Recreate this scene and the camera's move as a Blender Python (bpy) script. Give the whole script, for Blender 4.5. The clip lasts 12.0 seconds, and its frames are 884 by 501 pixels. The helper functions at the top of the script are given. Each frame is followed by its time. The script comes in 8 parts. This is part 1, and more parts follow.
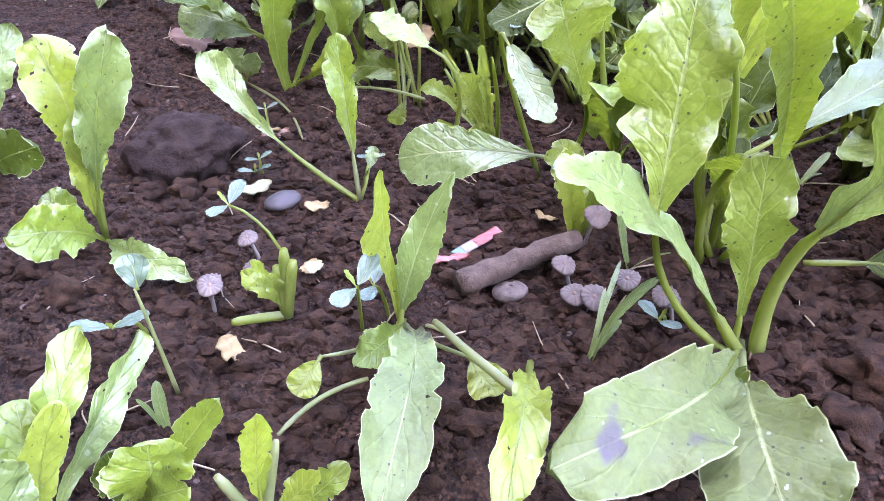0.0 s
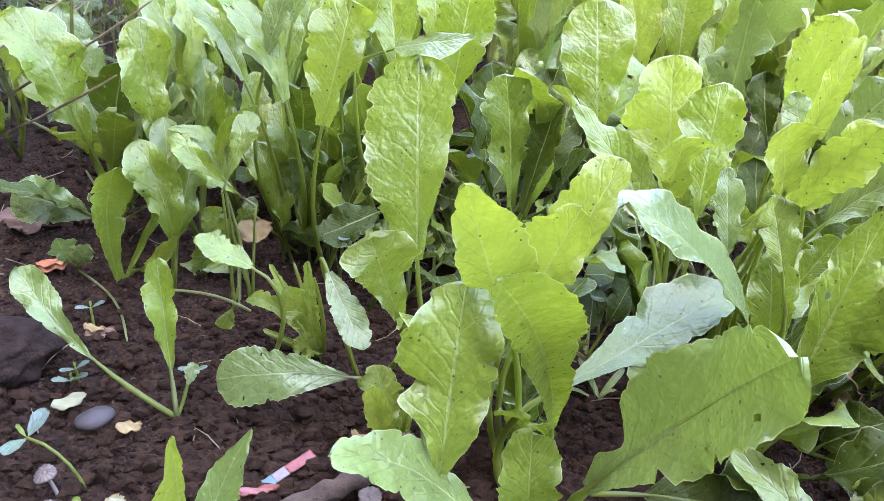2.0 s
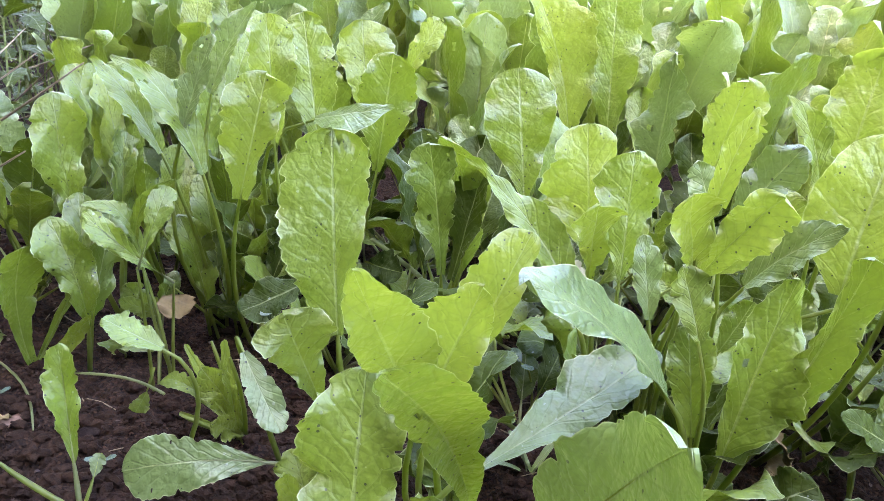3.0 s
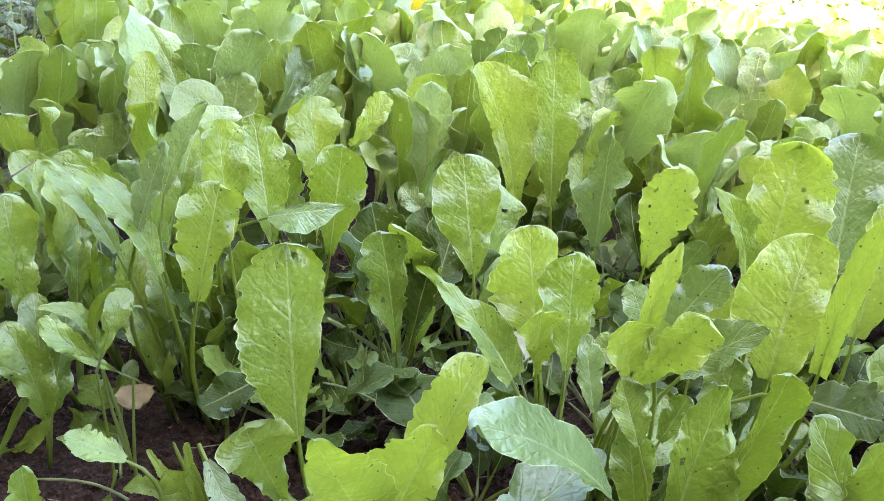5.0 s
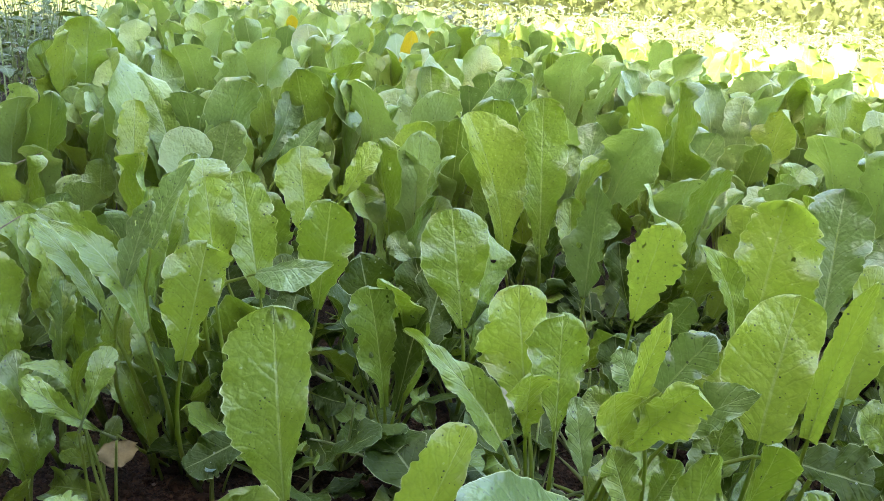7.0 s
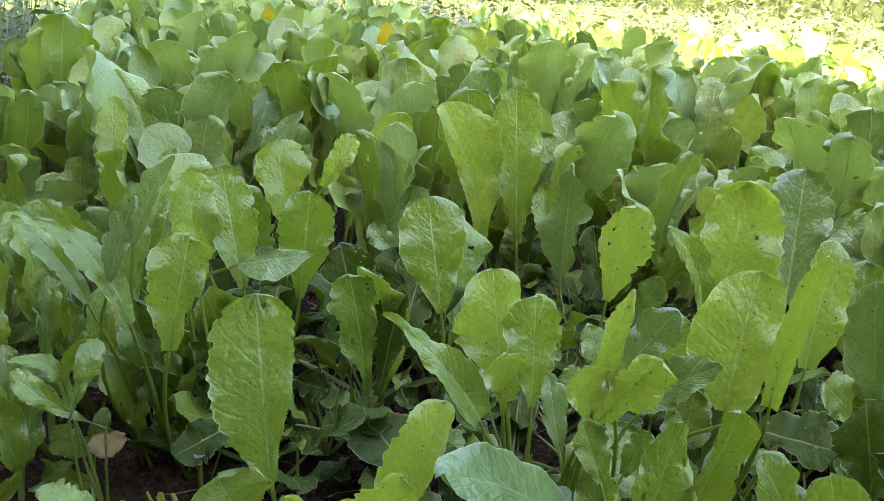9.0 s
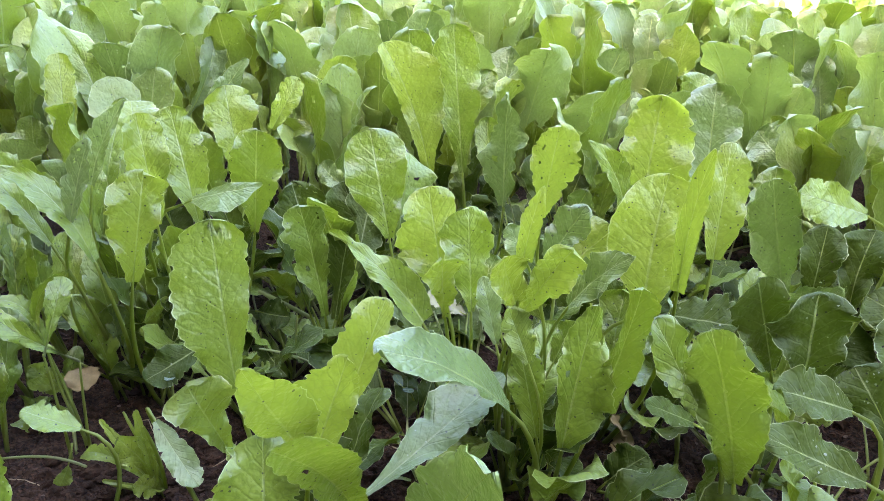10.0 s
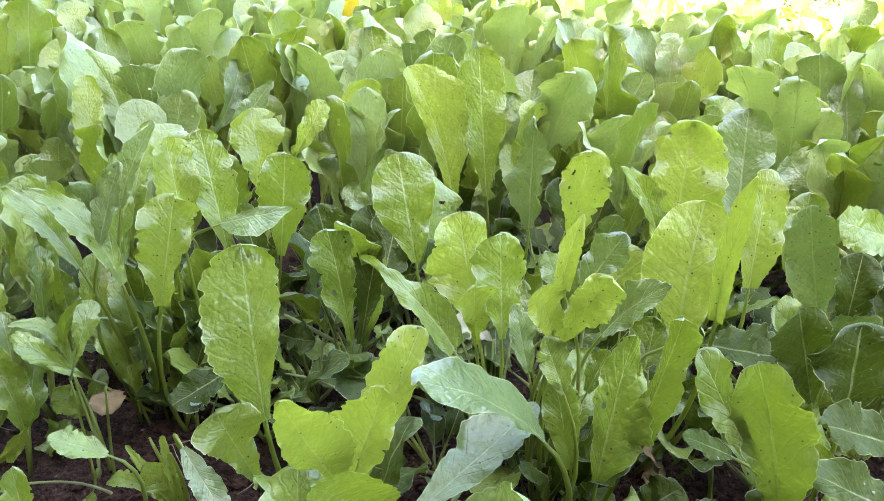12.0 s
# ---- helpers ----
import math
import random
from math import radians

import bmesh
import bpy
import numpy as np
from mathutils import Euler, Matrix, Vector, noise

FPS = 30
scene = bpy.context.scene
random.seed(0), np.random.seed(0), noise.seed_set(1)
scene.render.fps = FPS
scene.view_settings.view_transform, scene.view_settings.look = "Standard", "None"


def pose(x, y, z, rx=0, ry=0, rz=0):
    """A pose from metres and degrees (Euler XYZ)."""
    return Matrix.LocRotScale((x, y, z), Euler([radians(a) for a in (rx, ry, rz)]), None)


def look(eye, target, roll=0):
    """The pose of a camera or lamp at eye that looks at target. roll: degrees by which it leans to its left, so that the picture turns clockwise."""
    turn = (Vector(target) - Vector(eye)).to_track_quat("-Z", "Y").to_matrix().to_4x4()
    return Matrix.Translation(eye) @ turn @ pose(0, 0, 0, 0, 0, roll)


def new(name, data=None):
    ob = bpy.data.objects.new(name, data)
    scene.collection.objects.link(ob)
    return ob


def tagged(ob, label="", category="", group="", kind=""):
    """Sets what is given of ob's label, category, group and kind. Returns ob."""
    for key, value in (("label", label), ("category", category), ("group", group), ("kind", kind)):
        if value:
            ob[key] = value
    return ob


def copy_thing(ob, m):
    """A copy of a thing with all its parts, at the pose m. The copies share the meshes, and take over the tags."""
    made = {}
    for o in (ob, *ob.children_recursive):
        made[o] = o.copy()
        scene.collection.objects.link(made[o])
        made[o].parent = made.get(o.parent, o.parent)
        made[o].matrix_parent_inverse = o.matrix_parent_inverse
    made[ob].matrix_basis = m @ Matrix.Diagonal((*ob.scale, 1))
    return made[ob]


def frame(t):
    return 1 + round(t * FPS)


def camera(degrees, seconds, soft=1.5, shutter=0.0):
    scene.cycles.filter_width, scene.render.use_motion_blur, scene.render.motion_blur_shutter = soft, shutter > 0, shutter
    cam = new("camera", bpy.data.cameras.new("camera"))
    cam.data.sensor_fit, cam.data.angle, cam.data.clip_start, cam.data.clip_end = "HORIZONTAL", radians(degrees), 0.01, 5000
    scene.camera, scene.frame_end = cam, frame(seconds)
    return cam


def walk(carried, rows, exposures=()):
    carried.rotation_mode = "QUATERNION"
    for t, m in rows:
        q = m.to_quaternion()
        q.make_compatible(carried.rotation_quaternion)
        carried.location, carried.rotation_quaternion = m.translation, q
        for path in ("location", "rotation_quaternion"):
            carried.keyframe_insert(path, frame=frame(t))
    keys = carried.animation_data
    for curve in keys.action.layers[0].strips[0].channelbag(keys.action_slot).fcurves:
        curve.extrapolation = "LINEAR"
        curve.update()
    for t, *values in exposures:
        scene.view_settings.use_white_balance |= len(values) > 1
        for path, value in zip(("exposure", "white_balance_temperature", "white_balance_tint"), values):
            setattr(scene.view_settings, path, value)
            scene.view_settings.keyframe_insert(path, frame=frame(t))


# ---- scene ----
cam = camera(60, 12.0, soft=0.5)
PATH = [
    (0, -0.0251, -0.3866, 0.257, 54.67, 1.12, 0),
    (0.5, 0.0011, -0.3919, 0.2861, 57.28, -1.37, -6.69),
    (1, 0.0115, -0.3821, 0.3018, 59.49, -3.02, -8.12),
    (1.5, 0.0086, -0.3771, 0.3169, 62.47, -3.58, -7.33),
    (2, 0.0113, -0.3722, 0.3244, 63.43, -4.19, -7.39),
    (2.5, 0.0251, -0.3618, 0.3243, 65.39, -3.87, -9.27),
    (3, 0.0365, -0.3618, 0.3303, 67.96, -4.07, -10.91),
    (3.5, 0.0403, -0.3748, 0.35, 69.64, -5.47, -12.07),
    (3.7, 0.0461, -0.3768, 0.3511, 70.53, -5.41, -12.11),
    (5.3, 0.0331, -0.36, 0.395, 68.94, -2.62, -15.91),
    (5.5, 0.0351, -0.3617, 0.3943, 69.37, -2.26, -16.38),
    (6, 0.0361, -0.3612, 0.3999, 70.74, -2.51, -16.35),
    (6.5, 0.0377, -0.3595, 0.4066, 71.32, -3.57, -16.33),
    (7, 0.0363, -0.3543, 0.4073, 71.63, -3.56, -15.62),
    (7.2, 0.0364, -0.3557, 0.4065, 71.69, -3.62, -16.03),
    (8.8, 0.0356, -0.3635, 0.4101, 71.7, -2.5, -16.59),
    (9, 0.0352, -0.3724, 0.4102, 71.03, -2.65, -17.3),
    (9.5, 0.045, -0.4153, 0.4113, 68.89, -1.47, -21.05),
    (10, 0.0373, -0.4285, 0.4021, 67.71, -0.31, -20.82),
    (10.5, 0.0283, -0.4221, 0.3965, 68.12, 0.25, -20.17),
    (11, 0.0276, -0.4289, 0.3984, 68.84, 0.9, -20.92),
    (11.5, 0.0283, -0.4324, 0.4052, 69.4, -0.36, -21.27),
    (12, 0.0275, -0.4166, 0.4037, 69.2, -0.32, -19.78),
]
EXPOSURES = [(0.0, 5.98, 6850, 49), (0.5, 6.02, 6850, 45), (1.0, 5.66, 6950, 36), (2.0, 5.44, 7000, 36), (2.6, 5.36, 7000, 36), (3.5, 5.04, 7000, 33), (5.5, 5.08, 6950, 28), (6.1, 5.04, 6950, 27), (6.5, 4.74, 7000, 22), (7.0, 4.46, 7050, 18), (8.8, 4.10, 7050, 15), (9.7, 4.88, 7050, 26), (12.0, 5.03, 7050, 30)]
walk(cam, [(t, pose(x, y, z, rx, ry, rz)) for t, x, y, z, rx, ry, rz in PATH], EXPOSURES)

# ---- light: open shade of an unseen wall added behind the bed, sunny meadow beyond ----
SUN_AZ, SUN_EL = 225.0, 40.0  # degrees the sun stands at, counted from +x towards +y, and above the horizon
world = bpy.data.worlds.new("sky")
scene.world = world
world.use_nodes = True
wn = world.node_tree
sky = wn.nodes.new("ShaderNodeTexSky")
sky.sky_type = "NISHITA"
sky.sun_disc = False
sky.sun_elevation = radians(SUN_EL)
sky.sun_rotation = radians(90 - SUN_AZ)
sky.air_density, sky.dust_density, sky.ozone_density = 1.0, 2.2, 1.0
wn.links.new(sky.outputs["Color"], wn.nodes["Background"].inputs["Color"])
wn.nodes["Background"].inputs["Strength"].default_value = 0.15
sun_data = bpy.data.lights.new("sun", "SUN")
sun_data.energy, sun_data.angle, sun_data.color = 5.0, radians(0.5), (1.0, 0.93, 0.80)
sun = new("sun", sun_data)
d_sun = Vector((math.cos(radians(SUN_AZ)) * math.cos(radians(SUN_EL)), math.sin(radians(SUN_AZ)) * math.cos(radians(SUN_EL)), math.sin(radians(SUN_EL))))
sun.matrix_world = look(d_sun * 20, (0, 0, 0))


# ---- materials ----
def mat(name):
    m = bpy.data.materials.new(name)
    m.use_nodes = True
    t = m.node_tree
    return m, t, t.nodes["Principled BSDF"], t.nodes["Material Output"]


def node(t, kind, **sets):
    n = t.nodes.new(kind)
    for key, value in sets.items():
        n.inputs[key.replace("_", " ")].default_value = value
    return n


def math_node(t, op, a, b=None, clamp=False):
    n = t.nodes.new("ShaderNodeMath")
    n.operation, n.use_clamp = op, clamp
    for i, v in enumerate((a, b)):
        if v is None:
            continue
        if isinstance(v, (int, float)):
            n.inputs[i].default_value = v
        else:
            t.links.new(v, n.inputs[i])
    return n.outputs[0]


def mix(t, fac, a, b, blend="MIX"):
    n = t.nodes.new("ShaderNodeMix")
    n.data_type, n.blend_type = "RGBA", blend
    for sock, v in ((n.inputs[0], fac), (n.inputs[6], a), (n.inputs[7], b)):
        if isinstance(v, (int, float)):
            sock.default_value = v
        elif isinstance(v, tuple):
            sock.default_value = (*v, 1)
        else:
            t.links.new(v, sock)
    return n.outputs[2]


def ramp(t, src, lo, hi, a=0.0, b=1.0):
    n = t.nodes.new("ShaderNodeMapRange")
    n.inputs[1].default_value, n.inputs[2].default_value, n.inputs[3].default_value, n.inputs[4].default_value = lo, hi, a, b
    t.links.new(src, n.inputs[0])
    return n.outputs[0]


def noise_node(t, scale, detail=4.0, vec=None, rough=0.55):
    n = node(t, "ShaderNodeTexNoise", Scale=scale, Detail=detail, Roughness=rough)
    if vec:
        t.links.new(vec, n.inputs["Vector"])
    return n


def bump(t, height, strength, distance, into):
    n = node(t, "ShaderNodeBump", Strength=strength, Distance=distance)
    t.links.new(height, n.inputs["Height"])
    t.links.new(n.outputs[0], into)
    return n


def leaf_material(name, top, glow, rough=0.42, share=0.36, spots=2.0, veins=8.0, spec=0.5, stain=0.0):
    """Thin leaf: glossy waxy skin over green flesh that lets light through, with veins, dew and small bite marks."""
    m, t, p, out = mat(name)
    uv = t.nodes.new("ShaderNodeUVMap")
    sep = t.nodes.new("ShaderNodeSeparateXYZ")
    t.links.new(uv.outputs[0], sep.inputs[0])
    geo = t.nodes.new("ShaderNodeTexCoord")
    info = t.nodes.new("ShaderNodeObjectInfo")
    wob = noise_node(t, 34.0, 3.0, geo.outputs["Object"])
    across = math_node(t, "ABSOLUTE", math_node(t, "SUBTRACT", math_node(t, "MULTIPLY", sep.outputs[0], 2.0), 1.0))
    side = math_node(t, "MULTIPLY", math_node(t, "GREATER_THAN", sep.outputs[0], 0.5), 0.45)
    run = math_node(t, "SUBTRACT", math_node(t, "MULTIPLY", sep.outputs[1], veins), math_node(t, "MULTIPLY", math_node(t, "POWER", across, 0.8), 2.1))
    run = math_node(t, "ADD", math_node(t, "ADD", run, side), math_node(t, "MULTIPLY", wob.outputs[0], 1.0))
    saw = math_node(t, "ABSOLUTE", math_node(t, "SUBTRACT", math_node(t, "FRACT", run), 0.5))
    vein = ramp(t, saw, 0.0, 0.04, 1.0, 0.0)
    vein = math_node(t, "MULTIPLY", vein, ramp(t, across, 0.5, 1.0, 1.0, 0.25))
    rib = ramp(t, math_node(t, "MULTIPLY", across, ramp(t, sep.outputs[1], 0.0, 1.0, 0.55, 1.9)), 0.02, 0.06, 1.0, 0.0)
    net = node(t, "ShaderNodeTexVoronoi", Scale=170.0)
    net.feature = "DISTANCE_TO_EDGE"
    t.links.new(geo.outputs["Object"], net.inputs["Vector"])
    netv = ramp(t, net.outputs["Distance"], 0.0, 0.12, 1.0, 0.0)
    big = noise_node(t, 22.0, 4.0, geo.outputs["Object"])
    fine = noise_node(t, 420.0, 3.0, geo.outputs["Object"])
    lines = math_node(t, "MAXIMUM", math_node(t, "MULTIPLY", vein, 0.75), rib)
    lines = math_node(t, "MAXIMUM", lines, math_node(t, "MULTIPLY", netv, 0.10))
    tone = mix(t, ramp(t, big.outputs[0], 0.3, 0.7), tuple(c * 1.0 for c in top), tuple(min(1, c * 1.75) for c in top))
    tone = mix(t, ramp(t, info.outputs["Random"], 0, 1, 0.0, 0.5), tone, (top[0] * 1.3, top[1] * 1.12, top[2] * 0.8))
    other = math_node(t, "FRACT", math_node(t, "MULTIPLY", info.outputs["Random"], 7.13))
    tone = mix(t, ramp(t, other, 0.35, 1, 0.0, 0.58), tone, (top[0] * 0.50, top[1] * 0.62, top[2] * 0.8))
    third = math_node(t, "FRACT", math_node(t, "MULTIPLY", info.outputs["Random"], 31.7))
    tone = mix(t, ramp(t, third, 0.6, 1, 0.0, 0.55), tone, (top[0] * 1.75, top[1] * 1.55, top[2] * 2.6))
    pale = mix(t, 0.5, top, (0.26, 0.32, 0.13))
    tone = mix(t, math_node(t, "MULTIPLY", lines, 0.7), tone, pale)
    tone = mix(t, math_node(t, "MULTIPLY", rib, 0.75), tone, (0.24, 0.29, 0.12))
    # bright rim painted on: light caught by the curled leaf margin
    edge = ramp(t, across, 0.968, 0.988)
    tone = mix(t, math_node(t, "MULTIPLY", edge, 0.8), tone, (0.40, 0.46, 0.22))
    # flea-beetle pits and soil specks
    pit = node(t, "ShaderNodeTexVoronoi", Scale=330.0)
    t.links.new(geo.outputs["Object"], pit.inputs["Vector"])
    psel = t.nodes.new("ShaderNodeSeparateXYZ")
    t.links.new(pit.outputs["Color"], psel.inputs[0])
    patch = noise_node(t, 14.0, 2.0, geo.outputs["Object"])
    gate = math_node(t, "GREATER_THAN", math_node(t, "ADD", math_node(t, "MULTIPLY", psel.outputs[0], 0.55), patch.outputs[0]), 0.98 - 0.08 * spots)
    size = ramp(t, math_node(t, "POWER", psel.outputs[1], 3.0), 0, 1, 0.07, 0.26)
    dark = math_node(t, "MULTIPLY", gate, math_node(t, "LESS_THAN", pit.outputs["Distance"], size))
    tone = mix(t, math_node(t, "MULTIPLY", dark, 0.85), tone, (0.018, 0.022, 0.010))
    # dew and dust
    dew = node(t, "ShaderNodeTexVoronoi", Scale=210.0)
    t.links.new(geo.outputs["Object"], dew.inputs["Vector"])
    dsel = t.nodes.new("ShaderNodeSeparateXYZ")
    t.links.new(dew.outputs["Color"], dsel.inputs[0])
    dgate = math_node(t, "GREATER_THAN", math_node(t, "ADD", math_node(t, "MULTIPLY", dsel.outputs[2], 0.6), big.outputs[0]), 0.97)
    drop = math_node(t, "MULTIPLY", dgate, math_node(t, "LESS_THAN", dew.outputs["Distance"], ramp(t, dsel.outputs[0], 0, 1, 0.06, 0.22)))
    tone = mix(t, math_node(t, "MULTIPLY", drop, 0.45), tone, (0.46, 0.52, 0.40))
    if stain:
        blot = noise_node(t, 34.0, 3.0, geo.outputs["Object"])
        tone = mix(t, ramp(t, blot.outputs[0], 0.60, 0.68, 0.0, stain), tone, (0.050, 0.035, 0.055))
    mott = noise_node(t, 240.0, 5.0, geo.outputs["Object"], 0.7)
    tone = mix(t, ramp(t, mott.outputs[0], 0.35, 0.68, 0.0, 0.45), tone, tuple(c * 0.62 for c in top))
    tone = mix(t, math_node(t, "MULTIPLY", netv, 0.16), tone, tuple(c * 0.6 for c in top))
    t.links.new(tone, p.inputs["Base Color"])
    rg = ramp(t, fine.outputs[0], 0.3, 0.7, rough - 0.07, rough + 0.1)
    rg = math_node(t, "MULTIPLY", rg, ramp(t, drop, 0, 1, 1.0, 0.35))
    t.links.new(rg, p.inputs["Roughness"])
    p.inputs["Specular IOR Level"].default_value = spec
    groove = math_node(t, "MAXIMUM", ramp(t, saw, 0.0, 0.13, 1.0, 0.0), rib)
    blister = noise_node(t, 70.0, 1.5, geo.outputs["Object"])
    h = math_node(t, "ADD", math_node(t, "MULTIPLY", groove, -0.13), math_node(t, "MULTIPLY", blister.outputs[0], 1.25))
    h = math_node(t, "ADD", h, math_node(t, "MULTIPLY", ramp(t, net.outputs["Distance"], 0.0, 0.35), 0.15))
    crink = noise_node(t, 170.0, 2.0, geo.outputs["Object"])
    h = math_node(t, "ADD", h, math_node(t, "MULTIPLY", crink.outputs[0], 0.6))
    h = math_node(t, "ADD", h, math_node(t, "MULTIPLY", drop, 0.5))
    b = bump(t, h, 0.68, 0.0027, p.inputs["Normal"])
    tl = t.nodes.new("ShaderNodeBsdfTranslucent")
    lit = mix(t, ramp(t, big.outputs[0], 0.3, 0.7), tuple(c * 0.85 for c in glow), glow)
    lit = mix(t, math_node(t, "MULTIPLY", math_node(t, "MAXIMUM", vein, netv), 0.22), lit, tuple(c * 0.5 for c in glow))
    lit = mix(t, math_node(t, "MULTIPLY", dark, 0.9), lit, (0.01, 0.012, 0.004))
    t.links.new(lit, tl.inputs["Color"])
    t.links.new(b.outputs[0], tl.inputs["Normal"])
    mx = t.nodes.new("ShaderNodeMixShader")
    mx.inputs[0].default_value = share
    t.links.new(p.outputs[0], mx.inputs[1])
    t.links.new(tl.outputs[0], mx.inputs[2])
    t.links.new(mx.outputs[0], out.inputs["Surface"])
    return m


def plain_material(name, a, b, scale, rough=0.8, depth=0.001, strength=0.6, spec=0.3, metal=0.0, glow=None):
    """Two tones mixed by noise at two scales, with a fine relief."""
    m, t, p, out = mat(name)
    co = t.nodes.new("ShaderNodeTexCoord")
    n1 = noise_node(t, scale, 6.0, co.outputs["Object"])
    n2 = noise_node(t, scale * 7, 4.0, co.outputs["Object"])
    f = math_node(t, "ADD", math_node(t, "MULTIPLY", n1.outputs[0], 0.65), math_node(t, "MULTIPLY", n2.outputs[0], 0.35))
    info = t.nodes.new("ShaderNodeObjectInfo")
    c = mix(t, ramp(t, f, 0.35, 0.65), a, b)
    c = mix(t, ramp(t, info.outputs["Random"], 0, 1, 0.0, 0.35), c, tuple(x * 0.6 for x in a))
    t.links.new(c, p.inputs["Base Color"])
    t.links.new(ramp(t, n2.outputs[0], 0.3, 0.7, rough - 0.1, min(1.0, rough + 0.1)), p.inputs["Roughness"])
    p.inputs["Specular IOR Level"].default_value = spec
    p.inputs["Metallic"].default_value = metal
    bump(t, f, strength, depth, p.inputs["Normal"])
    if glow:
        tl = t.nodes.new("ShaderNodeBsdfTranslucent")
        tl.inputs["Color"].default_value = (*glow, 1)
        mx = t.nodes.new("ShaderNodeMixShader")
        mx.inputs[0].default_value = 0.55
        t.links.new(p.outputs[0], mx.inputs[1])
        t.links.new(tl.outputs[0], mx.inputs[2])
        t.links.new(mx.outputs[0], out.inputs["Surface"])
    return m


GREEN = leaf_material("leaf_green", (0.084, 0.136, 0.013), (0.250, 0.335, 0.018), share=0.28, rough=0.39, spec=0.55)
LIME = leaf_material("leaf_lime", (0.120, 0.172, 0.017), (0.315, 0.400, 0.030), share=0.38, rough=0.40, spec=0.55)
# grey-green leaf; whitish sky sheen of upturned leaves is partly in its colour
GREY_SHEEN = leaf_material("leaf_grey_green_sheen", (0.090, 0.142, 0.036), (0.180, 0.255, 0.030), share=0.24, rough=0.37, spec=0.55)
# paler leaf for further rows: glare and haze mixed into the colour
PALE_HAZE = leaf_material("leaf_pale_haze", (0.142, 0.202, 0.048), (0.272, 0.358, 0.048), share=0.34, rough=0.42, spec=0.5)
# dark green leaf, also a darkened copy with shade put into the colour
DARK_SHADE = leaf_material("leaf_dark_shade", (0.027, 0.048, 0.004), (0.085, 0.125, 0.007), share=0.26, rough=0.5, spec=0.16)
STAINED = leaf_material("leaf_pale_stained", (0.066, 0.094, 0.027), (0.100, 0.136, 0.024), share=0.2, rough=0.58, stain=0.85, spec=0.3)
STALK = plain_material("stalk", (0.110, 0.150, 0.026), (0.180, 0.220, 0.055), 60.0, 0.40, 0.0006, 0.4, 0.5, 0.0, (0.30, 0.37, 0.05))
STALK_PALE = plain_material("stalk_pale", (0.13, 0.17, 0.06), (0.22, 0.25, 0.12), 50.0, 0.40, 0.0006, 0.4, 0.5, 0.0, (0.34, 0.38, 0.14))
COTY = leaf_material("cotyledon", (0.070, 0.118, 0.072), (0.09, 0.16, 0.06), share=0.25, rough=0.35, veins=1.5)
STONE = plain_material("stone", (0.008, 0.005, 0.0035), (0.030, 0.020, 0.0145), 90.0, 0.92, 0.004, 1.0, 0.08)
PEBBLE = plain_material("pebble_grey", (0.023, 0.020, 0.017), (0.042, 0.037, 0.031), 60.0, 0.6, 0.0006, 0.4, 0.3)
CLOD = plain_material("soil_clod", (0.0048, 0.0024, 0.0011), (0.052, 0.0268, 0.0128), 160.0, 0.92, 0.003, 1.0, 0.12)
HUSK = plain_material("seed_husk", (0.022, 0.016, 0.011), (0.105, 0.082, 0.058), 190.0, 0.7, 0.002, 0.9)
WOOD = plain_material("stick_bark", (0.032, 0.021, 0.013), (0.112, 0.080, 0.054), 120.0, 0.9, 0.003, 1.0, 0.2)
STRAW = plain_material("straw", (0.138, 0.105, 0.055), (0.253, 0.209, 0.121), 50.0, 0.75, 0.0006, 0.5)
DRY = plain_material("dry_leaf", (0.120, 0.086, 0.030), (0.240, 0.178, 0.070), 70.0, 0.7, 0.001, 0.7)
DRY_BROWN = plain_material("dry_leaf_brown", (0.088, 0.047, 0.025), (0.187, 0.121, 0.077), 70.0, 0.75, 0.001, 0.7)
SCRAP = plain_material("pale_scrap", (0.130, 0.138, 0.062), (0.195, 0.200, 0.105), 90.0, 0.6, 0.0006, 0.5)
CAP = plain_material("mushroom_cap", (0.056, 0.044, 0.032), (0.112, 0.090, 0.068), 130.0, 0.75, 0.0004, 0.5)
STEM_WHITE = plain_material("mushroom_stem", (0.110, 0.092, 0.075), (0.170, 0.150, 0.125), 130.0, 0.6, 0.0003, 0.4)
RED = plain_material("wrapper_red", (0.150, 0.026, 0.015), (0.20, 0.050, 0.030), 80.0, 0.35, 0.0008, 0.5, 0.5)
WHITE = plain_material("wrapper_white", (0.120, 0.096, 0.072), (0.17, 0.145, 0.115), 80.0, 0.35, 0.0008, 0.5, 0.5)
TEAL = plain_material("wrapper_teal", (0.030, 0.080, 0.074), (0.060, 0.115, 0.105), 80.0, 0.35, 0.0008, 0.5, 0.5)
ORANGE = plain_material("brick_chip", (0.220, 0.072, 0.028), (0.303, 0.121, 0.055), 90.0, 0.85, 0.001, 0.7)
YELLOW = leaf_material("leaf_yellow", (0.34, 0.24, 0.01), (0.50, 0.36, 0.015), share=0.4)
# surface of the added wall, kept dark so it bounces little light
SHADE_WALL = plain_material("shade_wall_plaster", (0.075, 0.066, 0.056), (0.120, 0.106, 0.090), 3.0, 0.9, 0.004, 0.5)
GRASS = leaf_material("grass_blade", (0.056, 0.068, 0.014), (0.100, 0.112, 0.018), share=0.4, spots=-2.0)
WEED = leaf_material("weed_leaf", (0.040, 0.054, 0.014), (0.072, 0.088, 0.018), share=0.4)


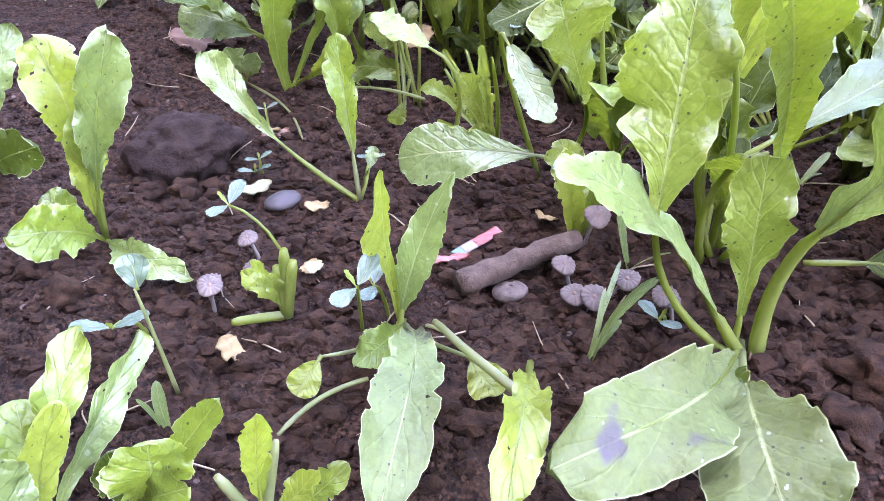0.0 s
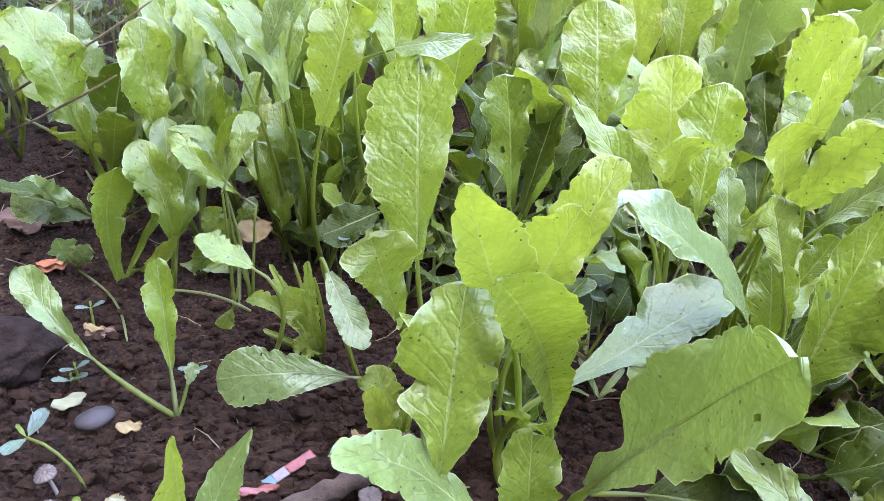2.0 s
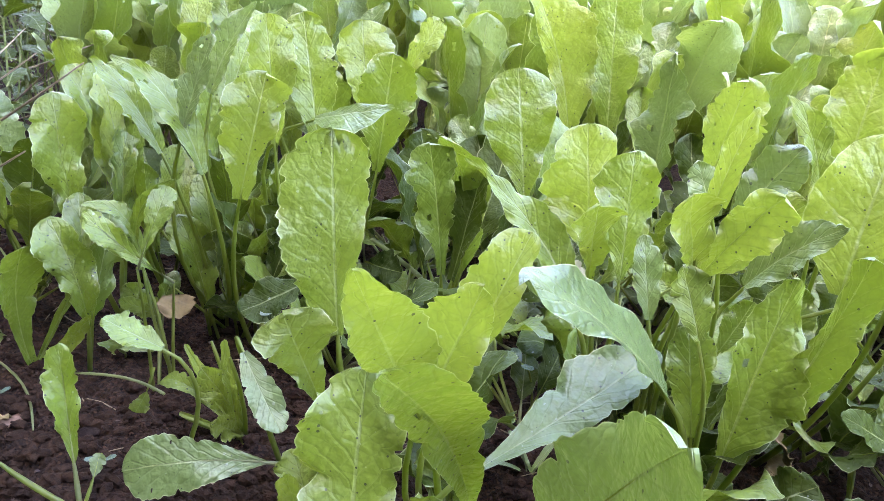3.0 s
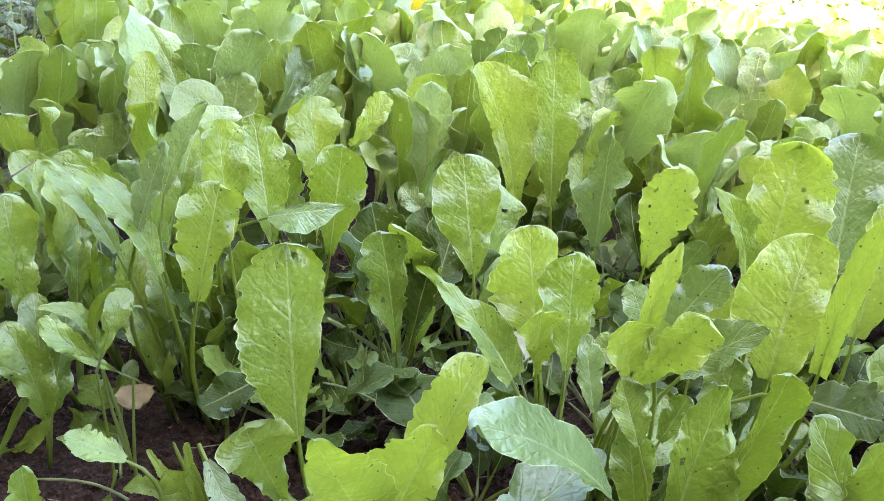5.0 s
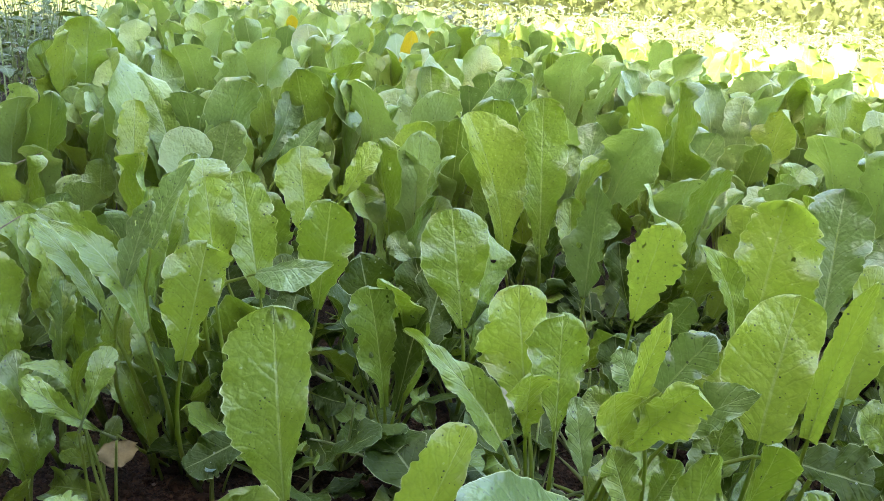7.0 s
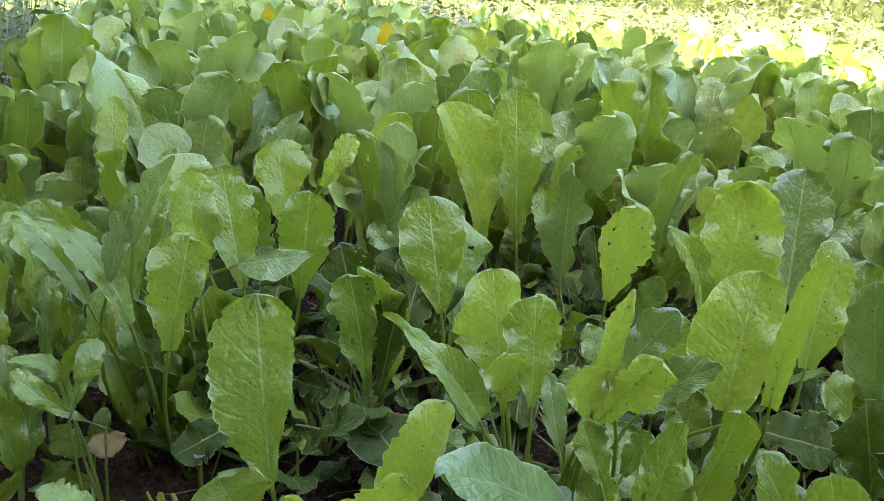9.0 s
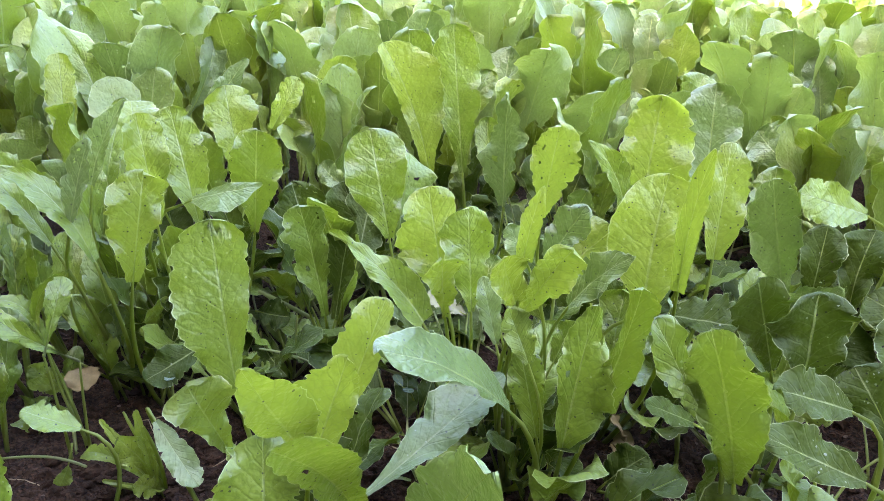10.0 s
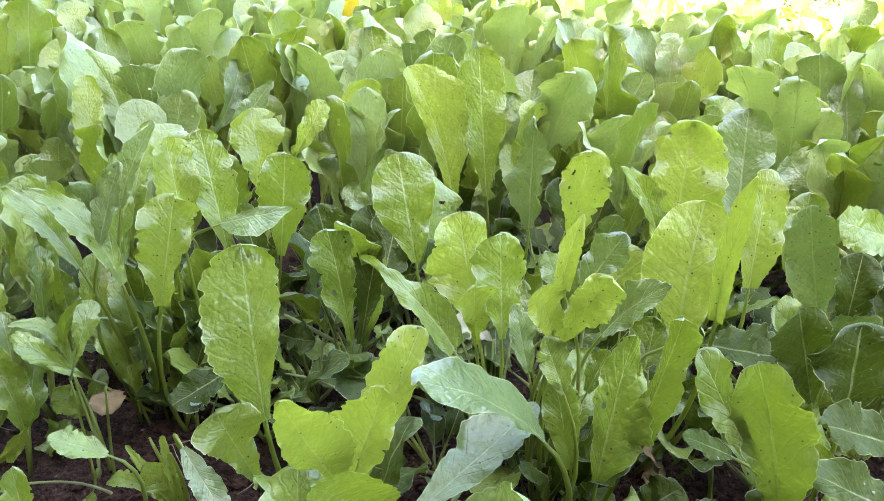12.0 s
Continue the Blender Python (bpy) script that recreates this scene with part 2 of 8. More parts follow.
def soil_material():
    m, t, p, out = mat("soil")
    co = t.nodes.new("ShaderNodeTexCoord")
    pos = co.outputs["Object"]
    n1 = noise_node(t, 9.0, 5.0, pos)
    n2 = noise_node(t, 75.0, 6.0, pos, 0.65)
    n3 = noise_node(t, 420.0, 4.0, pos, 0.6)
    crumbs = node(t, "ShaderNodeTexVoronoi", Scale=150.0)
    t.links.new(pos, crumbs.inputs["Vector"])
    f = math_node(t, "ADD", math_node(t, "MULTIPLY", n2.outputs[0], 0.6), math_node(t, "MULTIPLY", n3.outputs[0], 0.4))
    c = mix(t, ramp(t, f, 0.36, 0.66), (0.0030, 0.0016, 0.0009), (0.048, 0.0262, 0.0138))
    c = mix(t, ramp(t, n1.outputs[0], 0.35, 0.7, 0.0, 0.5), c, (0.0084, 0.0043, 0.0020))
    speck = node(t, "ShaderNodeTexVoronoi", Scale=520.0)
    t.links.new(pos, speck.inputs["Vector"])
    ssel = t.nodes.new("ShaderNodeSeparateXYZ")
    t.links.new(speck.outputs["Color"], ssel.inputs[0])
    c = mix(t, ramp(t, ssel.outputs[0], 0.55, 1.0, 0.0, 0.7), c, (0.066, 0.035, 0.018))
    c = mix(t, ramp(t, ssel.outputs[1], 0.6, 1.0, 0.0, 0.8), c, (0.0020, 0.0011, 0.0006))
    # grit and pale flecks
    fsel = t.nodes.new("ShaderNodeSeparateXYZ")
    t.links.new(crumbs.outputs["Color"], fsel.inputs[0])
    fleck = math_node(t, "MULTIPLY", math_node(t, "GREATER_THAN", fsel.outputs[0], 0.93), math_node(t, "LESS_THAN", crumbs.outputs["Distance"], 0.28))
    c = mix(t, math_node(t, "MULTIPLY", fleck, 0.6), c, (0.13, 0.10, 0.08))
    # turf beyond the bed
    sep = t.nodes.new("ShaderNodeSeparateXYZ")
    t.links.new(pos, sep.inputs[0])
    away = math_node(t, "ADD", math_node(t, "ADD", sep.outputs[0], sep.outputs[1]), math_node(t, "MULTIPLY", n1.outputs[0], 0.5))
    turf = ramp(t, away, 4.3, 4.7)
    c = mix(t, turf, c, mix(t, n2.outputs[0], (0.020, 0.028, 0.008), (0.060, 0.070, 0.018)))
    t.links.new(c, p.inputs["Base Color"])
    p.inputs["Roughness"].default_value = 0.93
    p.inputs["Specular IOR Level"].default_value = 0.12
    grit = node(t, "ShaderNodeTexVoronoi", Scale=420.0)
    t.links.new(pos, grit.inputs["Vector"])
    h = math_node(t, "ADD", f, math_node(t, "MULTIPLY", crumbs.outputs["Distance"], -0.55))
    h = math_node(t, "ADD", h, math_node(t, "MULTIPLY", grit.outputs["Distance"], -0.3))
    bump(t, h, 1.0, 0.008, p.inputs["Normal"])
    return m


SOIL = soil_material()


# ---- mesh helpers ----
def mesh_object(name, verts, faces, material, parent=None, label="", uv=None, smooth=True):
    me = bpy.data.meshes.new(name)
    me.from_pydata([tuple(v) for v in verts], [], faces)
    if uv is not None:
        lay = me.uv_layers.new(name="UVMap")
        idx = np.zeros(len(me.loops), dtype=np.int32)
        me.loops.foreach_get("vertex_index", idx)
        lay.data.foreach_set("uv", np.asarray(uv, dtype=np.float32)[idx].ravel())
    if smooth:
        me.polygons.foreach_set("use_smooth", np.ones(len(me.polygons), dtype=bool))
    me.materials.append(material)
    ob = new(name, me)
    if parent is not None:
        ob.parent = parent
    if label:
        tagged(ob, label)
    return ob


def part(name, bm, material, parent, label=""):
    me = bpy.data.meshes.new(name)
    bm.to_mesh(me)
    bm.free()
    me.polygons.foreach_set("use_smooth", np.ones(len(me.polygons), dtype=bool))
    me.materials.append(material)
    ob = new(name, me)
    if parent is not None:
        ob.parent = parent
    if label:
        tagged(ob, label)
    return ob


def anchor(name, x, y, z=0.0, rz=0.0):
    e = new(name)
    e.empty_display_size = 0.02
    e.matrix_world = pose(x, y, z, 0, 0, rz)
    return e


def tube_data(points, radii, sides=6):
    """A tapered tube along points, with closed ends."""
    pts = [Vector(p) for p in points]
    verts, faces = [], []
    ref = Vector((0.31, 0.52, 0.79))
    for i, p in enumerate(pts):
        d = (pts[min(i + 1, len(pts) - 1)] - pts[max(i - 1, 0)]).normalized()
        a = d.cross(ref).normalized()
        b = d.cross(a)
        for k in range(sides):
            w = 2 * math.pi * k / sides
            verts.append(p + (a * math.cos(w) + b * math.sin(w)) * radii[i])
    for i in range(len(pts) - 1):
        for k in range(sides):
            k2 = (k + 1) % sides
            faces.append((i * sides + k, i * sides + k2, (i + 1) * sides + k2, (i + 1) * sides + k))
    faces.append(tuple(range(sides))[::-1])
    faces.append(tuple((len(pts) - 1) * sides + k for k in range(sides)))
    return verts, faces


def ground_z(x, y):
    """Height of the tilled soil: broad swells, clods and crumbs, fading out away from the bed."""
    near = max(0.0, 1.0 - max(0.0, math.hypot(x - 0.3, y - 0.4) - 1.8) / 1.5)
    z = 0.010 * noise.noise((x * 5, y * 5, 1.3)) + 0.006 * noise.noise((x * 17, y * 17, 4.1))
    if near > 0:
        z += near * (0.0085 * abs(noise.noise((x * 42, y * 42, 7.7))) + 0.0034 * noise.noise((x * 95, y * 95, 2.2)) + 0.0030 * noise.noise((x * 210, y * 210, 5.2)))
    return z - 0.003


# ---- the leaf ----
PROFILES = {"spade": (1.05, 3.4), "oval": (0.70, 2.0), "long": (0.75, 3.0), "round": (0.72, 3.0), "strap": (0.42, 4.0), "fan": (1.0, 7.0), "paddle": (0.8, 5.0),
            "wedge": (1.45, 3.4), "wide_wedge": (1.7, 6.0), "oval_wedge": (1.25, 2.4), "fan_wedge": (1.8, 9.0)}


def leaf_data(L, W, bow, shape="spade", st=0.18, fold=14.0, ruf=0.085, twist=0.0, sway=None, lobe=0.13, tooth=0.035, bites=(), holes=0, skew=1.25, hook=0.0, rag=4, seed=0, nu=54, nv=5):
    """Blade of a leaf along +y, upper side to +z: verts, faces, uv and the rib's line."""
    rnd = random.Random(seed)
    a, b = PROFILES[shape]
    t = np.linspace(0, 1, nu + 1)
    t = 1 - (1 - t) ** 1.15
    f = np.maximum(t, 1e-4) ** a * np.sqrt(np.maximum(1 - t ** b, 0))
    f = f / f.max()
    f = np.maximum(f, 0.05 * (1 - t))
    half = []
    lean = rnd.uniform(-0.16, 0.16) if tooth > 0.02 else 0.0
    for sd in (0, 1):
        ph, ph2, ph3 = (rnd.uniform(0, 6.3) for _ in range(3))
        w = f * (1 + lobe * (np.sin(t * 17 + ph) * 0.6 + np.sin(t * 31 + ph2) * 0.4) * np.clip(1.35 - t, 0.25, 1) + 0.3 * lobe * np.sin(t * 7 + ph3))
        w = w * (1 + tooth * (1 - 2 * np.abs((t * nu * 0.36 + ph) % 1.0 - 0.5) * 2) + tooth * 0.5 * np.array([rnd.uniform(-1, 1) for _ in t]))
        w = w * (1 + lean * (1 if sd else -1) * np.sin(t * 3.1 + 0.3))
        for side, at, deep, wide in bites:
            if side == sd:
                w = w * (1 - deep * np.exp(-np.abs((t - at) / wide) ** 3))
        for _ in range(rnd.randint(rag // 2, rag) if nu > 24 and tooth > 0.02 else 0):
            at, deep, wide = rnd.uniform(0.25, 0.98), rnd.uniform(0.06, 0.30), rnd.uniform(0.016, 0.045)
            w = w * (1 - deep * np.maximum(0, 1 - np.abs(t - at) / wide))
        half.append(np.maximum(w, 0.012 * f) * W / 2)
    s = st + (1 - st) * t
    if sway is None:
        sway = rnd.uniform(-0.06, 0.06)
    u = s ** skew
    cz = bow * L * 4 * u * (1 - u)
    hk = np.maximum(0, (s - 0.60) / 0.40) ** 2 * hook * L
    cz = cz - 0.24 * hk
    cx = sway * L * np.sin(math.pi * s)
    q = np.linspace(-1, 1, 2 * nv + 1)
    q = np.sign(q) * np.abs(q) ** 0.85
    p1, p2, p3, p4 = (rnd.uniform(0, 6.3) for _ in range(4))
    T, Qq = np.meshgrid(t, q, indexing="ij")
    hw = np.where(Qq < 0, half[0][:, None], half[1][:, None])
    fo = np.radians(fold) * (1.35 - 0.7 * T)
    X = Qq * hw * np.cos(fo)
    Z = np.abs(Qq) * hw * np.sin(fo)
    phs = np.where(Qq < 0, p1, p2)
    Z = Z + ruf * W * (Qq ** 2 * np.sin(T * 13 + phs) + 0.45 * Qq ** 4 * np.sin(T * 31 + 2 * phs)) * np.minimum(1, T * 3)
    Z = Z + 0.018 * W * np.sin(Qq * 7 + p3 + T * 9) * np.sin(T * 24 + p4 - np.abs(Qq) * 5) * (1 - np.abs(Qq) * 0.3)
    Z = Z + 0.03 * W * np.sin(Qq * 3.1 + p4 + T * 5) * np.sin(T * 11 + p3) * np.minimum(1, T * 2)
    Z = Z + 0.020 * W * np.cos((T * 8 - np.abs(Qq) * 2.1) * 6.283 + phs) * np.abs(Qq)
    tw = np.radians(twist) * (T - 0.4)
    X, Z = X * np.cos(tw) - Z * np.sin(tw), X * np.sin(tw) + Z * np.cos(tw)
    V = np.stack([X + cx[:, None], np.repeat((L * s - 0.13 * hk)[:, None], 2 * nv + 1, 1), Z + cz[:, None]], -1).reshape(-1, 3)
    UV = np.stack([(Qq + 1) / 2, T], -1).reshape(-1, 2)
    n = 2 * nv + 1
    gone = set()
    for _ in range(holes):
        i, j = rnd.randint(nu // 3, nu - 4), rnd.choice([k for k in range(1, n - 2) if abs(k - nv + 0.5) > 1])
        gone.add((i, j))
        ring = [i * n + j, i * n + j + 1, (i + 1) * n + j + 1, (i + 1) * n + j]
        mid = sum(V[k] for k in ring) / 4
        for k in ring:
            V[k] = V[k] + (mid - V[k]) * rnd.uniform(0.1, 0.55)
    faces = [(i * n + j, i * n + j + 1, (i + 1) * n + j + 1, (i + 1) * n + j) for i in range(nu) for j in range(n - 1) if (i, j) not in gone]
    rib = []
    for k in range(13):
        ss = 0.96 * k / 12
        uu = ss ** skew
        hh = max(0.0, (ss - 0.60) / 0.40) ** 2 * hook * L
        rib.append((sway * L * math.sin(math.pi * ss), L * ss - 0.13 * hh, bow * L * 4 * uu * (1 - uu) - 0.24 * hh))
    return V, faces, UV, rib


COUNT = [0]


def leaf(plant, dx, dy, dz, az, el, L, W, roll, bow, material=None, shape="spade", st=0.18, thick=1.0, pale=False, **more):
    """One leaf of a plant: where its stalk starts, the way from there to its tip (degrees), length, width, and the turn of its face."""
    COUNT[0] += 1
    more.setdefault("seed", COUNT[0])
    V, faces, UV, rib = leaf_data(L, W, bow, shape, st, **more)
    c = Vector((math.cos(radians(el)) * math.cos(radians(az)), math.cos(radians(el)) * math.sin(radians(az)), math.sin(radians(el))))
    s = c.cross(Vector((0, 0, 1))).normalized()
    n = s.cross(c)
    r = Matrix.Rotation(radians(roll), 3, c)
    s, n = r @ s, r @ n
    m = Matrix(((s.x, c.x, n.x, dx), (s.y, c.y, n.y, dy), (s.z, c.z, n.z, dz), (0, 0, 0, 1)))
    ob = mesh_object("leaf", V, faces, material or GREEN, plant, uv=UV)
    ob.matrix_basis = m
    r0 = thick * (0.0010 + 0.0075 * L)
    radii = [r0 * max(0.10, 1 - 0.25 * k / 12 - 0.70 * min(1.0, max(0.0, k / 12 - st * 0.7) / 0.3) ** 0.7) for k in range(13)]
    rv, rf = tube_data([(x, y, z - 0.25 * radii[k]) for k, (x, y, z) in enumerate(rib)], radii, 6)
    mesh_object("stalk", rv, rf, STALK_PALE if pale else STALK, ob)
    return ob


def blade(plant, foot, mid, tip, left, right, roll, material, fold=10.0, ruf=0.07, lobe=0.055, tooth=0.034, chew=0.0, bites=(), holes=0, hook=0.0, thick=1.0, notch=(), nu=58, nv=8):
    """A large leaf by the line of its rib (foot of the blade, middle, tip), its half widths in millimetres from foot to tip on both sides,
    and the turn of its face. Its stalk runs down to the plant's crown."""
    COUNT[0] += 1
    rnd = random.Random(COUNT[0] * 7 + 1)
    foot, mid, tip = Vector(foot), Vector(mid), Vector(tip)
    bend = mid * 2 - (foot + tip) / 2
    c = (tip - foot).normalized()
    L = (tip - foot).length
    s = c.cross(Vector((0, 0, 1))).normalized()
    n = s.cross(c)
    turn = Matrix.Rotation(radians(roll), 3, c)
    s, n = turn @ s, turn @ n
    t = 1 - (1 - np.linspace(0, 1, nu + 1)) ** 1.2
    knots = np.linspace(0, 1, 6)
    fine = np.linspace(0, 1, 121)
    kernel = np.hanning(25) / np.hanning(25).sum()
    half = []
    for sd, widths in enumerate((left, right)):
        w = np.interp(fine, knots, np.array(widths) / 1000)
        w = np.convolve(np.pad(w, 12, mode="edge"), kernel, mode="valid")
        w = np.interp(t, fine, w)
        r = min(0.30, max(0.05, 0.75 * widths[-1] / 1000 / L))
        w = w * np.sqrt(np.maximum(0, 1 - (np.maximum(0, t - (1 - r)) / r) ** 2.4))
        ph = [rnd.uniform(0, 6.3) for _ in range(4)]
        w = w * (1 + lobe * (0.6 * np.sin(t * 15 + ph[0]) + 0.4 * np.sin(t * 33 + ph[1])))
        saw = 1 - 2 * np.abs((t * L / 0.0085 + ph[2]) % 1.0 - 0.5) * 2
        w = w * (1 + tooth * saw + tooth * 0.6 * np.array([rnd.uniform(-1, 1) for _ in t]))
        for side, at, deep, wide in bites:
            if side == sd:
                w = w * (1 - deep * np.exp(-np.abs((t - at) / wide) ** 3))
        for _ in range(rnd.randint(2, 5) if tooth > 0.015 else 0):
            at, deep, wide = rnd.uniform(0.3, 0.97), rnd.uniform(0.06, 0.26), rnd.uniform(0.012, 0.035)
            w = w * (1 - deep * np.maximum(0, 1 - np.abs(t - at) / wide))
        half.append(w)
    q = np.linspace(-1, 1, 2 * nv + 1)
    T, Q = np.meshgrid(t, q, indexing="ij")
    W = max(left) / 1000 + max(right) / 1000
    hw = np.where(Q < 0, half[0][:, None], half[1][:, None])
    p1, p2, p3, p4 = (rnd.uniform(0, 6.3) for _ in range(4))
    ph = np.where(Q < 0, p1, p2)
    uneven = rnd.uniform(0.5, 1.5)
    fo = np.radians(fold) * (1.4 - 0.8 * T) * np.where(Q < 0, uneven, 2 - uneven)
    X = Q * hw * np.cos(fo)
    Z = np.abs(Q) * hw * np.sin(fo)
    Z = Z + 1.35 * ruf * W * (Q ** 2 * np.sin(T * 12 + ph) + 0.5 * np.abs(Q) ** 4 * np.sin(T * 29 + 2 * ph)) * np.minimum(1, T * 3)
    Z = Z + 0.022 * W * np.sin(Q * 3.1 + p4 + T * 5) * np.sin(T * 11 + p3) * np.minimum(1, T * 2)
    ridge = (T * 8 - np.abs(Q) ** 0.8 * 2.1 + np.where(Q > 0, 0.45, 0.0)) % 1.0
    Z = Z + 0.016 * W * (np.abs(np.sin(math.pi * (ridge + 0.5))) - 0.6) * np.minimum(1, np.abs(Q) * 4) * (1 - 0.6 * np.abs(Q))
    Z = Z - hook * L * np.maximum(0, (T - 0.6) / 0.4) ** 2 * -0.25
    Y = -chew * L * 0.05 * np.maximum(0, (T - 0.75) / 0.25) * (np.abs(np.sin(Q * 4.3 + p3)) + 0.7 * np.abs(np.sin(Q * 11.7 + p1)))
    for at, deep, wide in notch:
        Y = Y - deep * L * np.exp(-((Q - at) / wide) ** 2) * np.maximum(0, (T - 0.7) / 0.3) ** 1.5
    tw = np.radians(rnd.uniform(-14, 14)) * (T - 0.3)
    X, Z = X * np.cos(tw) - Z * np.sin(tw), X * np.sin(tw) + Z * np.cos(tw)
    S = np.array(s)
    C = np.array(c)
    N = np.array(n)
    u = t[:, None]
    rib = np.array(foot) * (1 - u) ** 2 + np.array(bend) * 2 * u * (1 - u) + np.array(tip) * u ** 2
    V = rib[:, None, :] + X[..., None] * S + Y[..., None] * C + Z[..., None] * N
    V = V.reshape(-1, 3)
    UV = np.stack([(Q + 1) / 2, T], -1).reshape(-1, 2)
    k = 2 * nv + 1
    gone = set()
    for _ in range(holes):
        i, j = rnd.randint(nu // 3, nu - 10), rnd.choice([a for a in range(2, k - 3) if abs(a - nv + 0.5) > 1.6])
        wide = rnd.choice((1, 1, 2))
        block = {(i + a, j + b) for a in range(wide + 1) for b in range(wide)}
        if any(b >= k - 2 for _, b in block):
            continue
        gone |= block
        ring = [(i + a) * k + j + b for a in range(wide + 2) for b in range(wide + 1)]
        centre = sum(V[a] for a in ring) / len(ring)
        for a in ring:
            V[a] = V[a] + (centre - V[a]) * rnd.uniform(0.05, 0.4)
    faces = [(i * k + j, i * k + j + 1, (i + 1) * k + j + 1, (i + 1) * k + j) for i in range(nu) for j in range(k - 1) if (i, j) not in gone]
    ob = mesh_object("leaf", V, faces, material, plant, uv=UV)
    down = (foot - bend).normalized()
    reach = foot.length
    crown = Vector((0.10 * foot.x + rnd.uniform(-0.006, 0.006), 0.10 * foot.y + rnd.uniform(-0.006, 0.006), 0.0))
    knee = foot + down * reach * 0.45
    knee.z = max(knee.z, 0.25 * foot.z)
    pts = [crown * (1 - a) ** 2 + knee * 2 * a * (1 - a) + foot * a * a for a in (0, 0.14, 0.28, 0.42, 0.56, 0.70, 0.85)]
    pts += [foot * (1 - a) ** 2 + bend * 2 * a * (1 - a) + tip * a * a - n * 0.0011 * (1 - a) for a in (0, 0.15, 0.3, 0.45, 0.6, 0.75, 0.9)]
    r0 = thick * (0.0013 + 0.006 * min(L, 0.2))
    radii = [r0 * (1.25 - 0.07 * a) for a in range(7)] + [r0 * f for f in (0.55, 0.24, 0.13, 0.09, 0.06, 0.04, 0.02)]
    rv, rf = tube_data(pts, radii, 7)
    mesh_object("stalk", rv, rf, STALK, ob)
    return ob


def plant(x, y, label="young mustard green plant growing in dark soil"):
    return tagged(anchor("mustard_plant", x, y, ground_z(x, y) - 0.002), label, "leafy vegetable", "mustard greens in the bed")


# ---- ground and the unseen wall added to shade it ----
def build_ground():
    def axis(lo, hi, step, far):
        v = list(np.arange(lo, hi + 1e-6, step))
        g, p = step, v[-1]
        while p < far:
            g *= 1.28
            p += g
            v.append(p)
        g, p, w = step, v[0], []
        while p > -far:
            g *= 1.28
            p -= g
            w.append(p)
        return w[::-1] + v
    xs, ys = axis(-0.36, 0.56, 0.0031, 70), axis(-0.36, 0.46, 0.0031, 70)
    verts = [(x, y, ground_z(x, y)) for y in ys for x in xs]
    n = len(xs)
    faces = [(j * n + i, j * n + i + 1, (j + 1) * n + i + 1, (j + 1) * n + i) for j in range(len(ys) - 1) for i in range(n - 1)]
    return tagged(mesh_object("ground", verts, faces, SOIL), "dark crumbly tilled garden soil, turf beyond the bed", "soil", "", "structure")


build_ground()


def build_wall():
    """Unseen wall added behind the path: it keeps the sun off the bed."""
    bm = bmesh.new()
    bmesh.ops.create_cube(bm, size=1.0, matrix=pose(-1.55, -1.55, 1.86, 0, 0, -45) @ Matrix.Diagonal((14, 0.25, 3.78, 1)))
    bmesh.ops.bevel(bm, geom=bm.edges[:], offset=0.01, segments=1)
    return tagged(part("wall_south", bm, SHADE_WALL, None), "unseen plain dark wall added to shade the bed", "wall", "", "structure")


build_wall()


# ---- small things on the soil ----
def lump(name, x, y, r, squash, material, label, category, group="", seed=0, rough=0.25, rz=0.0, sink=0.35, detail=2, stretch=1.0):
    bm = bmesh.new()
    bmesh.ops.create_icosphere(bm, subdivisions=detail, radius=1.0)
    for v in bm.verts:
        p = v.co.copy()
        k = 1 + rough * noise.noise(p * 1.3 + Vector((seed * 7.1, 3.3, 1.7))) + 0.6 * rough * noise.noise(p * 3.1 + Vector((seed * 3.3, 9, 2)))
        if detail > 2:
            k += 0.22 * rough * noise.noise(p * 8.0 + Vector((seed, 5, 2)))
        v.co = Vector((p.x * r * stretch * k, p.y * r * k, p.z * r * squash * k))
    ob = part(name, bm, material, None)
    ob.matrix_world = pose(x, y, ground_z(x, y) + r * squash * (1 - sink), 0, 0, rz)
    return tagged(ob, label, category, group)


def rod(name, p0, p1, r0, r1, material, label, category, wob=0.06, seed=0, seg=8, parent=None, sides=7):
    rnd = random.Random(seed)
    p0, p1 = Vector(p0), Vector(p1)
    L = (p1 - p0).length
    pts, rad = [], []
    for i in range(seg + 1):
        k = i / seg
        j = Vector((rnd.uniform(-1, 1), rnd.uniform(-1, 1), rnd.uniform(-0.4, 0.4))) * wob * L * math.sin(math.pi * k) * 0.5
        pts.append(p0.lerp(p1, k) + j)
        rad.append((r0 + (r1 - r0) * k) * rnd.uniform(0.94, 1.06))
    v, f = tube_data(pts, rad, sides)
    ob = mesh_object(name, v, f, material, parent)
    if label:
        tagged(ob, label, category)
    return ob


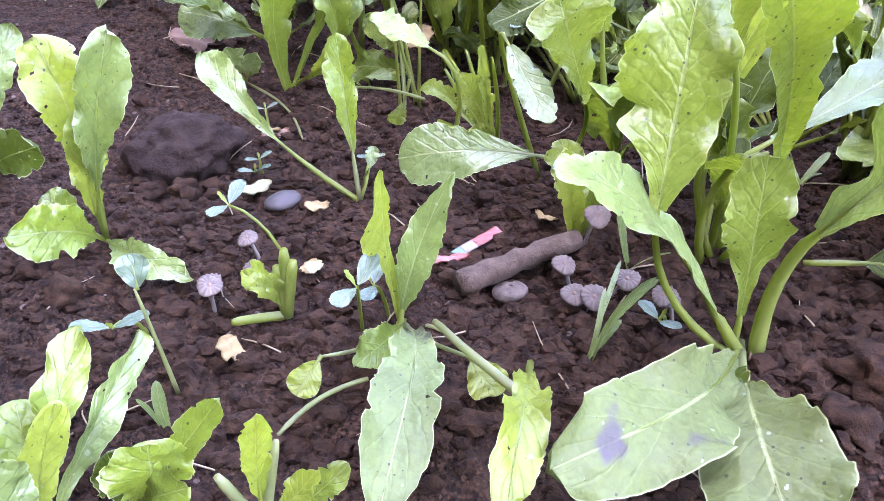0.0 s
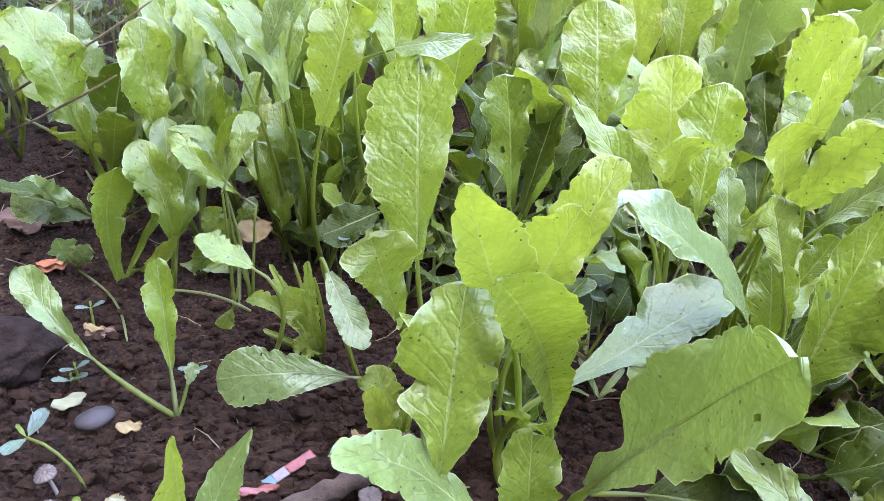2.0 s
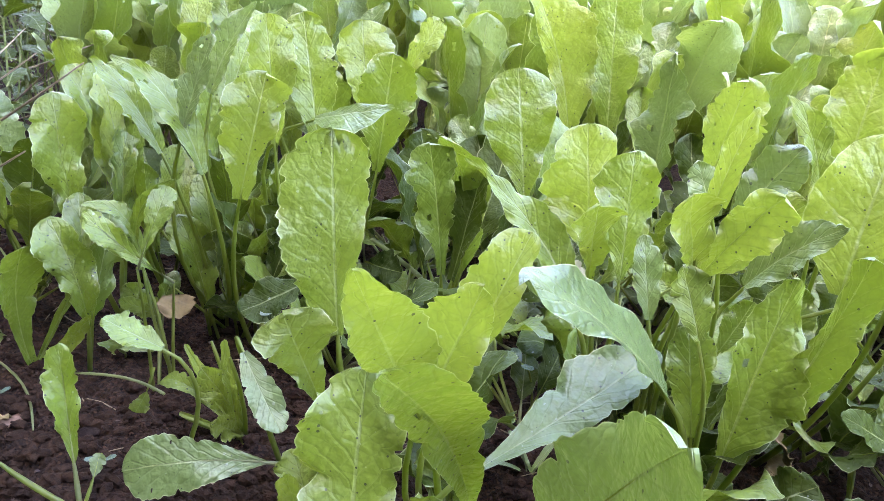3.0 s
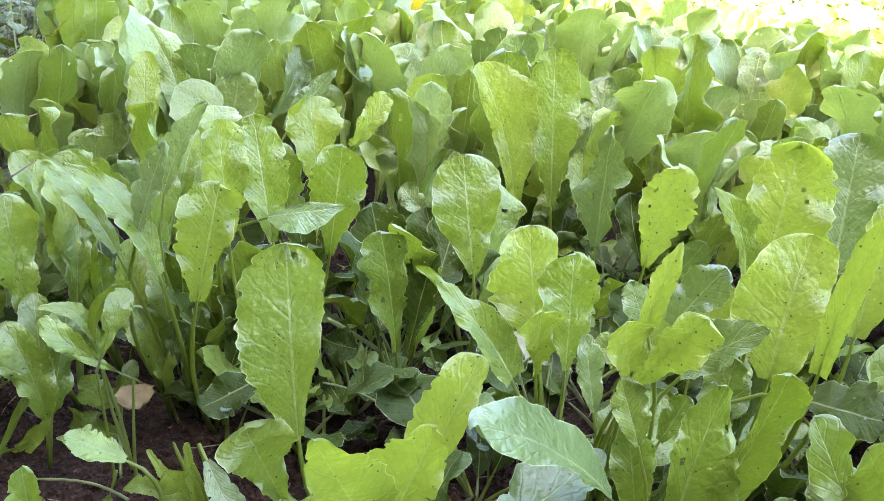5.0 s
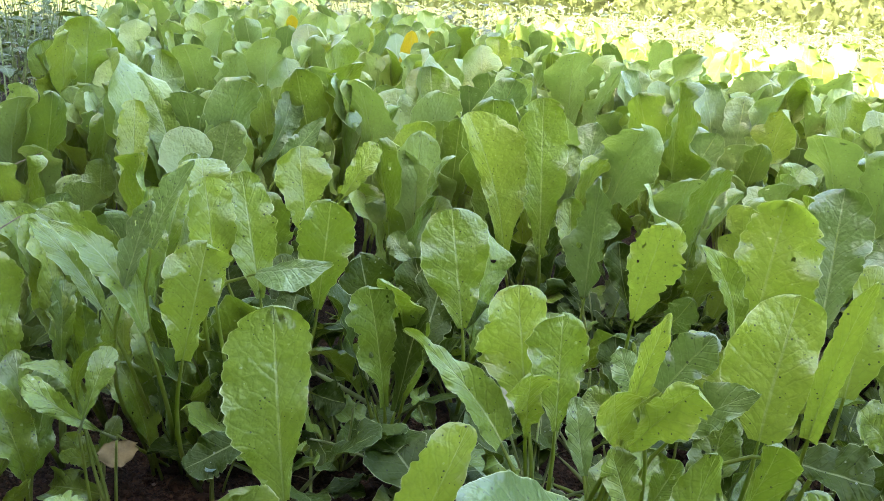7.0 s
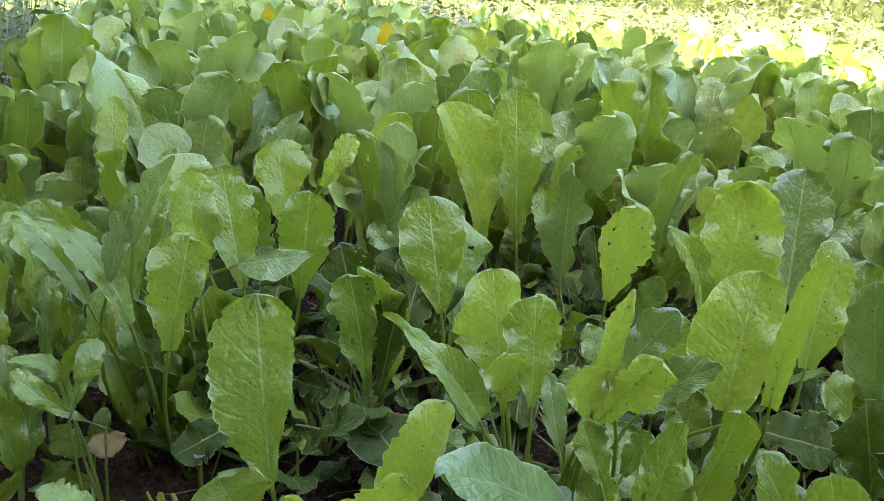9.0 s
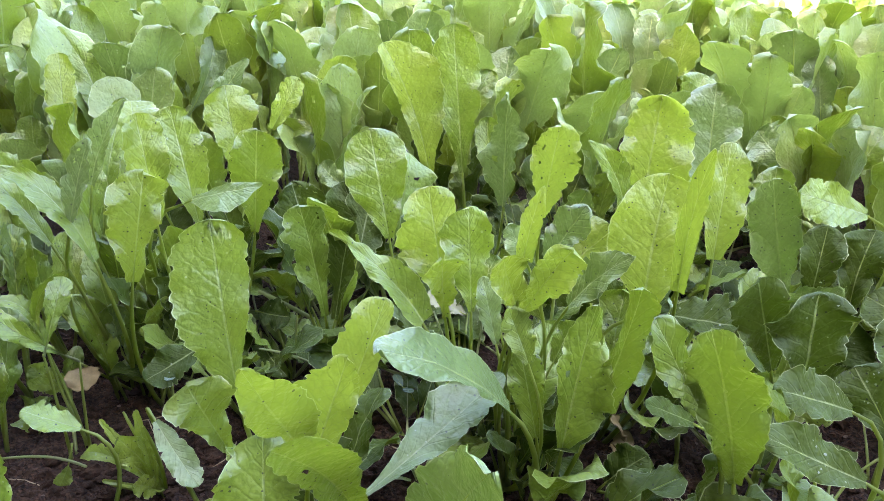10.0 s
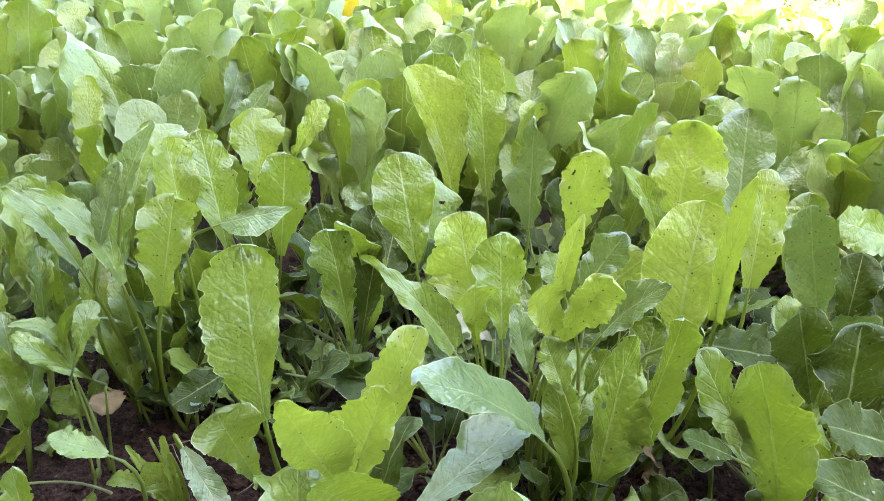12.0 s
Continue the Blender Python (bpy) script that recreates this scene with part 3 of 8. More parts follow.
def curved_sheet(name, L, W, thick, curl, seed, ragged=0.15, nu=12, nv=6, taper=0.6, wave=0.05):
    """A small stiff sheet with an uneven outline and real thickness, curled along its length."""
    rnd = random.Random(seed)
    ph = [rnd.uniform(0, 6.3) for _ in range(4)]
    top, bot = [], []
    for i in range(nu + 1):
        for j in range(nv + 1):
            u, v = i / nu - 0.5, j / nv - 0.5
            edge = 1 + ragged * math.sin(u * 9 + ph[0]) * 0.6 + ragged * math.sin(u * 21 + ph[1]) * 0.4
            x, y = u * L * (1 + ragged * 0.5 * math.sin(v * 11 + ph[2])), v * W * edge * (1 - taper * (2 * abs(u)) ** 3)
            z = curl * L * (u * u * 1.6 - v * v) + wave * L * math.sin(u * 12 + v * 9 + ph[3])
            top.append((x, y, z + thick))
            bot.append((x, y, z))
    n = nv + 1
    faces = [(i * n + j, i * n + j + 1, (i + 1) * n + j + 1, (i + 1) * n + j) for i in range(nu) for j in range(nv)]
    o = len(top)
    faces = [f[::-1] for f in faces] + [tuple(k + o for k in f) for f in faces]
    rim = [i * n for i in range(nu + 1)] + [nu * n + j for j in range(1, n)] + [i * n + nv for i in range(nu - 1, -1, -1)] + [j for j in range(nv - 1, 0, -1)]
    for k, a in enumerate(rim):
        b = rim[(k + 1) % len(rim)]
        faces.append((a, b, b + o, a + o))
    return top + bot, faces


def scrap(name, x, y, z, L, W, rz, curl, material, label, category, seed=0, rx=0.0, ry=0.0, thick=0.0006, ragged=0.2):
    v, f = curved_sheet(name, L, W, thick, curl, seed, ragged)
    ob = mesh_object(name, v, f, material)
    ob.matrix_world = pose(x, y, z + ground_z(x, y), rx, ry, rz)
    return tagged(ob, label, category)


def mushroom(x, y, h, r, lean=0.0, az=0.0):
    """Small grey ink-cap: thin bent stem and a flat ribbed cap."""
    m = tagged(anchor("mushroom", x, y, ground_z(x, y) - 0.003), "tiny grey pleated ink-cap mushroom on a thin white stem", "mushroom", "ink-cap mushrooms")
    tx, ty = lean * math.cos(radians(az)), lean * math.sin(radians(az))
    pts = [(tx * k * k, ty * k * k, h * k) for k in (0, 0.25, 0.5, 0.75, 1.0)]
    v, f = tube_data(pts, [0.0013, 0.0012, 0.0011, 0.001, 0.001], 7)
    mesh_object("stem", v, f, STEM_WHITE, m)
    n, rings, verts, faces = 56, 7, [(0, 0, 0.0012)], []
    for i in range(1, rings + 1):
        for k in range(n):
            w = 2 * math.pi * k / n
            rr = r * i / rings * (1 + (0.07 * math.cos(w * 3 + x * 90) + (0.02 if k % 4 < 2 else -0.02)) * (i / rings) ** 3)
            groove = 0.00022 * (i / rings) * (1 if k % 4 < 2 else -1)
            verts.append((rr * math.cos(w), rr * math.sin(w), 0.0014 - 0.0016 * (i / rings) ** 2 - 0.0008 * math.exp(-(i - 1) ** 2) + groove))
    for k in range(n):
        faces.append((0, 1 + k, 1 + (k + 1) % n))
    for i in range(rings - 1):
        for k in range(n):
            a, b = 1 + i * n + k, 1 + i * n + (k + 1) % n
            faces.append((a, a + n, b + n, b))
    top = len(verts)
    verts += [(p[0] * 0.97, p[1] * 0.97, p[2] - 0.0009) for p in verts[:top]]
    faces += [tuple(q + top for q in fc)[::-1] for fc in faces]
    for k in range(n):
        a, b = 1 + (rings - 1) * n + k, 1 + (rings - 1) * n + (k + 1) % n
        faces.append((a, a + top, b + top, b))
    bm = bmesh.new()
    bmesh.ops.create_uvsphere(bm, u_segments=10, v_segments=6, radius=r * 0.16)
    boss = part("cap_centre", bm, DRY_BROWN, m, "darker brown cap centre")
    cap = mesh_object("cap", verts, faces, CAP, m)
    cap.matrix_basis = pose(tx, ty, h, 24 + 10 * math.sin(x * 300), 14 * math.cos(y * 400), 0)
    boss.matrix_basis = cap.matrix_basis @ pose(0, 0, 0.0008) @ Matrix.Diagonal((1, 1, 0.4, 1))
    return m


def seedling(x, y, h, az, size, lean=0.0, lean_az=0.0, open_el=20.0):
    """Two dewy seed leaves on a thin bent stem."""
    s = tagged(anchor("seedling", x, y, ground_z(x, y) - 0.002), "weed seedling with two dewy blue-green seed leaves", "seedling", "weed seedlings")
    tx, ty = lean * math.cos(radians(lean_az)), lean * math.sin(radians(lean_az))
    pts = [(tx * k ** 1.5, ty * k ** 1.5, h * (1 - (1 - k) ** 1.6)) for k in (0, 0.2, 0.4, 0.6, 0.8, 1.0)]
    v, f = tube_data(pts, [0.0011, 0.001, 0.001, 0.0009, 0.0009, 0.0008], 6)
    mesh_object("stem", v, f, STALK, s)
    for k in (0, 1):
        leaf(s, tx, ty, h, az + 180 * k, open_el - 8 * k, size, size * 0.5, 0, 0.04, COTY, "oval", 0.06, 0.35, fold=6, ruf=0.02, lobe=0.0, tooth=0.0, nu=14, nv=4)
    leaf(s, tx, ty, h, az + 85, 55, size * 0.5, size * 0.16, 0, 0.0, LIME, "oval", 0.1, 0.4, fold=12, lobe=0.0, tooth=0.0, nu=10, nv=3)
    return s


def bare_stalk(p, dx, dy, dz, az, el, L, r0, r1, bend=0.0, pale=True):
    """A leaf stalk whose blade has been cut or eaten away."""
    c = Vector((math.cos(radians(el)) * math.cos(radians(az)), math.cos(radians(el)) * math.sin(radians(az)), math.sin(radians(el))))
    pts = [Vector((dx, dy, dz)) + c * (L * k / 8) + Vector((0, 0, bend * L * 4 * (k / 8) * (1 - k / 8))) for k in range(9)]
    side = Vector((-c.y, c.x, 0)) * L * 0.10 * math.sin(az * 0.37 + L * 90)
    pts = [q + side * math.sin(math.pi * k / 8) for k, q in enumerate(pts)]
    v, f = tube_data(pts, [0.78 * (r0 + (r1 - r0) * k / 8) * (1.0 if k < 8 else 0.7) for k in range(9)], 8)
    return mesh_object("cut_stalk", v, f, STALK_PALE if pale else STALK, p, "bare pale stalk without blade")


def leaf_stalk(p, x, y, z, r):
    """The bent stalk that carries a blade, from its own place at the crown to the blade's foot."""
    bx, by = 0.25 * x + 0.008 * math.sin(x * 911 + z * 353), 0.25 * y + 0.008 * math.cos(y * 877 + z * 411)
    pts = [Vector((bx + (x - bx) * k ** 1.5, by + (y - by) * k ** 1.5, z * k)) for k in (0, 0.15, 0.3, 0.45, 0.6, 0.75, 0.9, 1.02)]
    v, f = tube_data(pts, [r * (1.25 - 0.5 * k / 7) for k in range(8)], 7)
    return mesh_object("leaf_stalk", v, f, STALK, p)


def grass_blade_plant(x, y, blades, label, material=None):
    g = tagged(anchor("grass_tuft", x, y, ground_z(x, y) - 0.002), label, "grass", "grass tufts in the bed")
    for i, (az, el, L, W, bow) in enumerate(blades):
        leaf(g, 0.002 * math.cos(i * 2.4), 0.002 * math.sin(i * 2.4), 0, az, el, L, W, 0, bow, material or GREEN, "strap", 0.05, 0.25, fold=16, ruf=0.0, lobe=0.0, tooth=0.0, nu=18, nv=2, seed=i)
    return g


# ---- the large leaves that stand out, plant by plant ----
# low inner leaves are coloured dark for the shade inside the plants
p = plant(0.092, 0.075, "mustard plant with one tall upright spoon-shaped leaf")
blade(p, (-0.023, -0.008, 0.102), (-0.026, -0.006, 0.166), (-0.028, 0.006, 0.233), (3.2, 19.8, 29.7, 34.0, 31.2, 17.3), (3.2, 6.7, 13.3, 20.1, 22.1, 19.5), -25, GREEN, fold=7, ruf=0.05, lobe=0.03, chew=0.15, notch=((0.30, 0.10, 0.09), (0.58, 0.13, 0.07), (-0.25, 0.05, 0.10)))
p = plant(0.240, 0.050, "mustard plant with a pale two-lobed leaf and a pointed side leaf")
leaf(p, -0.000, 0.001, 0.003, 288, 58, 0.104, 0.034, -43, 0.07, GREEN, shape="oval_wedge", st=0.28, ruf=0.17, lobe=0.08, holes=1, fold=13, nu=32, nv=4)
leaf(p, -0.004, -0.008, 0.003, 293, 63, 0.140, 0.049, 4, 0.04, DARK_SHADE, shape="oval_wedge", st=0.23, ruf=0.11, lobe=0.10, holes=2, fold=26, nu=32, nv=4)
leaf(p, 0.007, -0.008, 0.003, 214, 64, 0.096, 0.029, -50, 0.08, DARK_SHADE, shape="oval_wedge", st=0.28, ruf=0.11, lobe=0.13, holes=2, fold=28, nu=32, nv=4)
leaf(p, -0.006, -0.001, 0.003, 127, 64, 0.140, 0.048, 32, 0.05, DARK_SHADE, shape="long", st=0.34, ruf=0.10, lobe=0.14, holes=0, fold=23, nu=32, nv=4)
blade(p, (-0.011, 0.009, 0.141), (-0.016, 0.018, 0.185), (-0.020, 0.027, 0.232), (2.2, 8.7, 23.3, 32.5, 24.6, 14.3), (2.2, 7.8, 13.8, 16.3, 19.5, 17.7), -33, LIME, fold=6)
blade(p, (0.002, -0.006, 0.141), (0.001, -0.004, 0.183), (0.000, -0.001, 0.223), (2.1, 8.3, 18.2, 21.3, 22.7, 12.1), (2.1, 8.3, 13.2, 18.0, 16.2, 10.5), -30, GREEN, fold=8)
blade(p, (-0.020, -0.009, 0.142), (-0.028, -0.024, 0.174), (-0.033, -0.032, 0.201), (2.7, 4.4, 7.4, 12.0, 16.9, 20.8), (2.7, 4.4, 7.9, 10.7, 15.2, 18.3), -144, LIME, fold=22, hook=0.2)
blade(p, (-0.042, -0.022, 0.148), (-0.066, -0.007, 0.184), (-0.100, 0.009, 0.214), (9.1, 15.4, 13.5, 9.0, 4.9, 0.9), (9.1, 17.2, 14.4, 9.9, 5.8, 0.9), -35, GREEN, fold=24, lobe=0.03)
p = plant(0.262, 0.010, "mustard plant with cupped leaves, grey-green above and lime below")
leaf(p, -0.009, -0.001, 0.003, 274, 61, 0.105, 0.035, -49, 0.04, DARK_SHADE, shape="wedge", st=0.21, ruf=0.17, lobe=0.19, holes=1, fold=20, nu=32, nv=4)
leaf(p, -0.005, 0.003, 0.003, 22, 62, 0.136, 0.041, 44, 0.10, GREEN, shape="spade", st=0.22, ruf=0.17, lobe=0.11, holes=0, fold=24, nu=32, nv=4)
leaf(p, 0.009, 0.002, 0.003, 31, 53, 0.092, 0.031, -10, 0.06, DARK_SHADE, shape="wedge", st=0.29, ruf=0.17, lobe=0.14, holes=1, fold=15, nu=32, nv=4)
leaf(p, -0.009, -0.010, 0.003, 99, 62, 0.101, 0.026, -49, 0.09, DARK_SHADE, shape="wedge", st=0.28, ruf=0.15, lobe=0.17, holes=0, fold=12, nu=32, nv=4)
blade(p, (-0.024, -0.054, 0.179), (-0.040, -0.069, 0.209), (-0.051, -0.078, 0.235), (3.1, 4.5, 9.2, 12.3, 14.1, 11.7), (3.1, 5.3, 8.1, 11.6, 14.1, 13.1), -123, LIME, fold=26, hook=0.2)
blade(p, (-0.021, -0.053, 0.183), (-0.015, -0.071, 0.212), (-0.007, -0.083, 0.235), (3.1, 7.6, 11.2, 13.2, 14.4, 13.4), (3.1, 7.6, 11.2, 13.9, 15.1, 14.1), 129, LIME, fold=26, hook=0.15)
blade(p, (-0.033, -0.071, 0.226), (-0.032, -0.077, 0.251), (-0.026, -0.078, 0.272), (5.2, 6.8, 7.4, 7.4, 6.0, 1.3), (5.2, 6.1, 6.1, 6.0, 4.0, 1.3), 119, LIME, fold=20)
blade(p, (-0.005, -0.052, 0.214), (0.003, -0.058, 0.234), (0.011, -0.065, 0.252), (5.5, 9.5, 12.3, 12.9, 10.7, 2.8), (5.5, 8.0, 10.1, 12.2, 12.8, 9.9), 65, GREY_SHEEN, fold=12)
blade(p, (-0.018, -0.048, 0.211), (-0.026, -0.049, 0.227), (-0.030, -0.044, 0.239), (4.2, 6.9, 8.2, 8.2, 6.8, 2.7), (4.2, 6.9, 8.2, 8.2, 6.1, 2.7), -88, GREY_SHEEN, fold=10)
blade(p, (-0.015, -0.067, 0.094), (-0.022, -0.066, 0.129), (-0.026, -0.060, 0.157), (2.9, 6.5, 10.1, 12.1, 10.6, 4.9), (2.9, 7.2, 10.1, 11.4, 14.9, 10.5), -83, GREEN, fold=16)
blade(p, (-0.017, -0.005, 0.132), (-0.021, 0.000, 0.157), (-0.024, 0.006, 0.181), (2.0, 5.7, 8.1, 8.9, 8.0, 3.2), (2.0, 5.7, 8.1, 9.7, 8.9, 3.2), -40, GREY_SHEEN, fold=12)
blade(p, (-0.027, -0.073, 0.156), (-0.033, -0.069, 0.175), (-0.039, -0.065, 0.193), (2.2, 5.8, 8.7, 10.1, 8.6, 3.6), (2.2, 6.5, 10.1, 11.5, 10.0, 4.3), -54, GREEN, fold=14)
blade(p, (0.015, -0.031, 0.125), (0.021, -0.033, 0.141), (0.027, -0.034, 0.157), (2.5, 5.7, 8.2, 9.0, 8.1, 3.2), (2.5, 5.7, 9.0, 10.6, 9.7, 3.2), 41, GREEN, fold=14)
blade(p, (0.039, -0.006, 0.153), (0.048, -0.026, 0.182), (0.060, -0.049, 0.206), (3.5, 10.4, 16.2, 16.8, 11.5, 1.2), (3.5, 10.4, 12.8, 12.6, 9.0, 1.2), 69, GREY_SHEEN, fold=14)
p = plant(0.375, 0.050, "mustard plant with very broad upright yellow-green leaves")
leaf(p, -0.006, 0.007, 0.003, 239, 57, 0.143, 0.043, -30, 0.09, DARK_SHADE, shape="wedge", st=0.33, ruf=0.17, lobe=0.12, holes=0, fold=24, nu=32, nv=4)
leaf(p, 0.000, -0.002, 0.003, 349, 71, 0.150, 0.054, -15, 0.08, DARK_SHADE, shape="wedge", st=0.28, ruf=0.16, lobe=0.12, holes=0, fold=15, nu=32, nv=4)
leaf(p, 0.008, 0.002, 0.003, 37, 52, 0.146, 0.046, 21, 0.02, GREEN, shape="long", st=0.20, ruf=0.16, lobe=0.15, holes=2, fold=22, nu=32, nv=4)
leaf(p, 0.004, 0.005, 0.003, 46, 72, 0.129, 0.042, -15, 0.09, GREEN, shape="spade", st=0.25, ruf=0.13, lobe=0.16, holes=2, fold=25, nu=32, nv=4)
blade(p, (-0.015, -0.055, 0.161), (-0.011, -0.053, 0.208), (0.002, -0.045, 0.256), (5.7, 21.1, 33.1, 34.5, 28.6, 17.4), (10.2, 18.3, 20.2, 20.8, 20.7, 15.0), 26, LIME, fold=8, ruf=0.04, lobe=0.015, tooth=0.01)
blade(p, (-0.024, -0.101, 0.192), (-0.032, -0.115, 0.251), (-0.032, -0.127, 0.298), (5.1, 6.5, 7.7, 7.5, 6.6, 1.3), (5.1, 6.5, 7.0, 7.5, 5.3, 1.3), 153, LIME, fold=10, ruf=0.06, lobe=0.03)
blade(p, (0.037, -0.062, 0.191), (0.039, -0.060, 0.236), (0.046, -0.053, 0.277), (5.2, 10.3, 12.0, 12.7, 11.0, 7.5), (5.2, 12.9, 17.1, 19.5, 16.0, 6.7), 22, LIME, fold=12, lobe=0.02)
p = plant(0.455, 0.160, "mustard plant with a broad wavy leaf torn by large holes")
leaf(p, -0.001, -0.008, 0.003, 17, 70, 0.099, 0.029, -45, 0.09, DARK_SHADE, shape="spade", st=0.30, ruf=0.12, lobe=0.15, holes=1, fold=21, nu=32, nv=4)
leaf(p, 0.001, 0.010, 0.003, 297, 64, 0.130, 0.038, 26, 0.03, GREEN, shape="spade", st=0.27, ruf=0.14, lobe=0.17, holes=1, fold=16, nu=32, nv=4)
leaf(p, 0.005, 0.007, 0.003, 83, 63, 0.116, 0.041, -12, 0.03, DARK_SHADE, shape="wedge", st=0.32, ruf=0.15, lobe=0.16, holes=2, fold=22, nu=32, nv=4)
leaf(p, 0.006, -0.006, 0.003, 122, 67, 0.101, 0.029, -33, 0.03, DARK_SHADE, shape="oval_wedge", st=0.30, ruf=0.17, lobe=0.14, holes=1, fold=15, nu=32, nv=4)
blade(p, (-0.041, -0.078, 0.182), (-0.040, -0.079, 0.235), (-0.030, -0.073, 0.289), (4.7, 12.1, 20.8, 26.5, 23.6, 14.4), (4.7, 17.7, 32.4, 35.7, 28.1, 18.9), 26, LIME, fold=8, ruf=0.09, lobe=0.07, holes=3, notch=((0.2, 0.06, 0.12), (-0.5, 0.05, 0.1)))
blade(p, (0.036, -0.062, 0.180), (0.045, -0.049, 0.234), (0.054, -0.036, 0.287), (5.0, 15.1, 24.1, 29.0, 26.9, 17.9), (5.0, 14.1, 21.1, 26.0, 24.9, 15.9), 0, GREY_SHEEN, fold=12)
blade(p, (-0.060, -0.082, 0.185), (-0.071, -0.078, 0.226), (-0.096, -0.074, 0.256), (6.1, 7.6, 9.0, 9.9, 6.9, 1.9), (6.1, 9.1, 13.0, 13.9, 8.9, 1.9), -79, GREEN, fold=20)
p = plant(0.262, -0.030, "mustard plant with glossy hooded leaf and broad holed leaves")
leaf(p, -0.004, -0.007, 0.003, 177, 69, 0.096, 0.023, -24, 0.05, DARK_SHADE, shape="spade", st=0.28, ruf=0.15, lobe=0.16, holes=0, fold=22, nu=32, nv=4)
leaf(p, -0.002, 0.007, 0.003, 290, 64, 0.118, 0.036, 30, 0.02, DARK_SHADE, shape="long", st=0.29, ruf=0.18, lobe=0.13, holes=1, fold=22, nu=32, nv=4)
leaf(p, 0.002, 0.007, 0.003, 7, 50, 0.110, 0.032, -42, 0.06, GREEN, shape="oval_wedge", st=0.34, ruf=0.11, lobe=0.14, holes=1, fold=16, nu=32, nv=4)
leaf(p, -0.003, 0.004, 0.003, 341, 74, 0.130, 0.040, -48, 0.07, DARK_SHADE, shape="long", st=0.23, ruf=0.16, lobe=0.15, holes=1, fold=12, nu=32, nv=4)
blade(p, (0.001, -0.034, 0.089), (0.007, -0.036, 0.144), (0.019, -0.033, 0.194), (2.9, 7.9, 10.7, 14.8, 13.2, 4.1), (2.9, 18.0, 30.3, 21.8, 9.0, 3.4), 48, GREEN, fold=14, holes=2, hook=0.1)
blade(p, (0.022, -0.041, 0.121), (0.025, -0.056, 0.175), (0.027, -0.066, 0.218), (9.6, 10.1, 7.1, 4.8, 4.7, 7.9), (9.6, 12.3, 14.9, 11.1, 14.8, 12.5), 138, GREEN, fold=12, lobe=0.03, holes=1)
blade(p, (0.102, 0.000, 0.155), (0.115, -0.023, 0.159), (0.126, -0.045, 0.163), (5.8, 15.2, 20.6, 22.2, 20.1, 10.8), (4.8, 6.7, 10.3, 14.8, 16.4, 10.8), 31, DARK_SHADE, fold=8, lobe=0.03)
blade(p, (-0.042, -0.040, 0.134), (-0.087, -0.057, 0.181), (-0.136, -0.078, 0.214), (2.8, 5.3, 8.4, 12.1, 13.1, 7.3), (4.6, 18.5, 21.9, 20.2, 17.7, 8.1), -39, GREY_SHEEN, fold=8, ruf=0.05, lobe=0.02, tooth=0.01)
p = plant(0.315, -0.130, "mustard plant with one large curved wavy leaf")
leaf(p, -0.000, -0.004, 0.003, 359, 75, 0.095, 0.030, 45, 0.06, GREEN, shape="oval_wedge", st=0.28, ruf=0.15, lobe=0.18, holes=0, fold=22, nu=32, nv=4)
leaf(p, -0.004, 0.009, 0.003, 286, 77, 0.133, 0.033, 5, 0.03, DARK_SHADE, shape="long", st=0.23, ruf=0.15, lobe=0.16, holes=1, fold=27, nu=32, nv=4)
blade(p, (0.007, -0.026, 0.120), (-0.011, -0.030, 0.176), (-0.028, -0.027, 0.227), (3.1, 10.0, 11.3, 20.8, 18.1, 8.2), (3.7, 11.6, 20.8, 23.2, 18.6, 9.9), -129, GREEN, fold=10, ruf=0.06, lobe=0.05)
blade(p, (-0.016, -0.022, 0.165), (-0.034, -0.017, 0.197), (-0.046, -0.005, 0.226), (4.4, 6.8, 11.1, 12.2, 9.1, 6.0), (4.4, 4.3, 6.1, 7.3, 10.9, 8.4), -68, GREEN, fold=16, lobe=0.03)
p = plant(0.120, -0.035, "mustard plant with broad yellow-green leaves chewed at the tips")
leaf(p, -0.008, -0.007, 0.003, 41, 62, 0.134, 0.044, -32, 0.08, DARK_SHADE, shape="wedge", st=0.28, ruf=0.13, lobe=0.11, holes=1, fold=17, nu=32, nv=4)
leaf(p, 0.005, 0.002, 0.003, 113, 75, 0.092, 0.033, -9, 0.03, GREEN, shape="long", st=0.23, ruf=0.16, lobe=0.20, holes=0, fold=21, nu=32, nv=4)
leaf(p, -0.000, 0.002, 0.003, 257, 55, 0.110, 0.029, -12, 0.10, GREEN, shape="oval_wedge", st=0.22, ruf=0.10, lobe=0.08, holes=0, fold=10, nu=32, nv=4)
leaf(p, 0.007, -0.002, 0.003, 132, 72, 0.105, 0.039, 5, 0.07, DARK_SHADE, shape="spade", st=0.34, ruf=0.10, lobe=0.19, holes=1, fold=27, nu=32, nv=4)
blade(p, (-0.009, -0.012, 0.115), (0.010, -0.012, 0.163), (0.031, -0.006, 0.208), (2.0, 6.7, 16.6, 20.4, 18.3, 11.7), (2.7, 4.0, 7.3, 9.2, 9.1, 5.8), 61, LIME, fold=10, lobe=0.02)
blade(p, (-0.027, -0.048, 0.141), (-0.046, -0.072, 0.187), (-0.061, -0.091, 0.227), (2.1, 7.4, 12.2, 12.9, 9.7, 2.8), (2.1, 10.4, 19.8, 20.5, 11.8, 2.8), -131, LIME, fold=10, ruf=0.05, lobe=0.03)
blade(p, (-0.024, -0.047, 0.140), (-0.014, -0.056, 0.178), (-0.006, -0.060, 0.206), (2.1, 10.7, 22.5, 22.9, 14.2, 5.1), (2.1, 7.7, 12.0, 12.2, 9.5, 4.6), 108, LIME, fold=10, ruf=0.05, lobe=0.03)
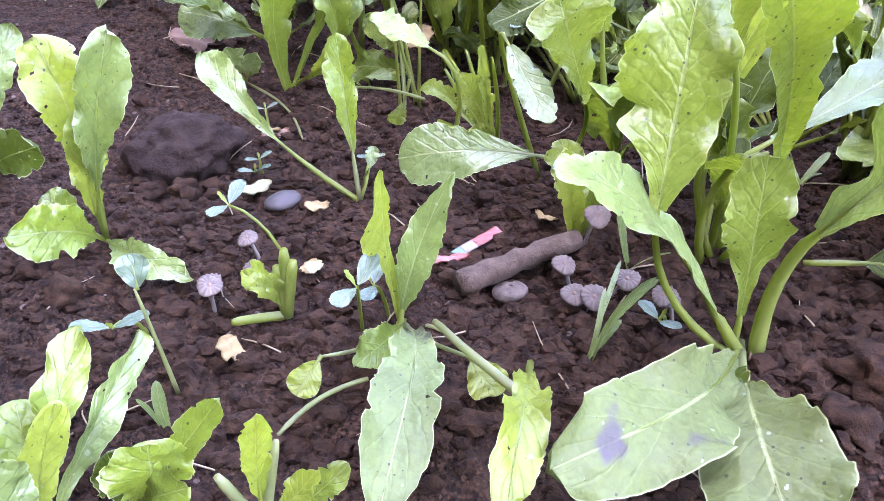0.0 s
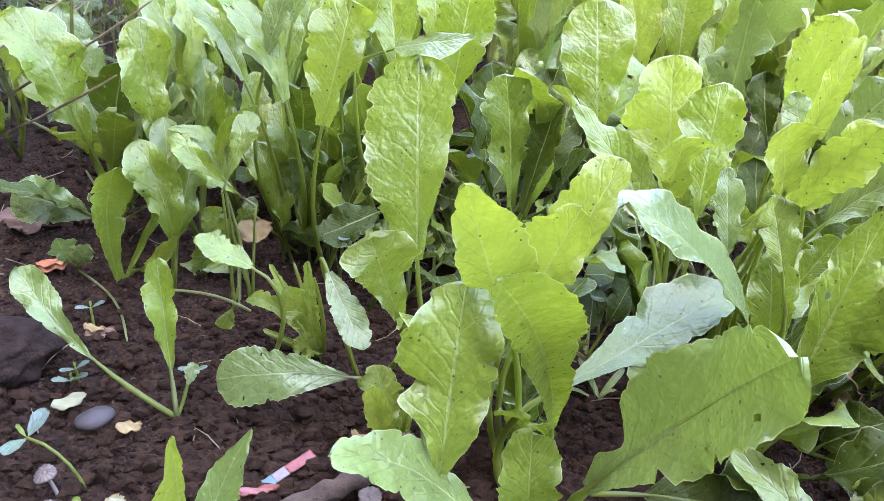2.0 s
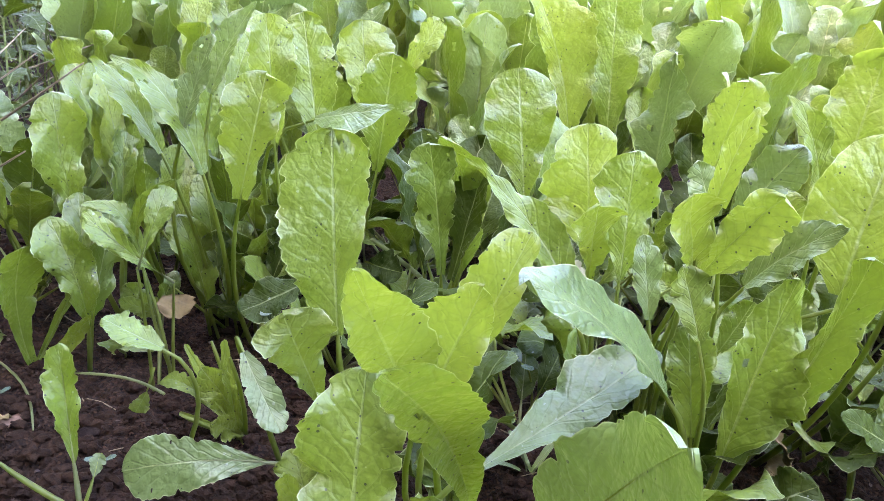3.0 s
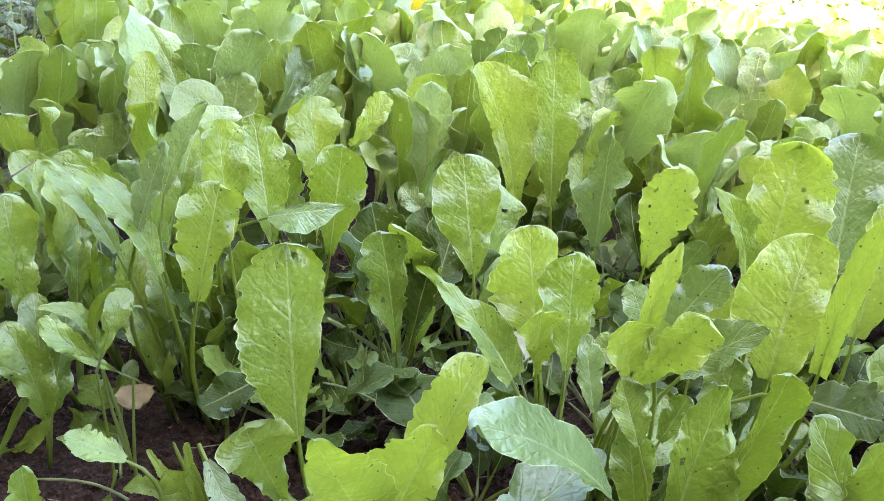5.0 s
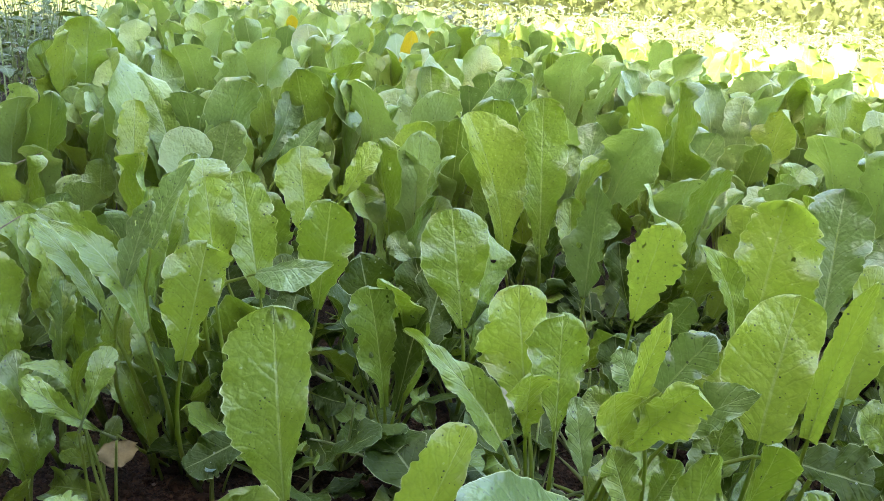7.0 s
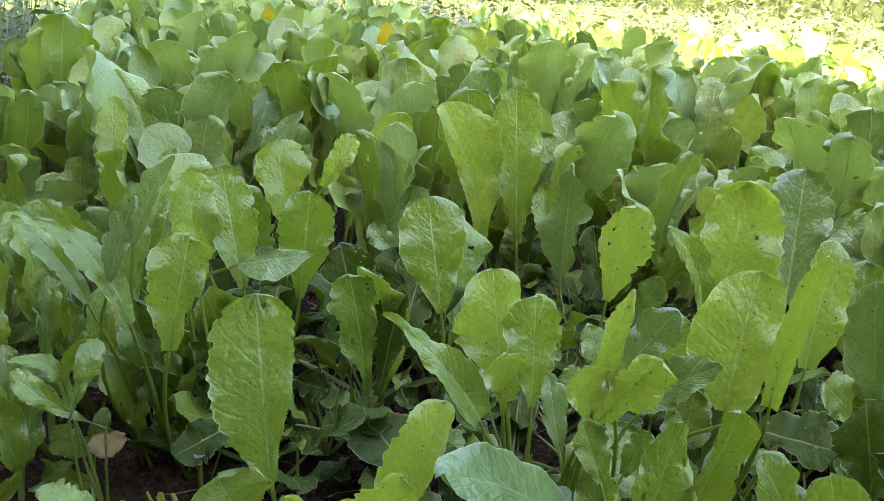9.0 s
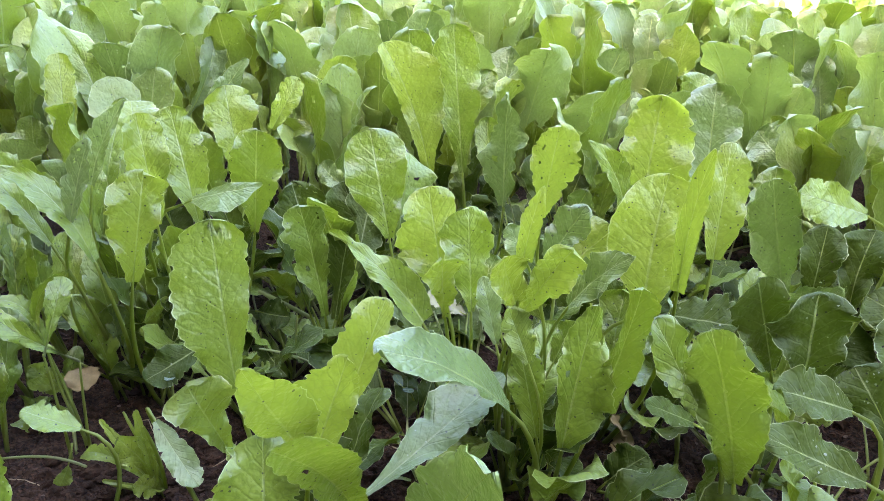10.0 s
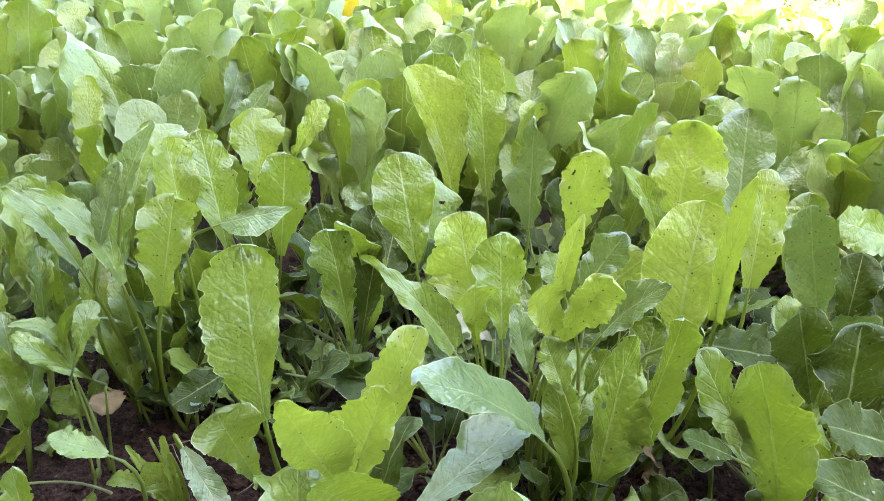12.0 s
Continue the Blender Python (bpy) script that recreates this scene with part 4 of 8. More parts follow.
blade(p, (0.001, -0.051, 0.084), (-0.023, -0.092, 0.155), (-0.056, -0.131, 0.211), (2.3, 5.4, 8.5, 10.9, 9.9, 4.8), (2.3, 7.0, 12.5, 19.1, 20.6, 11.1), -127, GREEN, fold=14, ruf=0.05, lobe=0.03, holes=1)
blade(p, (0.004, -0.034, 0.093), (0.060, -0.019, 0.117), (0.110, -0.004, 0.140), (1.5, 4.6, 14.0, 23.5, 17.4, 3.2), (1.5, 6.1, 10.9, 14.1, 14.2, 3.8), 24, GREY_SHEEN, fold=10, ruf=0.06)
p = plant(0.113, -0.118, "large mustard plant with broad pale leaves over the path edge")
blade(p, (-0.052, -0.000, 0.088), (-0.049, 0.006, 0.136), (-0.045, 0.017, 0.175), (3.0, 8.4, 23.7, 26.6, 20.1, 9.2), (3.0, 12.3, 17.4, 18.5, 16.8, 9.2), 8, GREEN, fold=10, ruf=0.08, lobe=0.07, bites=((0, 0.42, 0.3, 0.03),))
blade(p, (-0.017, 0.000, 0.031), (-0.058, -0.006, 0.090), (-0.100, -0.026, 0.123), (3.0, 4.3, 12.2, 13.6, 12.3, 6.4), (3.0, 5.7, 12.9, 14.8, 11.7, 6.4), -30, GREY_SHEEN, fold=10, ruf=0.07, lobe=0.04, thick=1.5)
blade(p, (0.017, -0.001, 0.076), (0.035, -0.042, 0.153), (0.030, -0.090, 0.211), (1.8, 20.4, 24.9, 23.7, 17.0, 10.0), (2.4, 12.5, 21.2, 21.7, 21.8, 11.1), 87, GREY_SHEEN, fold=10, ruf=0.07, lobe=0.05, holes=2, thick=1.5, bites=((0, 0.16, 0.55, 0.05),))
blade(p, (-0.006, -0.000, 0.030), (-0.012, -0.007, 0.079), (-0.016, -0.009, 0.118), (1.7, 3.2, 11.7, 14.6, 12.7, 7.1), (1.7, 3.2, 9.4, 13.6, 13.5, 7.6), -145, GREEN, fold=8, lobe=0.05)
p = plant(0.250, 0.290, "mustard plant with one wide round-tipped leaf")
leaf(p, 0.008, -0.008, 0.003, 66, 71, 0.195, 0.066, 55, 0.06, GREEN, shape="oval_wedge", st=0.20, ruf=0.12, lobe=0.13, holes=1, fold=15, nu=32, nv=4)
leaf(p, 0.004, 0.003, 0.003, 122, 67, 0.164, 0.058, -56, 0.08, DARK_SHADE, shape="long", st=0.27, ruf=0.13, lobe=0.18, holes=0, fold=12, nu=32, nv=4)
leaf(p, 0.003, -0.001, 0.003, 111, 51, 0.147, 0.040, -27, 0.05, GREEN, shape="long", st=0.22, ruf=0.16, lobe=0.09, holes=2, fold=10, nu=32, nv=4)
leaf(p, 0.004, 0.001, 0.003, 111, 51, 0.142, 0.049, 37, 0.08, DARK_SHADE, shape="long", st=0.29, ruf=0.14, lobe=0.17, holes=1, fold=17, nu=32, nv=4)
blade(p, (-0.021, -0.080, 0.137), (-0.027, -0.073, 0.189), (-0.031, -0.059, 0.237), (3.1, 13.0, 25.8, 30.8, 27.6, 14.2), (3.1, 14.5, 20.7, 27.2, 30.6, 16.2), -40, GREEN, fold=7, lobe=0.025, tooth=0.015)
p = plant(0.270, 0.600, "mustard plant with tall upright leaves")
leaf(p, -0.002, -0.001, 0.003, 256, 77, 0.136, 0.034, -42, 0.09, GREEN, shape="long", st=0.32, ruf=0.13, lobe=0.19, holes=2, fold=19, nu=32, nv=4)
leaf(p, 0.001, -0.009, 0.003, 353, 53, 0.144, 0.043, 36, 0.09, DARK_SHADE, shape="spade", st=0.26, ruf=0.11, lobe=0.14, holes=2, fold=26, nu=32, nv=4)
leaf(p, -0.003, 0.004, 0.003, 296, 60, 0.157, 0.052, 59, 0.03, DARK_SHADE, shape="oval_wedge", st=0.25, ruf=0.14, lobe=0.17, holes=1, fold=25, nu=32, nv=4)
leaf(p, -0.009, -0.009, 0.003, 34, 71, 0.137, 0.041, 45, 0.04, DARK_SHADE, shape="oval_wedge", st=0.20, ruf=0.16, lobe=0.11, holes=0, fold=28, nu=32, nv=4)
leaf(p, -0.008, 0.007, 0.003, 337, 67, 0.122, 0.044, 52, 0.09, DARK_SHADE, shape="wedge", st=0.21, ruf=0.16, lobe=0.17, holes=1, fold=25, nu=32, nv=4)
leaf(p, -0.010, 0.008, 0.003, 85, 67, 0.164, 0.051, -8, 0.07, DARK_SHADE, shape="long", st=0.34, ruf=0.13, lobe=0.17, holes=0, fold=11, nu=32, nv=4)
blade(p, (-0.021, 0.005, 0.068), (0.000, -0.002, 0.168), (0.023, -0.005, 0.259), (4.0, 7.1, 20.3, 32.5, 35.2, 27.2), (4.8, 9.5, 15.7, 20.1, 20.6, 12.1), 86, LIME, fold=8, lobe=0.04)
p = plant(0.430, 0.500, "mustard plant with tall upright leaves")
leaf(p, 0.008, -0.005, 0.003, 7, 70, 0.138, 0.040, 22, 0.09, DARK_SHADE, shape="oval_wedge", st=0.25, ruf=0.16, lobe=0.17, holes=2, fold=21, nu=32, nv=4)
leaf(p, -0.006, 0.002, 0.003, 151, 69, 0.189, 0.068, 53, 0.03, DARK_SHADE, shape="wedge", st=0.27, ruf=0.12, lobe=0.12, holes=0, fold=18, nu=32, nv=4)
leaf(p, -0.003, 0.008, 0.003, 284, 58, 0.130, 0.032, -10, 0.05, DARK_SHADE, shape="oval_wedge", st=0.32, ruf=0.11, lobe=0.17, holes=2, fold=12, nu=32, nv=4)
leaf(p, 0.006, 0.004, 0.003, 275, 76, 0.167, 0.054, 43, 0.03, DARK_SHADE, shape="long", st=0.35, ruf=0.11, lobe=0.10, holes=0, fold=22, nu=32, nv=4)
leaf(p, 0.007, 0.000, 0.003, 70, 71, 0.151, 0.047, -47, 0.07, GREEN, shape="wedge", st=0.22, ruf=0.12, lobe=0.09, holes=2, fold=20, nu=32, nv=4)
leaf(p, 0.004, 0.008, 0.003, 62, 76, 0.130, 0.041, -33, 0.03, GREEN, shape="spade", st=0.27, ruf=0.15, lobe=0.11, holes=1, fold=27, nu=32, nv=4)
blade(p, (-0.074, -0.054, 0.126), (-0.096, -0.055, 0.215), (-0.130, -0.045, 0.297), (4.3, 9.9, 12.5, 13.7, 14.8, 10.6), (4.3, 12.7, 36.1, 45.1, 47.1, 19.9), -87, LIME, fold=12, lobe=0.05)
blade(p, (-0.035, -0.065, 0.135), (-0.040, -0.058, 0.230), (-0.042, -0.046, 0.316), (3.5, 12.6, 24.3, 28.8, 27.8, 16.1), (3.5, 14.0, 26.3, 30.8, 29.2, 17.4), -42, GREEN, fold=7, lobe=0.03)
blade(p, (-0.041, -0.198, 0.134), (-0.040, -0.197, 0.199), (-0.039, -0.198, 0.261), (3.3, 19.6, 28.4, 24.3, 8.9, 5.0), (3.3, 17.0, 25.9, 32.0, 19.0, 6.3), 23, GREY_SHEEN, fold=16, lobe=0.08, holes=2)
p = plant(0.400, 0.200, "mustard plant with a yellow-green leaf full of holes")
leaf(p, 0.009, -0.008, 0.003, 115, 69, 0.129, 0.046, -24, 0.02, DARK_SHADE, shape="wedge", st=0.25, ruf=0.13, lobe=0.15, holes=0, fold=20, nu=32, nv=4)
leaf(p, 0.001, -0.009, 0.003, 87, 68, 0.121, 0.038, -39, 0.10, GREEN, shape="spade", st=0.28, ruf=0.14, lobe=0.11, holes=0, fold=27, nu=32, nv=4)
leaf(p, -0.009, -0.009, 0.003, 314, 54, 0.110, 0.032, 56, 0.03, DARK_SHADE, shape="oval_wedge", st=0.34, ruf=0.15, lobe=0.15, holes=2, fold=11, nu=32, nv=4)
leaf(p, -0.003, 0.008, 0.003, 248, 61, 0.101, 0.025, 14, 0.09, GREEN, shape="spade", st=0.21, ruf=0.14, lobe=0.12, holes=0, fold=26, nu=32, nv=4)
blade(p, (-0.036, -0.034, 0.169), (-0.038, -0.049, 0.218), (-0.036, -0.059, 0.262), (3.1, 8.1, 15.0, 19.7, 17.5, 9.5), (3.1, 10.2, 20.0, 24.6, 22.3, 14.3), 146, LIME, fold=10, holes=5, lobe=0.06)
p = plant(0.070, 0.290, "mustard plant with a folded yellow-green leaf and upright grey ones")
leaf(p, -0.005, -0.000, 0.003, 58, 59, 0.144, 0.053, -3, 0.07, DARK_SHADE, shape="spade", st=0.32, ruf=0.15, lobe=0.18, holes=1, fold=19, nu=32, nv=4)
leaf(p, 0.008, 0.008, 0.003, 238, 75, 0.159, 0.050, -16, 0.07, DARK_SHADE, shape="long", st=0.26, ruf=0.18, lobe=0.13, holes=2, fold=26, nu=32, nv=4)
leaf(p, 0.008, 0.003, 0.003, 193, 64, 0.134, 0.043, -21, 0.04, DARK_SHADE, shape="oval_wedge", st=0.27, ruf=0.14, lobe=0.14, holes=2, fold=23, nu=32, nv=4)
leaf(p, 0.009, 0.001, 0.003, 35, 67, 0.162, 0.051, -49, 0.03, DARK_SHADE, shape="long", st=0.23, ruf=0.17, lobe=0.08, holes=1, fold=14, nu=32, nv=4)
blade(p, (0.042, -0.039, 0.153), (0.046, -0.049, 0.205), (0.050, -0.053, 0.252), (3.1, 8.2, 20.2, 24.9, 22.6, 12.6), (3.1, 8.2, 18.2, 22.9, 22.1, 16.5), 137, GREEN, fold=9, lobe=0.04)
blade(p, (-0.008, -0.093, 0.187), (-0.014, -0.087, 0.236), (-0.019, -0.074, 0.281), (2.8, 9.2, 16.4, 20.8, 22.5, 11.6), (2.8, 11.0, 18.2, 20.8, 16.2, 9.8), -32, GREEN, fold=10, lobe=0.03)
blade(p, (-0.040, -0.092, 0.189), (-0.042, -0.094, 0.237), (-0.045, -0.088, 0.280), (2.9, 9.6, 17.1, 18.8, 17.7, 12.0), (2.9, 8.6, 14.2, 18.8, 18.6, 13.8), -31, LIME, fold=22, lobe=0.04)
blade(p, (-0.087, -0.053, 0.216), (-0.074, -0.050, 0.249), (-0.052, -0.050, 0.284), (2.9, 9.5, 12.4, 13.3, 9.4, 1.9), (2.9, 6.7, 6.7, 5.7, 3.8, 1.9), 66, GREY_SHEEN, fold=14, lobe=0.03)
blade(p, (-0.011, -0.100, 0.210), (0.015, -0.117, 0.219), (0.041, -0.134, 0.227), (2.4, 4.8, 6.0, 7.2, 4.7, 1.2), (3.6, 14.5, 21.6, 22.7, 15.4, 1.8), 34, GREY_SHEEN, fold=6, ruf=0.03, lobe=0.02, tooth=0.01)
p = plant(0.010, 0.235, "clump of mustard stalks with crumpled lime leaves")
leaf(p, 0.002, 0.008, 0.003, 309, 76, 0.115, 0.041, -6, 0.06, GREEN, shape="long", st=0.26, ruf=0.15, lobe=0.15, holes=0, fold=20, nu=32, nv=4)
leaf(p, 0.000, -0.005, 0.003, 334, 67, 0.146, 0.048, 40, 0.02, GREEN, shape="oval_wedge", st=0.32, ruf=0.13, lobe=0.11, holes=0, fold=24, nu=32, nv=4)
leaf(p, 0.010, -0.001, 0.003, 183, 74, 0.144, 0.036, 5, 0.05, DARK_SHADE, shape="spade", st=0.23, ruf=0.15, lobe=0.11, holes=1, fold=12, nu=32, nv=4)
leaf(p, 0.002, 0.010, 0.003, 346, 73, 0.147, 0.055, -21, 0.02, DARK_SHADE, shape="long", st=0.29, ruf=0.16, lobe=0.09, holes=1, fold=12, nu=32, nv=4)
blade(p, (-0.003, -0.083, 0.163), (0.007, -0.089, 0.209), (0.016, -0.088, 0.250), (5.2, 12.0, 21.2, 24.3, 23.3, 15.6), (5.2, 7.7, 8.5, 13.4, 18.3, 19.7), 113, LIME, fold=14, ruf=0.1, lobe=0.09)
p = plant(0.175, 0.260, "dark green mustard plant with chewed leaves and cut stalks")
leaf(p, 0.009, -0.004, 0.003, 248, 72, 0.198, 0.050, -32, 0.06, GREEN, shape="spade", st=0.23, ruf=0.10, lobe=0.16, holes=2, fold=24, nu=32, nv=4)
leaf(p, -0.002, -0.004, 0.003, 153, 67, 0.192, 0.058, 10, 0.04, DARK_SHADE, shape="wedge", st=0.22, ruf=0.12, lobe=0.09, holes=0, fold=21, nu=32, nv=4)
leaf(p, 0.001, 0.009, 0.003, 41, 59, 0.199, 0.052, 18, 0.04, DARK_SHADE, shape="long", st=0.25, ruf=0.15, lobe=0.20, holes=0, fold=22, nu=32, nv=4)
leaf(p, 0.004, -0.008, 0.003, 20, 49, 0.165, 0.043, -49, 0.02, DARK_SHADE, shape="long", st=0.30, ruf=0.13, lobe=0.13, holes=1, fold=14, nu=32, nv=4)
blade(p, (-0.010, -0.048, 0.071), (-0.019, -0.055, 0.134), (-0.029, -0.057, 0.186), (3.2, 5.2, 18.4, 17.1, 22.2, 12.6), (3.2, 6.2, 12.8, 15.1, 17.8, 19.4), -125, GREEN, fold=14, lobe=0.12, holes=3)
blade(p, (-0.001, -0.049, 0.066), (0.008, -0.052, 0.118), (0.016, -0.055, 0.168), (3.5, 5.8, 12.6, 19.2, 20.2, 16.6), (3.5, 5.8, 11.4, 15.8, 16.8, 7.8), 66, DARK_SHADE, fold=18, lobe=0.08, holes=2)
p = plant(0.035, 0.060, "mustard plant with ragged low yellow-green leaf")
blade(p, (0.024, -0.013, 0.062), (0.011, -0.024, 0.102), (0.000, -0.029, 0.135), (2.2, 5.8, 11.3, 15.9, 20.9, 24.4), (2.2, 5.8, 12.0, 19.0, 25.0, 23.0), -108, LIME, fold=14, ruf=0.08, lobe=0.1, chew=0.6)
blade(p, (-0.023, -0.004, 0.096), (-0.012, -0.024, 0.079), (-0.001, -0.042, 0.063), (2.1, 7.1, 9.2, 10.5, 9.8, 4.2), (2.1, 7.1, 9.2, 9.8, 9.8, 4.2), 19, GREY_SHEEN, fold=12, lobe=0.03)
p = plant(0.045, 0.170, "low mustard plant with dark oval leaves")
blade(p, (0.003, -0.019, 0.099), (-0.019, -0.021, 0.089), (-0.040, -0.023, 0.080), (3.0, 10.9, 15.8, 16.8, 14.8, 5.9), (3.0, 10.9, 15.8, 15.8, 13.8, 5.9), -36, DARK_SHADE, fold=8, lobe=0.02)
p = plant(-0.030, 0.080, "low mustard plant with a freckled oval leaf")
blade(p, (-0.007, -0.007, 0.093), (-0.025, -0.003, 0.102), (-0.042, -0.000, 0.111), (2.2, 7.0, 10.5, 10.5, 9.6, 3.5), (2.2, 7.0, 9.6, 11.3, 9.6, 3.5), -23, GREEN, fold=8, lobe=0.06)
p = plant(0.500, 0.010, "mustard plant with upright grey-green leaves")
leaf(p, 0.007, 0.003, 0.003, 217, 54, 0.140, 0.053, -40, 0.04, DARK_SHADE, shape="oval_wedge", st=0.29, ruf=0.12, lobe=0.15, holes=1, fold=13, nu=32, nv=4)
leaf(p, 0.007, -0.003, 0.003, 143, 68, 0.129, 0.043, 35, 0.06, DARK_SHADE, shape="oval_wedge", st=0.34, ruf=0.15, lobe=0.17, holes=0, fold=15, nu=32, nv=4)
leaf(p, 0.007, -0.004, 0.003, 353, 77, 0.106, 0.035, 41, 0.05, GREEN, shape="wedge", st=0.30, ruf=0.10, lobe=0.16, holes=2, fold=27, nu=32, nv=4)
leaf(p, -0.009, -0.008, 0.003, 219, 70, 0.142, 0.037, 3, 0.09, DARK_SHADE, shape="spade", st=0.22, ruf=0.12, lobe=0.08, holes=0, fold=15, nu=32, nv=4)
blade(p, (0.008, -0.003, 0.133), (-0.016, -0.009, 0.191), (-0.033, -0.011, 0.243), (3.7, 11.7, 19.4, 21.6, 19.5, 12.4), (3.7, 9.0, 15.8, 19.4, 17.8, 10.8), -141, GREY_SHEEN, fold=10)
blade(p, (0.044, -0.034, 0.212), (0.008, -0.032, 0.225), (-0.027, -0.030, 0.237), (3.6, 11.7, 17.8, 19.3, 17.4, 10.3), (3.6, 9.0, 13.3, 15.8, 14.8, 8.6), -68, GREEN, fold=8, lobe=0.02, ruf=0.05)
p = plant(0.420, -0.075, "mustard plant with broad shaded leaves")
leaf(p, -0.008, 0.001, 0.003, 93, 59, 0.116, 0.040, -19, 0.05, GREEN, shape="spade", st=0.21, ruf=0.14, lobe=0.10, holes=2, fold=23, nu=32, nv=4)
leaf(p, -0.005, -0.003, 0.003, 31, 54, 0.091, 0.023, 43, 0.08, DARK_SHADE, shape="oval_wedge", st=0.29, ruf=0.11, lobe=0.19, holes=0, fold=12, nu=32, nv=4)
blade(p, (0.003, 0.001, 0.126), (-0.017, -0.005, 0.168), (-0.031, -0.006, 0.205), (3.2, 8.7, 15.5, 20.9, 24.7, 20.5), (3.2, 7.1, 11.6, 15.2, 17.2, 13.2), -124, DARK_SHADE, fold=14)
blade(p, (0.011, -0.019, 0.124), (0.005, -0.024, 0.163), (0.004, -0.024, 0.197), (3.2, 10.3, 19.5, 30.8, 38.0, 30.8), (3.2, 10.3, 23.4, 23.9, 22.8, 18.8), -148, DARK_SHADE, fold=14)
p = plant(-0.020, 0.310, "mustard plant with long leaning yellow-green leaves")
leaf(p, 0.005, 0.008, 0.003, 273, 63, 0.189, 0.052, -26, 0.09, DARK_SHADE, shape="wedge", st=0.27, ruf=0.13, lobe=0.15, holes=2, fold=27, nu=32, nv=4)
leaf(p, -0.001, -0.003, 0.003, 327, 56, 0.192, 0.061, -50, 0.07, GREEN, shape="long", st=0.25, ruf=0.16, lobe=0.11, holes=1, fold=18, nu=32, nv=4)
leaf(p, -0.001, 0.002, 0.003, 60, 61, 0.128, 0.038, 14, 0.05, DARK_SHADE, shape="long", st=0.24, ruf=0.10, lobe=0.15, holes=1, fold=25, nu=32, nv=4)
leaf(p, 0.007, -0.004, 0.003, 4, 69, 0.143, 0.038, -60, 0.06, GREEN, shape="oval_wedge", st=0.22, ruf=0.17, lobe=0.12, holes=0, fold=17, nu=32, nv=4)
blade(p, (-0.033, -0.084, 0.177), (-0.055, -0.076, 0.217), (-0.082, -0.064, 0.242), (4.0, 10.0, 12.9, 11.8, 7.8, 1.9), (4.0, 8.0, 8.9, 8.9, 5.9, 1.9), -30, GREEN, fold=16, holes=2)
blade(p, (0.000, -0.121, 0.172), (-0.024, -0.108, 0.223), (-0.062, -0.090, 0.249), (3.9, 12.6, 16.3, 15.3, 9.5, 1.9), (3.9, 9.7, 12.5, 11.5, 6.6, 1.9), -29, GREEN, fold=16, holes=2, lobe=0.07)
blade(p, (-0.013, -0.115, 0.205), (-0.002, -0.117, 0.238), (0.010, -0.120, 0.270), (3.0, 8.0, 11.9, 12.8, 10.7, 3.9), (3.0, 7.0, 8.9, 8.8, 6.8, 2.9), 70, GREY_SHEEN, fold=10, holes=5, lobe=0.06)
p = plant(-0.070, 0.550, "mustard plant with grey-green and yellow-green upright leaves")
leaf(p, 0.004, 0.001, 0.003, 316, 56, 0.152, 0.044, 19, 0.07, GREEN, shape="long", st=0.33, ruf=0.17, lobe=0.16, holes=2, fold=19, nu=32, nv=4)
leaf(p, -0.003, -0.004, 0.003, 285, 71, 0.165, 0.061, -56, 0.10, GREEN, shape="oval_wedge", st=0.32, ruf=0.11, lobe=0.18, holes=2, fold=21, nu=32, nv=4)
leaf(p, 0.000, -0.004, 0.003, 251, 75, 0.174, 0.048, 19, 0.08, DARK_SHADE, shape="spade", st=0.35, ruf=0.17, lobe=0.15, holes=2, fold=23, nu=32, nv=4)
leaf(p, -0.002, -0.007, 0.003, 4, 59, 0.168, 0.058, -27, 0.09, GREEN, shape="wedge", st=0.26, ruf=0.18, lobe=0.09, holes=0, fold=17, nu=32, nv=4)
leaf(p, 0.000, -0.000, 0.003, 79, 53, 0.145, 0.041, -10, 0.04, GREEN, shape="oval_wedge", st=0.29, ruf=0.17, lobe=0.16, holes=2, fold=14, nu=32, nv=4)
leaf(p, -0.007, -0.010, 0.003, 189, 59, 0.190, 0.070, -22, 0.04, GREEN, shape="wedge", st=0.33, ruf=0.11, lobe=0.10, holes=0, fold=17, nu=32, nv=4)
blade(p, (0.005, 0.025, 0.157), (0.009, 0.038, 0.216), (0.012, 0.058, 0.273), (4.1, 10.9, 17.7, 19.1, 17.7, 10.8), (4.1, 9.6, 15.0, 17.7, 16.3, 9.5), 16, LIME, fold=14)
blade(p, (0.046, 0.096, 0.172), (0.040, 0.107, 0.232), (0.010, 0.136, 0.296), (4.4, 13.2, 19.0, 20.4, 17.4, 7.2), (4.4, 13.2, 17.5, 18.9, 14.5, 5.8), -38, GREEN, fold=14)
p = plant(0.120, 0.500, "mustard plant with a grey folded leaf and a ragged yellow-green one")
leaf(p, -0.005, 0.003, 0.003, 136, 64, 0.199, 0.050, -32, 0.09, GREEN, shape="wedge", st=0.30, ruf=0.17, lobe=0.19, holes=2, fold=15, nu=32, nv=4)
leaf(p, 0.002, -0.007, 0.003, 64, 67, 0.148, 0.047, -14, 0.07, DARK_SHADE, shape="long", st=0.35, ruf=0.16, lobe=0.18, holes=2, fold=11, nu=32, nv=4)
leaf(p, 0.002, -0.008, 0.003, 157, 68, 0.198, 0.052, -33, 0.09, GREEN, shape="spade", st=0.25, ruf=0.16, lobe=0.17, holes=0, fold=11, nu=32, nv=4)
leaf(p, 0.008, 0.004, 0.003, 32, 59, 0.143, 0.048, -28, 0.03, DARK_SHADE, shape="spade", st=0.22, ruf=0.17, lobe=0.12, holes=1, fold=14, nu=32, nv=4)
